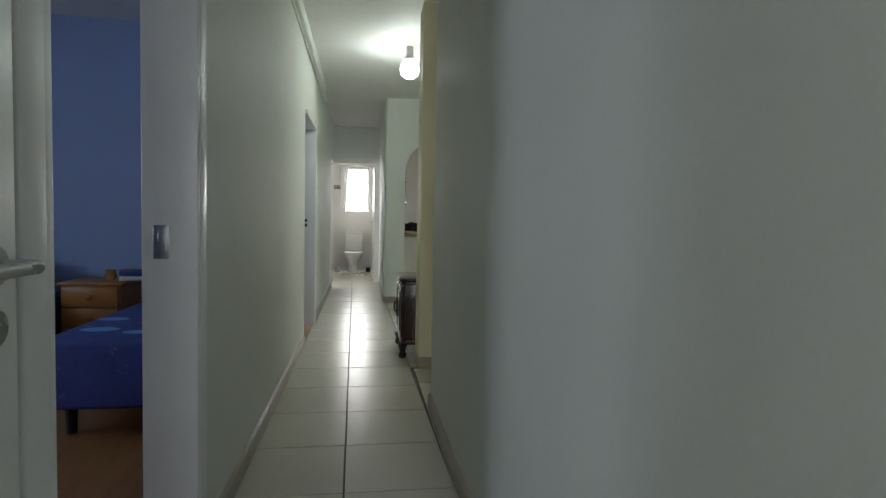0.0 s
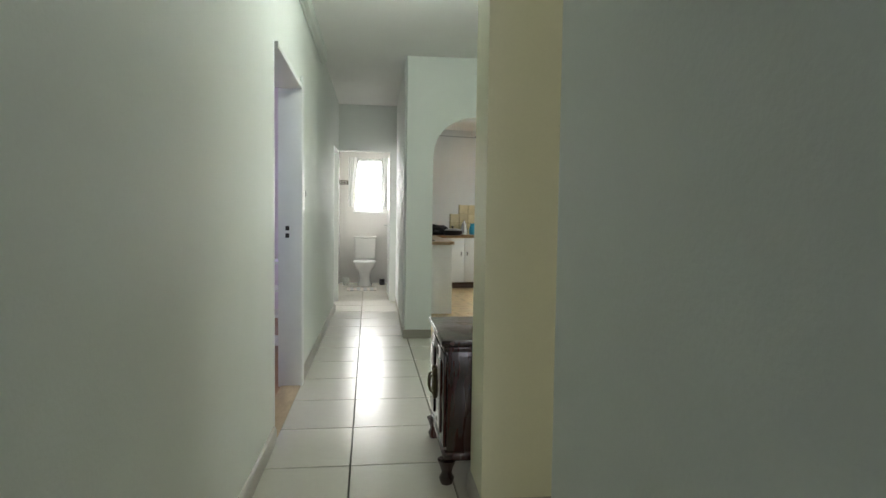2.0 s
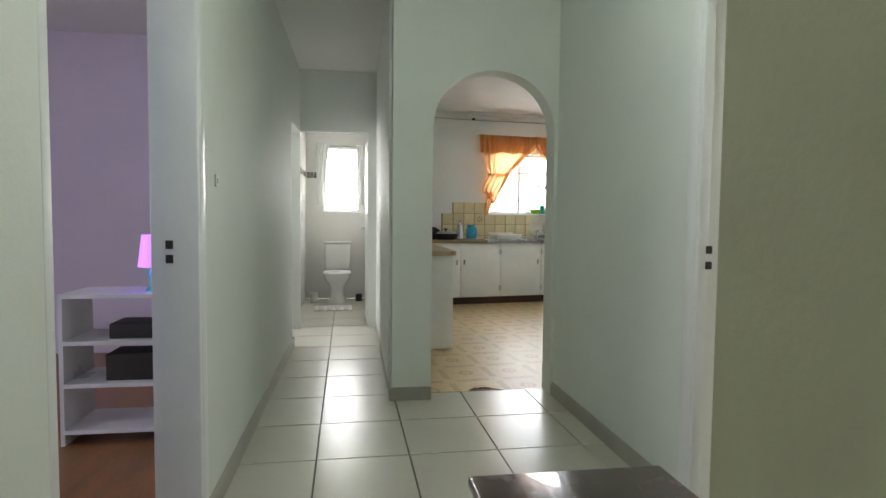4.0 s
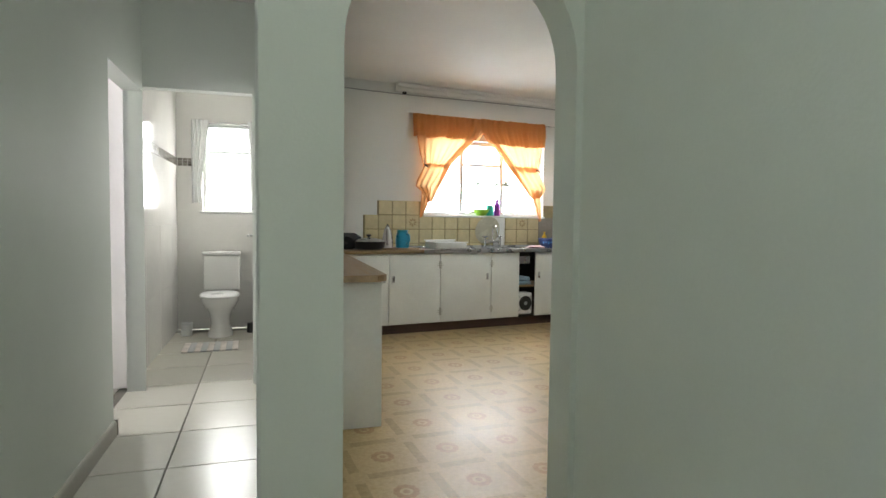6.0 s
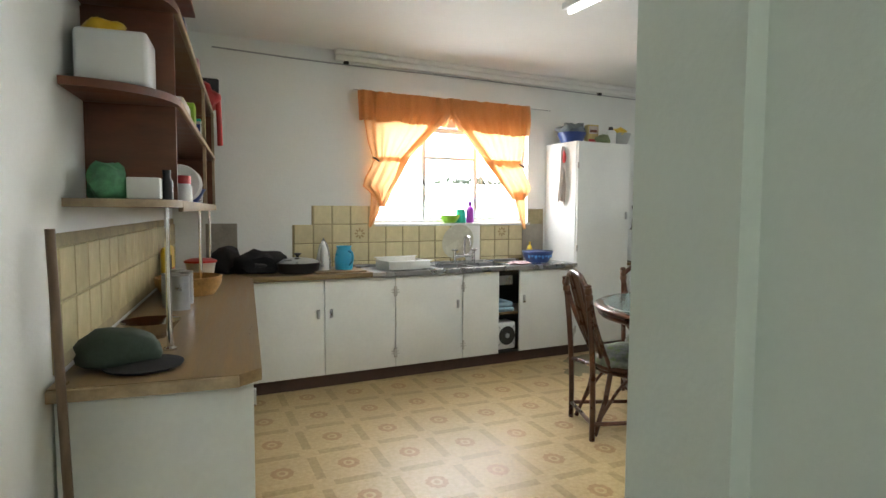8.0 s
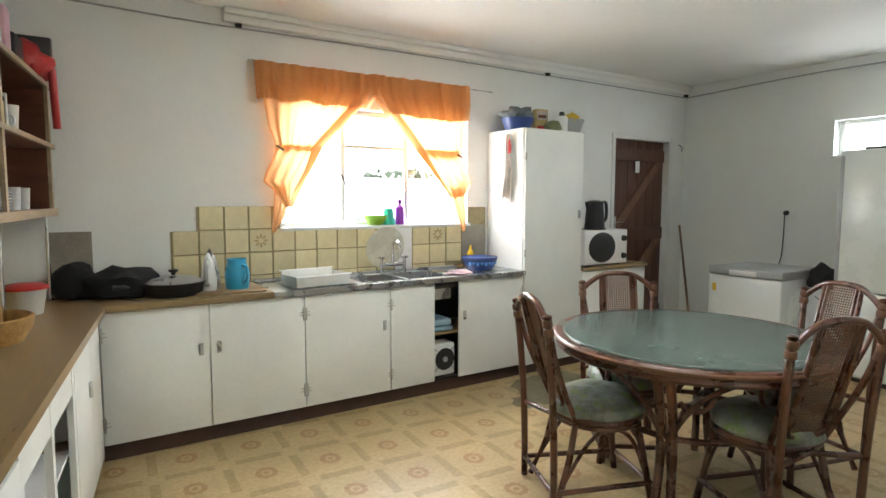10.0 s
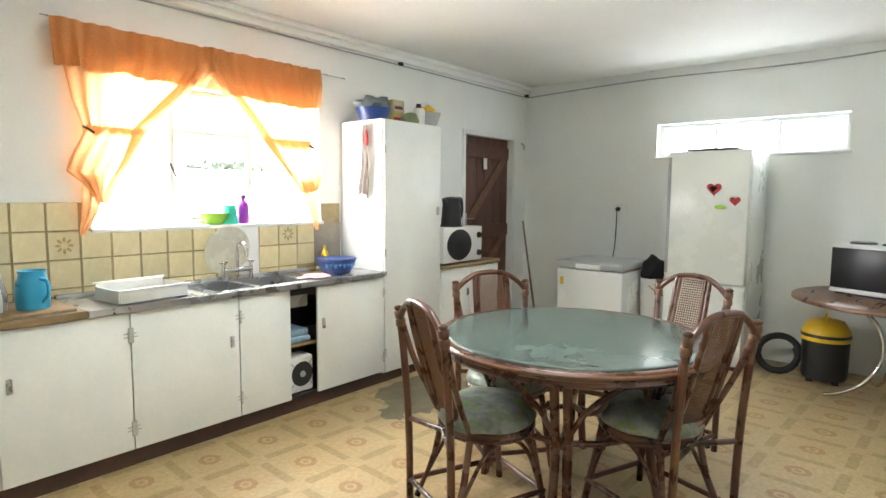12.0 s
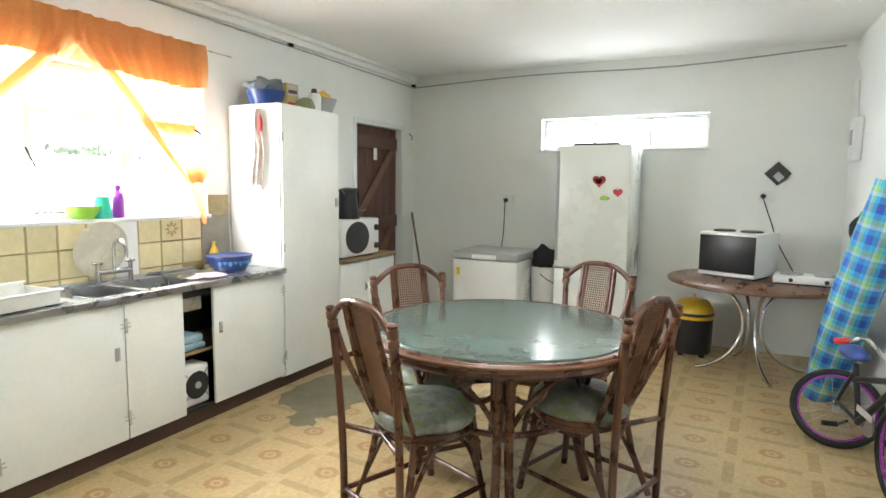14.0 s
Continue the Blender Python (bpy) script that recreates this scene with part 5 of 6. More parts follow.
# ---- dining table and rattan chairs ----
tb = thing("dining_table", pose(3.885, 10.09, 0), "round rattan dining table with green glass top", "table")
RT = 0.685
part("rim", L([(RT - 0.075, 0.715), (RT - 0.045, 0.702), (RT - 0.025, 0.706), (RT - 0.016, 0.720), (RT - 0.022, 0.734), (RT - 0.004, 0.744), (RT, 0.758), (RT - 0.008, 0.772), (RT - 0.022, 0.777), (RT - 0.05, 0.772), (RT - 0.08, 0.767)], 80), RATTAN, tb)
part("rim_band", L([(RT - 0.002, 0.752), (RT + 0.004, 0.757), (RT + 0.004, 0.763), (RT - 0.002, 0.768)], 80), CANE, tb, "paler bound cane edge")
part("glass_top", L([(0, 0.766), (RT - 0.056, 0.766), (RT - 0.053, 0.770), (RT - 0.053, 0.775), (RT - 0.057, 0.779), (RT - 0.07, 0.7795), (0, 0.7795)], 80), TABLE_GLASS, tb, "greenish glass top")
for k in range(4):
    a = radians(22 + 90 * k)
    c, s = math.cos(a), math.sin(a)
    for q, dr in enumerate((-0.028, 0.028)):
        part("leg", T(([(0.50 * c - s * dr, 0.50 * s + c * dr, 0.715), (0.44 * c - s * dr, 0.44 * s + c * dr, 0.58), (0.385 * c - s * dr, 0.385 * s + c * dr, 0.38), (0.39 * c - s * dr, 0.39 * s + c * dr, 0.20), (0.43 * c - s * dr * 1.4, 0.43 * s + c * dr * 1.4, 0.0)], 0.022)), RATTAN, tb)
        e = (-1) ** q
        part("bracket", T(([(0.39 * c, 0.39 * s, 0.34), (0.42 * math.cos(a + e * 0.25), 0.42 * math.sin(a + e * 0.25), 0.52), (0.48 * math.cos(a + e * 0.5), 0.48 * math.sin(a + e * 0.5), 0.64), (0.55 * math.cos(a + e * 0.72), 0.55 * math.sin(a + e * 0.72), 0.71)], 0.013)), RATTAN, tb)
        part("curl", T(([(0.40 * math.cos(a + e * (0.30 + 0.19 * math.cos(radians(t)))), 0.40 * math.sin(a + e * (0.30 + 0.19 * math.cos(radians(t)))), 0.585 + 0.075 * math.sin(radians(t))) for t in range(-150, 190, 20)], 0.011)), RATTAN, tb)
    part("spoke", T(([(0.385 * c, 0.385 * s, 0.37), (0.22 * c, 0.22 * s, 0.36), (0.10 * c, 0.10 * s, 0.38), (0.0, 0.0, 0.40)], 0.014)), RATTAN, tb)
part("ring", T(([(0.37 * math.cos(radians(t)), 0.37 * math.sin(radians(t)), 0.36) for t in range(0, 361, 15)], 0.015)), RATTAN, tb)
for k in range(2):
    a = radians(45 + 90 * k)
    part("cross_rail", T(([(-0.61 * math.cos(a), -0.61 * math.sin(a), 0.725), (0.61 * math.cos(a), 0.61 * math.sin(a), 0.725)], 0.018)), RATTAN, tb)


def cane_panel(x0, x1, z0, z1, y0, lean, step=0.0135):
    """Woven strips with holes between."""
    bm = bmesh.new()
    n = int((x1 - x0) / step)
    r = 0.0022

    def at(x, z):
        return (x, y0 - lean * (z - z0), z)
    for i in range(n + 1):
        x = x0 + i * step
        tube(bm, [at(x, z0), at(x, z1)], r * 1.5, 4)
    for i in range(int((z1 - z0) / step) + 1):
        z = z0 + i * step
        tube(bm, [at(x0, z), at(x1, z)], r * 1.5, 4)
    return bm


def rattan_chair():
    """Seat centre at the origin of the floor, facing +y."""
    ch = thing("rattan_chair", Matrix(), "dark rattan dining chair with woven cane back and green floral seat", "chair", "chairs round the table")
    part("seat_frame", T(([(0.215 * math.cos(radians(t)), 0.21 * math.sin(radians(t)), 0.415) for t in range(0, 361, 15)], 0.02), ([(0.205 * math.cos(radians(t)), 0.2 * math.sin(radians(t)), 0.385) for t in range(0, 361, 15)], 0.013)), RATTAN, ch)
    cushion = lathe(bmesh.new(), [(0, 0.41), (0.18, 0.41), (0.222, 0.424), (0.234, 0.446), (0.224, 0.476), (0.185, 0.502), (0.12, 0.518), (0.05, 0.524), (0, 0.525)], 40)
    for v in cushion.verts:
        k = 1 + 0.035 * noise.noise(v.co * 9)
        v.co.x, v.co.y = v.co.x * k, v.co.y * k
        v.co.z += 0.016 * noise.noise(v.co * 13)
    part("seat", cushion, SEAT_CLOTH, ch, "faded green floral cushion under clear plastic")
    for sx in (-1, 1):
        part("leg", T(([(sx * 0.145, 0.145, 0.40), (sx * 0.165, 0.175, 0.2), (sx * 0.19, 0.205, 0)], 0.017)), RATTAN, ch)
        part("back_post", T(([(sx * 0.205, -0.30, 0), (sx * 0.208, -0.302, 0.25), (sx * 0.212, -0.312, 0.50), (sx * 0.216, -0.332, 0.75), (sx * 0.222, -0.352, 0.935)], 0.0175)), RATTAN, ch)
        part("post_cap", L([(0.017, -0.012), (0.022, -0.006), (0.022, 0.004), (0.012, 0.010), (0, 0.011)], 12, Matrix.Translation((sx * 0.222, -0.352, 0.935))), RATTAN, ch)
        part("inner_leg", T(([(sx * 0.13, -0.165, 0.40), (sx * 0.145, -0.20, 0.22), (sx * 0.18, -0.275, 0.02)], 0.016)), RATTAN, ch)
        part("back_rod", T(([(sx * 0.216, -0.335, 0.86), (sx * 0.19, -0.29, 0.70), (sx * 0.155, -0.225, 0.54), (sx * 0.135, -0.17, 0.42)], 0.014)), RATTAN, ch)
        part("bracket", T(([(sx * 0.175, 0.19, 0.12), (sx * 0.15, 0.16, 0.28), (sx * 0.10, 0.125, 0.355), (sx * 0.0, 0.11, 0.38)], 0.010)), RATTAN, ch)
        part("side_bracket", T(([(sx * 0.172, 0.18, 0.14), (sx * 0.165, 0.11, 0.31), (sx * 0.175, 0.0, 0.375), (sx * 0.16, -0.11, 0.31), (sx * 0.165, -0.235, 0.12)], 0.010)), RATTAN, ch)
        part("side_rail", T(([(sx * 0.185, 0.20, 0.10), (sx * 0.205, -0.30, 0.10)], 0.013)), RATTAN, ch)
        part("arch_rail", T(([(sx * 0.219, -0.346, 0.885), (sx * 0.19, -0.350, 0.918), (sx * 0.14, -0.354, 0.958), (sx * 0.085, -0.358, 0.985), (0, -0.360, 0.995)], 0.016)), RATTAN, ch)
        part("panel_stile", T(([(sx * 0.102, -0.357, 0.975), (sx * 0.104, -0.325, 0.84), (sx * 0.104, -0.262, 0.62), (sx * 0.098, -0.222, 0.51), (sx * 0.07, -0.208, 0.472), (0, -0.203, 0.458)], 0.014)), RATTAN, ch)
        part("inner_stile", T(([(sx * 0.080, -0.354, 0.972), (sx * 0.082, -0.318, 0.84), (sx * 0.082, -0.256, 0.62), (sx * 0.078, -0.222, 0.52)], 0.009)), RATTAN, ch)
        for z, y in ((0.905, -0.349), (0.865, -0.343)):
            part("binding", L([(0.020, -0.018), (0.024, -0.014), (0.024, 0.014), (0.020, 0.018)], 10, Matrix.Translation((sx * 0.2195, y, z)) @ Matrix.Rotation(radians(6), 4, "X")), CANE, ch, "wound cane binding")
    part("cane_back", cane_panel(-0.082, 0.082, 0.48, 0.985, -0.206, 0.296), CANE, ch, "woven cane panel with open holes")
    part("back_rail", T(([(-0.21, -0.305, 0.40), (0, -0.235, 0.405), (0.21, -0.305, 0.40)], 0.013)), RATTAN, ch)
    part("stretcher", T(([(-0.187, 0.20, 0.10), (0.187, 0.20, 0.10)], 0.013)), RATTAN, ch)
    part("back_stretcher", T(([(-0.205, -0.30, 0.10), (0.205, -0.30, 0.10)], 0.013)), RATTAN, ch)
    return ch


first = rattan_chair()
first.matrix_world = pose(3.435, 10.29, 0, 0, 0, -22 - 90)
for x, y, heading in ((3.89, 9.69, 70), (3.94, 10.51, -128), (4.51, 9.89, 167)):
    copy_thing(first, pose(x, y, 0, 0, 0, heading - 90))

# ---- kitchen: far wall ----
fz = thing("chest_freezer", pose(6.13, 10.78, 0), "white chest freezer with grey lid", "freezer")
part("body", B(((0, 0, 0.04), (0.60, 0.64, 0.79)), bevel=0.012), ENAMEL, fz)
part("lid", B(((-0.012, -0.008, 0.795), (0.62, 0.648, 0.865)), bevel=0.014), GREY_LID, fz, "grey plastic lid")
part("lid_handle", B(((-0.03, 0.2, 0.80), (-0.012, 0.44, 0.845)), bevel=0.006), WHITE, fz)
part("energy_label", B(((-0.003, 0.57, 0.64), (0.0, 0.605, 0.71))), YELLOW, fz, "small yellow energy sticker")
part("plinth", B(((0.03, 0.03, 0), (0.57, 0.61, 0.04))), DARK, fz)
fg = thing("fridge_freezer", pose(6.42, 9.87, 0), "tall off-white fridge freezer with heart magnets", "fridge")
part("body", B(((0.055, 0, 0.04), (0.63, 0.66, 1.85)), bevel=0.008), FRIDGE, fg)
d1 = part("upper_door", B(((0, 0.004, 0.74), (0.052, 0.656, 1.845)), bevel=0.012), FRIDGE, fg)
d2 = part("lower_door", B(((0, 0.004, 0.06), (0.052, 0.656, 0.73)), bevel=0.012), FRIDGE, fg)
part("grip", B(((-0.006, 0.625, 0.80), (0.002, 0.652, 1.80)), bevel=0.003), GREY_LID, d1)
part("plinth", B(((0.08, 0.03, 0), (0.6, 0.63, 0.04))), DARK, fg)


def heart(y, z, s, material, name):
    bm = bmesh.new()
    pts = []
    for k in range(24):
        t = 2 * math.pi * k / 24
        pts.append((s * 16 * math.sin(t) ** 3 / 17, s * (13 * math.cos(t) - 5 * math.cos(2 * t) - 2 * math.cos(3 * t) - math.cos(4 * t)) / 17))
    prism(bm, pts, 0.006, Matrix.Translation((-0.006, y, z)) @ Matrix.Rotation(radians(-90), 4, "Z"))
    part(name, bm, material, d1, "heart-shaped magnet")


heart(0.27, 1.53, 0.062, RED, "heart_magnet")
heart(0.275, 1.53, 0.036, CLEAR_PLASTIC, "heart_photo")
heart(0.105, 1.43, 0.044, RED, "heart_magnet")
part("leaf_magnet", lumpy(bmesh.new(), (-0.004, 0.215, 1.375), (0.005, 0.045, 0.02), rough=0.3, seed=2, sub=2), LIME, d1)
single("dark_tray", B(((6.5, 10.0, 1.851), (6.9, 10.4, 1.87)), bevel=0.006), DARK, Matrix(), "dark tray lying on the fridge", "tray")
bu = thing("white_bucket", pose(6.55, 10.66, 0), "white plastic bucket topped by a black bag", "bucket")
part("bucket", L([(0, 0), (0.095, 0), (0.12, 0.70), (0.126, 0.72), (0.115, 0.72), (0, 0.05)], 24), WHITE, bu)
part("bail", T(([(-0.12 * math.cos(radians(t)), -0.13 * math.sin(radians(t)), 0.66 - 0.10 * math.sin(radians(t))) for t in range(0, 181, 15)], 0.004)), DARK, bu)
part("bag", lumpy(bmesh.new(), (0, 0, 0.80), (0.12, 0.11, 0.12), rough=0.35, seed=15), BLACK_CLOTH, bu, "black bag")
single("broom_stick", T(([(0, 0, 0), (0.20, 0.33, 1.17)], 0.012)), BROOM, pose(6.80, 12.03, 0), "wooden broomstick leaning in the corner", "broomstick")


def socket(y, z, drop, label):
    so = thing("wall_socket", pose(7.098, y, z), label, "socket")
    part("plate", B(((-0.012, -0.06, -0.05), (0, 0.06, 0.05)), bevel=0.004), WHITE, so)
    part("plug", L([(0, 0), (0.024, 0), (0.022, 0.03), (0.01, 0.05), (0, 0.05)], 14, Matrix.Translation((-0.012, 0.03, 0)) @ Matrix.Rotation(radians(-90), 4, "Y")), BLACK, so, "black plug")
    part("cord", T((drop, 0.005)), BLACK, so)


socket(11.22, 1.33, [(-0.04, 0.03, 0), (-0.05, 0.03, -0.05), (-0.035, 0.04, -0.25), (-0.06, 0.05, -0.48), (-0.3, 0.02, -0.55)], "white wall socket with black plug and cord")
socket(8.80, 1.41, [(-0.04, 0.03, 0), (-0.05, 0.02, -0.05), (-0.06, -0.05, -0.25), (-0.08, -0.10, -0.40), (-0.3, -0.20, -0.60), (-0.4, -0.2, -0.62)], "white wall socket with trailing black cord")
cl = thing("square_clock", pose(7.09, 8.73, 1.61, 45, 0, 0), "black square wall clock hung as a diamond", "clock")
part("case", B(((-0.025, -0.075, -0.075), (0, 0.075, 0.075)), bevel=0.006), BLACK, cl)
part("face", B(((-0.028, -0.06, -0.045), (-0.0255, 0.01, 0.015))), GREY_LID, cl, "grey label on the face")
mb = thing("meter_box", pose(6.62, 8.20, 1.70), "white electricity meter box on the wall", "meter box")
part("box", B(((0, 0.012, 0), (0.22, 0.07, 0.33)), bevel=0.008), WHITE, mb)
part("display", B(((0.06, 0.07, 0.12), (0.16, 0.076, 0.24)), bevel=0.003), GREY_LID, mb)
part("conduit", T(([(0.17, 0.04, 0.33), (0.17, 0.04, 0.60), (0.30, 0.04, 0.78)], 0.012)), WHITE, mb)
single("wall_hook", T(([(6.98, 12.39, 2.06), (7.0, 12.36, 2.03), (7.02, 12.38, 1.99)], 0.008)), GREY_LID, Matrix(), "bent wire hook on the wall", "hook")

# second table with chrome legs
t2 = thing("side_table", pose(6.42, 8.88, 0), "round brown laminate table on curved chrome legs", "table")
part("tabletop", L([(0, 0.715), (0.64, 0.715), (0.655, 0.722), (0.655, 0.742), (0.645, 0.75), (0, 0.75)], 64), TABLE_WOOD, t2)
for k in range(4):
    a = radians(18 + 90 * k)
    c, s = math.cos(a), math.sin(a)
    part("leg", T(([(0.30 * c, 0.30 * s, 0.714), (0.21 * c, 0.21 * s, 0.66), (0.11 * c, 0.11 * s, 0.54), (0.07 * c, 0.07 * s, 0.40), (0.09 * c, 0.09 * s, 0.26), (0.18 * c, 0.18 * s, 0.12), (0.32 * c, 0.32 * s, 0.035), (0.42 * c, 0.42 * s, 0.013)], 0.015), seg=10), CHROME, t2, "curved chrome leg")
ov = thing("mini_oven", pose(6.256, 8.891, 0.751, 0, 0, -25), "white mini oven with black glass door and two hotplates on top", "oven")
part("casing", B(((0.012, 0, 0.015), (0.42, 0.46, 0.37)), bevel=0.010), WHITE, ov)
part("door_glass", B(((0.0, 0.008, 0.05), (0.011, 0.452, 0.345)), bevel=0.004), OVEN_GLASS, ov)
part("door_foot", B(((-0.004, 0.008, 0.018), (0.011, 0.452, 0.045)), bevel=0.004), WHITE, ov)
for y in (0.12, 0.34):
    part("hotplate", L([(0, 0.37), (0.085, 0.37), (0.085, 0.382), (0.07, 0.386), (0, 0.386)], 28, Matrix.Translation((0.19, y, 0))), BLACK, ov)
part("foot", B(((0.03, 0.03, 0), (0.33, 0.43, 0.015))), BLACK, ov)
hb = thing("hotplate", pose(6.22, 8.30, 0.751, 0, 0, -6), "white two-plate electric stove on the table", "hotplate")
part("casing", B(((0, 0, 0.008), (0.28, 0.47, 0.062)), bevel=0.010), WHITE, hb)
for y in (0.12, 0.35):
    part("plate", L([(0, 0.062), (0.08, 0.062), (0.08, 0.074), (0, 0.076)], 28, Matrix.Translation((0.15, y, 0))), STEEL, hb)
    part("knob", L([(0, 0), (0.016, 0), (0.014, 0.015), (0, 0.016)], 14, Matrix.Translation((0, y, 0.035)) @ Matrix.Rotation(radians(-90), 4, "Y")), BLACK, hb)
part("foot", B(((0.02, 0.02, 0), (0.26, 0.45, 0.008))), BLACK, hb)
vc = thing("vacuum_cleaner", pose(6.72, 9.33, 0), "black drum vacuum cleaner with yellow top", "vacuum cleaner")
part("drum", L([(0, 0.03), (0.15, 0.03), (0.16, 0.06), (0.165, 0.33), (0.15, 0.335), (0, 0.335)], 28), BLACK, vc)
part("top", L([(0.168, 0.335), (0.172, 0.35), (0.165, 0.42), (0.12, 0.49), (0.06, 0.505), (0, 0.507)], 28), YELLOW, vc, "yellow motor head")
part("band", L([(0.17, 0.365), (0.175, 0.37), (0.172, 0.39), (0.165, 0.392)], 28), BLACK, vc)
part("handle", T(([(-0.08, 0, 0.49), (-0.06, 0, 0.53), (0.06, 0, 0.53), (0.08, 0, 0.49)], 0.012)), YELLOW, vc)
for k in range(4):
    a = radians(45 + 90 * k)
    part("castor", L([(0, 0), (0.025, 0), (0.025, 0.03), (0, 0.032)], 12, Matrix.Translation((0.12 * math.cos(a), 0.12 * math.sin(a), 0))), RUBBER, vc)
part("hose", T(([(-0.06 + 0.07 * math.sin(radians(t)) + 0.0002 * t, 0.33 + 0.15 * math.cos(radians(t)), 0.165 + 0.13 * math.sin(radians(t))) for t in range(150, 560, 18)], 0.028)), RUBBER, vc, "black ribbed hose coiled beside it")

# rolled plaid mattress leaning on the wall
bm = bmesh.new()
uvl = bm.loops.layers.uv.new("UVMap")
ax = Vector((-1.12, -0.12, 1.50))
nseg, nrow = 36, 26
side = Vector((0.96, -0.2, 0.0)).normalized()
front = ax.cross(side).normalized()
rings = []
for i in range(nrow + 1):
    k = i / nrow
    ring = []
    for j in range(nseg):
        a = 2 * math.pi * j / nseg
        r = 0.165 + 0.012 * math.sin(a * 3 + k * 6) + 0.008 * noise.noise(Vector((math.cos(a) * 2, math.sin(a) * 2, k * 8)))
        r *= 0.93 + 0.10 * math.sin(math.pi * k)
        ring.append(bm.verts.new(Vector((0, 0, 0.0)) + ax * k + side * (1.35 * r * math.cos(a)) + front * (0.75 * r * math.sin(a))))
    rings.append(ring)
for i in range(nrow):
    for j in range(nseg):
        f = bm.faces.new((rings[i][j], rings[i][(j + 1) % nseg], rings[i + 1][(j + 1) % nseg], rings[i + 1][j]))
        f.smooth = True
        for lp, (u, v) in zip(f.loops, ((j, i), (j + 1, i), (j + 1, i + 1), (j, i + 1))):
            lp[uvl].uv = (u / nseg, v / nrow)
bm.faces.new(rings[0][::-1])
bm.faces.new(rings[-1])
for v in bm.verts:
    v.co.z = max(v.co.z, 0.0)
single("rolled_mattress", bm, PLAID, pose(6.02, 8.44, 0.004), "rolled foam mattress in blue and green plaid leaning on the wall", "mattress")
single("black_scarf", lumpy(bmesh.new(), (0, 0, 0), (0.04, 0.05, 0.16), rough=0.5, seed=21), BLACK_CLOTH, pose(5.92, 8.30, 1.13), "black cloth hung behind the mattress", "cloth")

# bicycle
bi = thing("bicycle", pose(5.16, 8.47, 0, 0, 0, -170) @ Matrix.Scale(0.85, 4), "black and purple child's bicycle with a red and blue saddle", "bicycle")


def wheel(x, turn, tilt=0.0):
    c, n = math.cos(radians(turn)), math.sin(radians(turn))
    ct, st = math.cos(radians(tilt)), math.sin(radians(tilt))

    def at(r, a, off=0.0):
        u, w = off + r * math.sin(a) * st, 0.28 * ct + r * math.sin(a) * ct
        return (x + r * math.cos(a) * c - u * n, r * math.cos(a) * n + u * c, w)
    w = part("wheel", T(([at(0.255, radians(t)) for t in range(0, 361, 12)], 0.024), seg=10), RUBBER, bi, "black tyre")
    part("rim", T(([at(0.228, radians(t)) for t in range(0, 361, 12)], 0.010)), PURPLE, w, "purple rim")
    part("hub", T(([at(0, 0, -0.05), at(0, 0, 0.05)], 0.022)), STEEL, w)
    for k in range(18):
        a = radians(20 * k)
        part("spoke", T(([at(0.02, a + 0.8, 0.02 * (-1) ** k), at(0.226, a)], 0.0016), seg=4), STEEL, w)


wheel(0.0, 72, 34)
wheel(0.92, 0)
fr = part("bike_frame", T(([(0.0, 0.0, 0.28), (0.36, 0, 0.27)], 0.014), ([(0.36, 0, 0.27), (0.26, 0, 0.62)], 0.018), ([(0.26, 0, 0.58), (0.0, 0.0, 0.28)], 0.012), ([(0.36, 0, 0.27), (0.76, 0, 0.60)], 0.024), ([(0.27, 0, 0.52), (0.75, 0, 0.66)], 0.02), ([(0.73, 0, 0.74), (0.80, 0, 0.52), (0.92, 0, 0.28)], 0.018)), BLACK, bi, "black frame tubes")
part("frame_decal", B(((0.40, -0.03, 0.36), (0.62, -0.026, 0.40))), WHITE, bi, "white frame lettering bar")
part("saddle", lumpy(bmesh.new(), (0.22, 0, 0.68), (0.14, 0.075, 0.045), rough=0.15, seed=2), paint("red_blue_saddle", (0.04, 0.09, 0.32), 0.5, 0, 0.4, 9, 40, 0, stain=((0.55, 0.05, 0.04), 0.5)), bi, "blue and red saddle")
part("handlebar", T(([(0.68, -0.2, 0.86), (0.72, -0.12, 0.88), (0.73, 0, 0.76), (0.72, 0.12, 0.88), (0.68, 0.2, 0.86)], 0.012)), STEEL, bi)
for s in (-1, 1):
    part("grip", T(([(0.68, s * 0.2, 0.86), (0.66, s * 0.27, 0.85)], 0.018)), RED, bi)
part("chainring", L([(0.05, -0.006), (0.085, -0.006), (0.085, 0.006), (0.05, 0.006)], 24, Matrix.Translation((0.36, 0.05, 0.27)) @ Matrix.Rotation(math.pi / 2, 4, "X")), STEEL, bi)
for s in (-1, 1):
    part("crank", T(([(0.36, s * 0.06, 0.27), (0.36 + s * 0.12, s * 0.07, 0.20)], 0.010), ([(0.36 + s * 0.12, s * 0.07, 0.20), (0.36 + s * 0.12, s * 0.16, 0.20)], 0.018)), BLACK, bi)

# ceiling tube light
tl2 = thing("tube_light", pose(3.17, 10.05, 2.70), "white ceiling batten with a lit tube", "ceiling light")
part("batten", B(((-0.035, -0.6, -0.045), (0.035, 0.6, -0.001)), bevel=0.006), WHITE, tl2)
part("tube", T(([(0, -0.56, -0.065), (0, 0.56, -0.065)], 0.014)), TUBE_GLOW, tl2, "lit fluorescent tube")

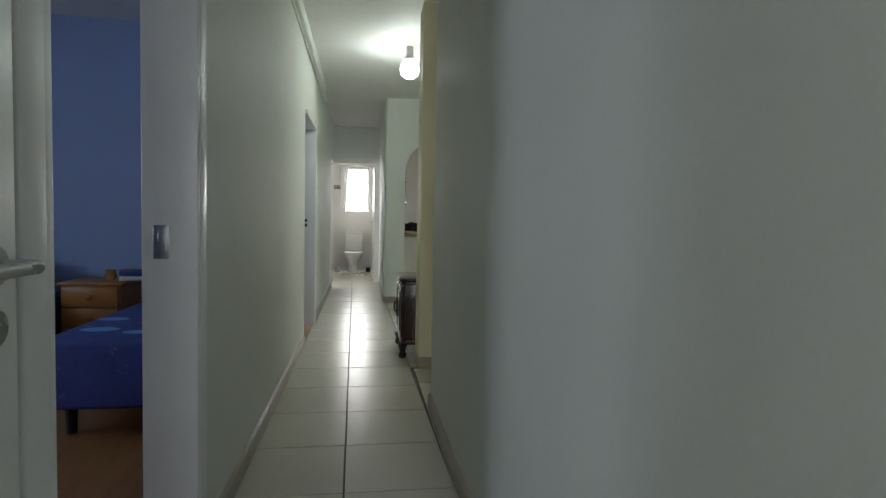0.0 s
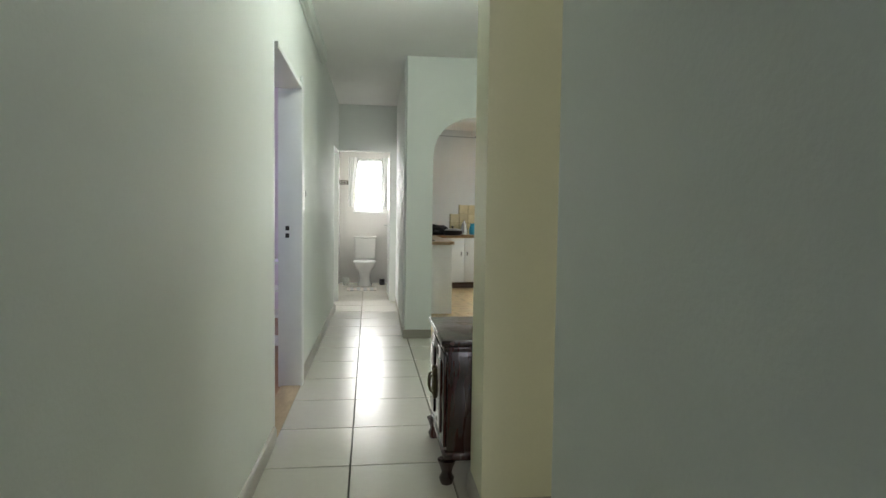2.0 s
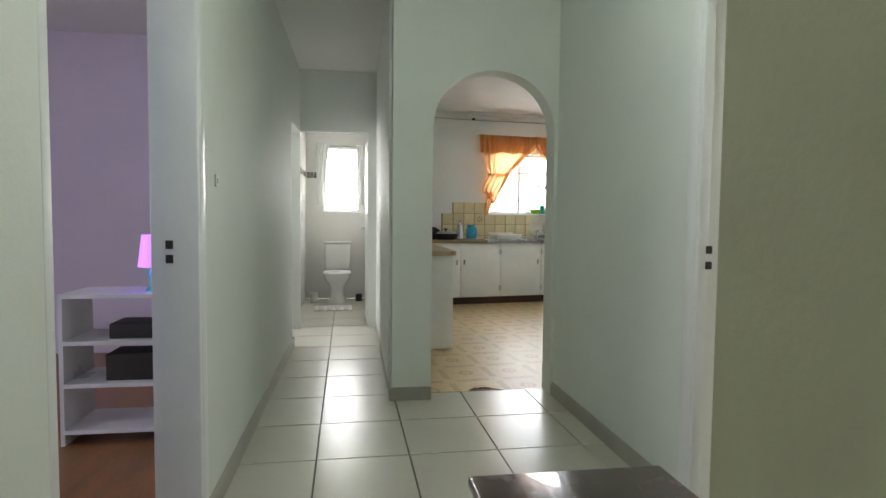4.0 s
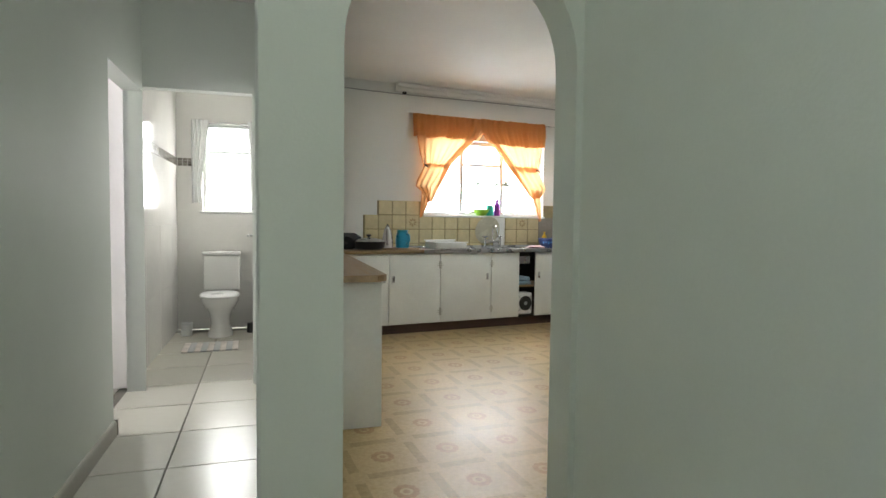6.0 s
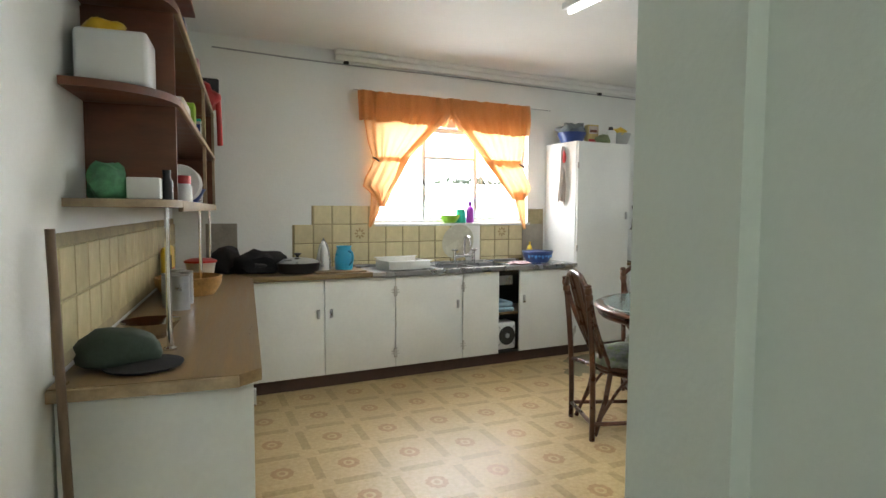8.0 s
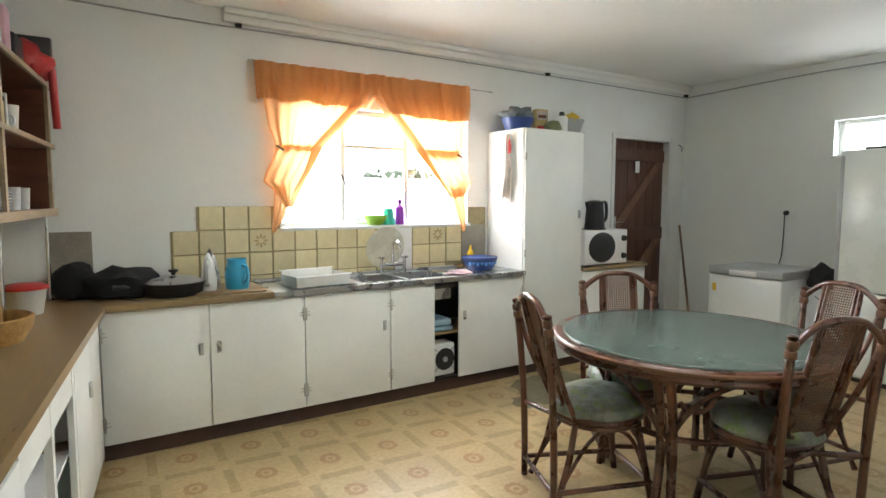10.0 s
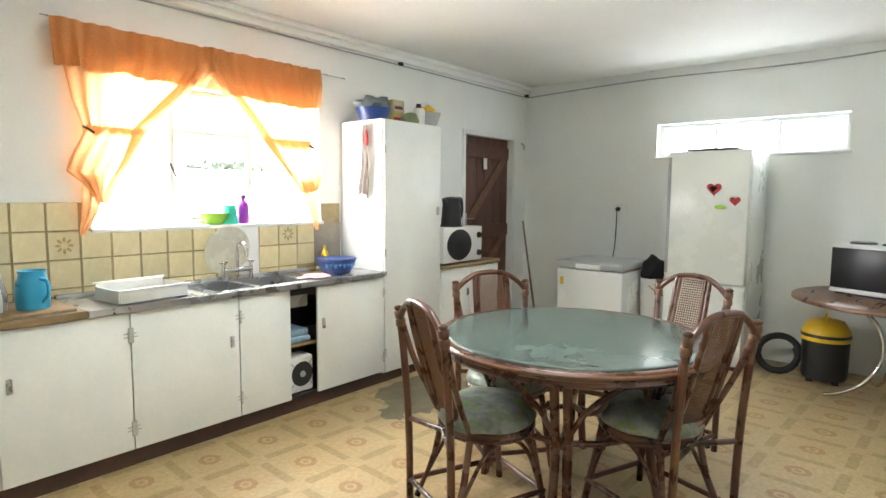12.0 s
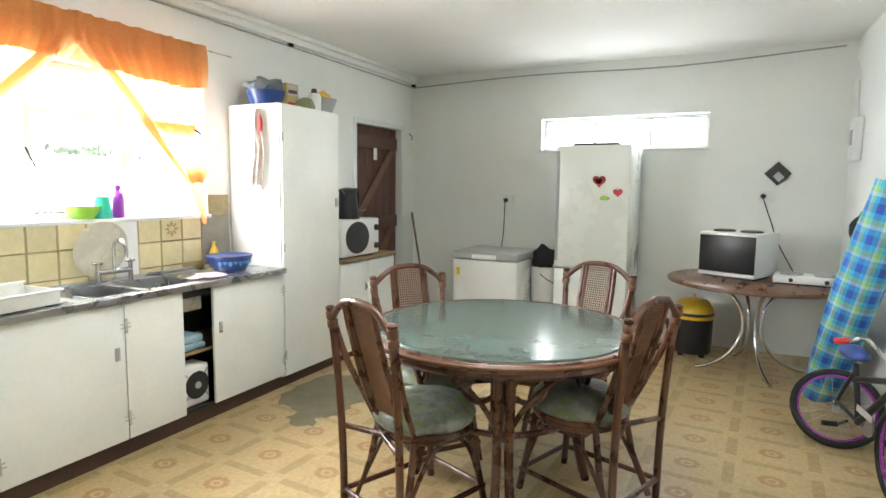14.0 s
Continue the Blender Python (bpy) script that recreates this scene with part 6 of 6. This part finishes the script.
# ---- hall things ----
hc = thing("hall_cabinet", H @ pose(0.80, 5.16, 0), "small dark cherry cabinet on ball-and-claw feet", "cabinet")
part("carcass", B(((0.03, 0.02, 0.14), (0.42, 0.60, 0.615)), bevel=0.006), CHERRY, hc)
part("top", B(((0.0, 0.0, 0.616), (0.44, 0.62, 0.642)), bevel=0.008), CHERRY, hc)
part("cornice", B(((0.012, 0.008, 0.59), (0.43, 0.612, 0.6155)), bevel=0.006), CHERRY, hc)
part("plinth", B(((0.015, 0.01, 0.11), (0.43, 0.61, 0.15)), bevel=0.01), CHERRY, hc)
for y0, y1 in ((0.035, 0.305), (0.315, 0.585)):
    d = part("cabinet_door", B(((0.015, y0, 0.165), (0.03, y1, 0.57)), bevel=0.004), CHERRY, hc)
    part("panel", B(((0.005, y0 + 0.05, 0.21), (0.016, y1 - 0.05, 0.53)), bevel=0.008), CHERRY, d)
    yy = y1 - 0.022 if y0 < 0.2 else y0 + 0.022
    part("pull", T(([(0.005, yy, 0.42), (-0.018, yy, 0.41), (-0.02, yy, 0.35), (0.002, yy, 0.335)], 0.006), ([(0.012, yy, 0.44), (0.004, yy, 0.44), (0.004, yy, 0.32), (0.012, yy, 0.32)], 0.011)), paint("aged_brass", (0.10, 0.08, 0.04), 0.4, 0.8, 0.3, 12, 50, 0.05), d)
for x in (0.05, 0.39):
    for y in (0.04, 0.58):
        part("foot", L([(0, 0), (0.026, 0.004), (0.034, 0.03), (0.022, 0.055), (0.03, 0.08), (0.042, 0.11), (0, 0.112)], 14, Matrix.Translation((x - 0.015, y, 0))), CHERRY, hc)
single("dark_ornament", lumpy(bmesh.new(), (0, 0, 0.02), (0.05, 0.07, 0.03), rough=0.6, seed=3), DARK, H @ pose(1.03, 5.42, 0.643), "small dark ornament on the cabinet", "ornament")
gl = thing("globe_light", H @ pose(0.915, 6.0, 2.74), "lit white glass globe ceiling light", "ceiling light")
part("gallery", L([(0, -0.001), (0.06, -0.001), (0.06, -0.02), (0.03, -0.03), (0.03, -0.13), (0.05, -0.16), (0, -0.16)], 20), WHITE, gl)
globe = part("globe", L([(0, -0.335), (0.04, -0.328), (0.075, -0.30), (0.088, -0.25), (0.078, -0.20), (0.05, -0.16), (0, -0.155)], 24), LAMP_GLOW, gl, "glowing opal globe")
globe.visible_shadow = False
sw = thing("light_switch", H @ pose(0.0, 7.08, 1.33), "small worn wall switch plate", "switch")
part("plate", B(((0, -0.018, -0.025), (0.008, 0.018, 0.025)), bevel=0.003), WHITE, sw)
part("rocker", B(((0.008, -0.008, -0.01), (0.012, 0.008, 0.01)), bevel=0.002), CLEAR_PLASTIC, sw)
structure("threshold", B(((-0.12, 5.79, -0.004), (0.01, 6.79, 0.008)), bevel=0.003), SHELF_EDGE, H, "worn wooden threshold strip", "trim")

# toilet
wc = thing("toilet", H @ pose(0.32, 12.75, 0), "white porcelain close-coupled toilet", "toilet")
part("pedestal", L([(0, 0), (0.13, 0), (0.125, 0.03), (0.095, 0.12), (0.11, 0.22), (0.15, 0.30), (0.16, 0.33), (0, 0.33)], 28, Matrix.Translation((0, -0.02, 0)), 0.95, 1.5), PORCELAIN, wc)
part("bowl", L([(0, 0.30), (0.15, 0.30), (0.18, 0.36), (0.185, 0.40), (0, 0.40)], 32, Matrix.Translation((0, -0.06, 0)), 1.0, 1.28), PORCELAIN, wc)
part("seat_lid", L([(0, 0.402), (0.188, 0.402), (0.192, 0.415), (0.18, 0.432), (0, 0.436)], 32, Matrix.Translation((0, -0.06, 0)), 1.0, 1.28), WHITE, wc)
part("cistern", B(((-0.18, 0.17, 0.43), (0.18, 0.34, 0.80)), bevel=0.02), PORCELAIN, wc)
part("cistern_lid", B(((-0.19, 0.16, 0.802), (0.19, 0.345, 0.84)), bevel=0.01), PORCELAIN, wc)
part("neck", B(((-0.12, 0.10, 0.2), (0.12, 0.30, 0.43)), bevel=0.02), PORCELAIN, wc)
rg = thing("toilet_mat", H @ pose(0.29, 12.16, 0.001, 0, 0, 2), "striped grey and white mat before the toilet", "mat")
for k in range(9):
    part("stripe", B(((-0.24 + k * 0.053, -0.22, 0), (-0.24 + k * 0.053 + 0.051, 0.16, 0.012)), bevel=0.003), (CLOTH_WHITE, GREY_LID)[k % 2], rg)
put("white_tin", [(0, 0), (0.05, 0), (0.055, 0.13), (0.05, 0.13), (0, 0.02)], WHITE, 0.0, 12.75, 0.0, "small white bin beside the toilet", "bin")
put("dark_brush_pot", [(0, 0), (0.05, 0), (0.045, 0.10), (0, 0.10)], BLACK, 0.62, 12.8, 0.0, "dark toilet brush pot on the floor", "brush")
bm = pleated(bmesh.new(), [(0.02, 0.20, 2.22), (0.02, 0.16, 1.9), (0.02, 0.10, 1.55), (0.02, 0.12, 1.35)], 24, 0.012, 0, 30)
lcn = thing("lace_curtain", H @ pose(0, 13.06, 0), "sheer white curtains at the toilet window", "curtain")
part("curtain_panel", bm, WHITE, lcn)
part("curtain_panel", pleated(bmesh.new(), [(0.58, 0.72, 2.22), (0.60, 0.72, 1.9), (0.65, 0.72, 1.55), (0.63, 0.72, 1.35)], 24, 0.012, 0, 30), WHITE, lcn)
td2 = thing("toilet_door", H @ pose(0.715, 10.92, 0, 0, 0, 91), "white toilet door folded open against the wall", "door")
part("panel", B(((0, -0.018, 0.012), (0.74, 0.018, 2.04)), bevel=0.003), GLOSS_WHITE, td2)
part("handle", T(([(0.68, 0.018, 1.05), (0.68, 0.06, 1.05), (0.58, 0.065, 1.05)], 0.009)), STEEL, td2)
# bathroom basket
bs = thing("laundry_basket", H @ pose(-0.68, 11.55, 0), "white slotted laundry basket with a blue cloth", "basket")
part("basket", B(((-0.2, -0.16, 0), (0.2, 0.16, 0.55)), bevel=0.02), WHITE, bs)
for k in range(9):
    for c in range(6):
        part("slot", B(((-0.17 + c * 0.062, -0.164, 0.06 + k * 0.05), (-0.14 + c * 0.062, -0.1605, 0.085 + k * 0.05))), DARK, bs)
for k in range(9):
    for c in range(5):
        part("slot", B(((0.2005, -0.14 + c * 0.058, 0.06 + k * 0.05), (0.204, -0.11 + c * 0.058, 0.085 + k * 0.05))), DARK, bs)
part("rim", B(((-0.21, -0.17, 0.55), (0.21, 0.17, 0.58)), bevel=0.008), GREY_LID, bs)
part("cloth", lumpy(bmesh.new(), (0, 0, 0.61), (0.18, 0.14, 0.06), rough=0.4, seed=2), SKY_BLUE, bs)
bpy.context.view_layer.update()

# ---- blue bedroom ----
bed = thing("single_bed", H @ pose(-0.14, 3.55, 0), "bed with a dark blue printed cover", "bed")
part("base", B(((-0.86, 0.10, 0.14), (0, 2.0, 0.30)), bevel=0.01), SHELF_EDGE, bed)
cov = bmesh.new()
box(cov, (-0.90, 0.0, 0.16), (0.01, 2.02, 0.50), bevel=0.03)
part("cover", cov, BEDDING, bed, "dark blue bedspread with pale leaf print")
for x in (-0.8, -0.06):
    for y in (0.16, 1.9):
        part("leg", L([(0, 0), (0.025, 0), (0.03, 0.14), (0, 0.14)], 12, Matrix.Translation((x, y, 0))), BLACK, bed)
for k, (x, y, r) in enumerate(((-0.35, 0.55, 0.13), (-0.6, 0.9, 0.11), (-0.3, 1.2, 0.12), (-0.72, 0.30, 0.10), (-0.5, 0.22, 0.08), (-0.78, 0.62, 0.09), (-0.15, 0.25, 0.10))):
    part("print", L([(0, 0.5005), (r, 0.5005), (r * 0.95, 0.502), (0, 0.502)], 14, Matrix.Translation((x, y, 0)), 1, 0.6), LIME if k < 2 else SKY_BLUE, bed, "printed leaf")
part("pillow", lumpy(bmesh.new(), (-0.45, 1.75, 0.56), (0.32, 0.22, 0.09), rough=0.15, seed=1), NAVY, bed)
bed2 = thing("single_bed", H @ pose(-2.72, 3.75, 0), "second bed with a navy cover and a teal pillow", "bed")
part("base", B(((0.02, 0.03, 0.12), (0.90, 1.92, 0.30)), bevel=0.01), DARK, bed2)
cov = box(bmesh.new(), (0, 0, 0.22), (0.92, 1.94, 0.50), bevel=0.04)
part("cover", cov, NAVY, bed2, "navy bedspread")
part("blanket", lumpy(bmesh.new(), (0.55, 1.30, 0.53), (0.34, 0.36, 0.10), rough=0.4, seed=14), NAVY, bed2, "rumpled navy blanket")
part("pillow", lumpy(bmesh.new(), (0.60, 1.66, 0.62), (0.26, 0.16, 0.16), rough=0.2, seed=5), paint("teal_pillow_cloth", (0.03, 0.20, 0.24), 0.9, 0, 0.2, 8, 80, 0.2), bed2, "teal pillow")
for x in (0.08, 0.84):
    for y in (0.10, 1.84):
        part("leg", L([(0, 0), (0.025, 0), (0.03, 0.12), (0, 0.12)], 12, Matrix.Translation((x, y, 0))), BLACK, bed2)
ns = thing("bedside_cabinet", H @ pose(-1.72, 5.22, 0), "orange pine bedside cabinet with drawers", "bedside cabinet")
part("body", B(((0, 0.02, 0), (0.42, 0.44, 0.57)), bevel=0.004), PINE, ns)
part("top", B(((-0.02, 0, 0.571), (0.44, 0.45, 0.595)), bevel=0.006), PINE, ns)
for z0, z1 in ((0.06, 0.24), (0.25, 0.40), (0.41, 0.56)):
    d = part("drawer", B(((0.015, 0.0, z0), (0.405, 0.02, z1)), bevel=0.005), PINE, ns)
    part("knob", L([(0, 0), (0.012, 0), (0.02, 0.015), (0.012, 0.025), (0, 0.026)], 14, Matrix.Translation((0.21, 0, (z0 + z1) / 2)) @ Matrix.Rotation(math.pi / 2, 4, "X")), PINE, d)
put("brass_cup", [(0, 0), (0.03, 0), (0.042, 0.03), (0.035, 0.07), (0.04, 0.08), (0, 0.08)], WICKER, -1.44, 5.42, 0.596, "small brown pot on the cabinet", "pot")
single("book", B(((0, 0, 0), (0.2, 0.14, 0.035)), bevel=0.003), WHITE, H @ pose(-1.36, 5.36, 0.596, 0, 0, 6), "white book lying on the cabinet", "book", "books on the cabinet")
single("book", B(((0, 0, 0), (0.2, 0.14, 0.045)), bevel=0.003), NAVY, H @ pose(-1.36, 5.36, 0.632, 0, 0, 2), "dark blue book on top of another", "book", "books on the cabinet")

# ---- lilac bedroom ----
ws = thing("white_shelf", H @ pose(-0.62, 7.75, 0), "white open shelf unit with cables and boxes", "shelf")
for x in (-0.3, 0.32):
    part("side", B(((x, 0, 0), (x + 0.02, 0.35, 0.78))), WHITE, ws)
for z in (0.06, 0.30, 0.52, 0.76):
    part("shelf_board", B(((-0.28, 0, z), (0.32, 0.35, z + 0.02))), WHITE, ws)
single("dark_box", B(((0, 0, 0), (0.3, 0.2, 0.14)), bevel=0.006), DARK, H @ pose(-0.72, 7.8, 0.321), "dark box on the shelf", "box")
single("dark_box", B(((0, 0, 0), (0.3, 0.2, 0.08)), bevel=0.006), DARK, H @ pose(-0.70, 7.8, 0.541), "dark router box", "box")
lp = thing("table_lamp", H @ pose(-0.50, 7.90, 0.781), "small lamp with lit purple shade", "lamp")
part("base", L([(0, 0), (0.05, 0), (0.03, 0.03), (0.035, 0.10), (0.015, 0.13), (0, 0.13)], 18), TEAL, lp)
part("shade", L([(0.085, 0.13), (0.065, 0.30), (0.063, 0.30), (0.083, 0.13)], 24), PURPLE_SHADE, lp, "glowing purple shade")

# ---- pink room ----
pc = thing("red_cabinet", H @ pose(2.55, 7.25, 0), "red-brown wooden chest against the pink wall", "chest")
part("body", B(((0, 0.02, 0), (1.1, 0.56, 0.84)), bevel=0.006), RED_WOOD, pc)
part("top", B(((-0.03, 0, 0.841), (1.13, 0.58, 0.87)), bevel=0.006), RED_WOOD, pc)
single("stacked_papers", B(((0, 0, 0), (0.24, 0.2, 0.02)), ((0.01, 0.01, 0.02), (0.22, 0.19, 0.045)), bevel=0.003), CLOTH_WHITE, H @ pose(2.65, 7.35, 0.871), "stack of papers on the chest", "papers")


# ---- tiles, last ----
def tile_mesh(sx, sy, h, b):
    bm = bmesh.new()
    v = [bm.verts.new(p) for p in ((0, 0, 0), (sx, 0, 0), (sx, sy, 0), (0, sy, 0), (b, b, h), (sx - b, b, h), (sx - b, sy - b, h), (b, sy - b, h))]
    for q in ((4, 5, 6, 7), (0, 1, 5, 4), (1, 2, 6, 5), (2, 3, 7, 6), (3, 0, 4, 7)):
        bm.faces.new([v[k] for k in q])
    me = bpy.data.meshes.new("tile")
    bm.to_mesh(me)
    bm.free()
    return me


def tile_at(name, me, m, parent):
    ob = new(name, me)
    ob.parent = parent
    ob.matrix_parent_inverse = parent.matrix_world.inverted()
    ob.matrix_world = m
    return ob


hall_floor = bpy.data.objects["hall_floor"]
me = tile_mesh(0.452, 0.494, 0.010, 0.002)
me.materials.append(TILE)
bpy.context.view_layer.update()
for i in range(-1, 4):
    for j in range(-9, 21):
        m = H @ pose(0.49, 0, -0.010, 0, 0, 0.85) @ Matrix.Translation((i * 0.457 - 0.0, 2.925 + j * 0.5, 0))
        c = H.inverted() @ m @ Vector((0.23, 0.25, 0))
        if c.y > 8.45 and c.x > 0.80 or c.x > 2.06 or c.x > 1.1 and c.y < 5.0 or c.x < -0.25 or c.y > 13.05 or c.x < -0.05 and c.y < 9.9:
            continue
        tile_at("tile", me, m, hall_floor)

# splashback behind the sink
sp = structure("splashback", B(((1.79, 12.392, 0.885), (4.31, 12.399, 1.245)), ((1.95, 12.392, 1.245), (2.50, 12.399, 1.405)), ((4.13, 12.392, 1.245), (4.31, 12.399, 1.39))), SPLASH_GROUT, None, "olive grout bed behind yellow cream tiles", "trim")
tl = tile_mesh(0.154, 0.154, 0.008, 0.003)
tl.materials.append(SPLASH)
marked = {(3, 1), (12, 1)}
up = Matrix.Rotation(radians(90), 4, "X")
for i in range(16):
    for j in range(3):
        x, z = 1.803 + i * 0.161, 0.932 + j * 0.160
        if j == 2 and not (1 <= i <= 3 or i == 15):
            continue
        if i == 10 or (i in (14, 15) and j < 2) or (i == 0 and j == 2):
            continue
        if x + 0.154 > 4.315:
            continue
        ob = tile_at("tile", tl, Matrix.Translation((x, 12.391, z)) @ up, sp)
        if (i, j) in marked:
            for k in range(8):
                a = k * math.pi / 4
                q = part("print", L([(0, 0), (0.010, 0), (0.010, 0.0015), (0, 0.0015)], 8, Matrix.Translation((0.077 + 0.032 * math.cos(a), 0.077 + 0.032 * math.sin(a), 0.0085)) @ Matrix.Rotation(a, 4, "Z"), 1.6, 0.8), SPLASH_MARK, ob)
low = tile_mesh(0.154, 0.04, 0.008, 0.003)
low.materials.append(SPLASH)
for i in range(13):
    if i != 10:
        tile_at("tile", low, Matrix.Translation((1.803 + i * 0.161, 12.391, 0.887)) @ up, sp)
structure("plaster_patch", B(((3.413, 12.384, 0.887), (3.568, 12.391, 1.24)), bevel=0.002), WHITE, None, "white panel filling a missing tile column", "trim")
structure("cement_patch", B(((4.055, 12.385, 0.887), (4.31, 12.391, 1.24)), bevel=0.003), CEMENT, None, "bare cement patch where tiles fell off", "trim")

# splashback behind the long worktop
sp2 = structure("splashback", B(((0.902, 9.75, 0.90), (0.908, 12.70, 1.30))), SPLASH_GROUT, H, "grout bed behind the long worktop", "trim")
for i in range(18):
    for j in range(2):
        tile_at("tile", tl, H @ Matrix.Translation((0.909, 9.80 + i * 0.161, 0.945 + j * 0.161)) @ Matrix.Rotation(radians(90), 4, "Z") @ up, sp2)
sp3 = structure("splashback", B(((1.13, 12.392, 0.90), (1.36, 12.398, 1.26)), ((1.14, 12.388, 0.90), (1.35, 12.392, 1.17))), CEMENT, None, "grey slab against the corner wall", "trim")

# toilet wall joints and mosaic band
tw = bpy.data.objects["wall_toilet_west"]
mo = tile_mesh(0.046, 0.026, 0.004, 0.001)
mo.materials.append(MOSAIC)
for i in range(44):
    for j in range(3):
        tile_at("mosaic_tile", mo, H @ Matrix.Translation((-0.129, 10.91 + i * 0.0495, 1.735 + j * 0.028)) @ Matrix.Rotation(radians(90), 4, "Z") @ up, tw)
tb2 = bpy.data.objects["wall_toilet_back"]
for i in range(20):
    for j in range(3):
        x = -0.12 + i * 0.0495
        if x + 0.046 < 0.10 or x > 0.65:
            tile_at("mosaic_tile", mo, H @ Matrix.Translation((x, 13.099, 1.735 + j * 0.028)) @ up, tb2)
big = tile_mesh(0.595, 0.595, 0.004, 0.002)
big.materials.append(WC_TILE)
for i in range(4):
    for z in (-0.07, 0.53, 1.13):
        if z < 1.0:
            tile_at("wall_tile", big, H @ Matrix.Translation((-0.129, 10.905 + i * 0.6 if i < 3 else 12.5, z)) @ Matrix.Rotation(radians(90), 4, "Z") @ up, tw) if i < 3 else None
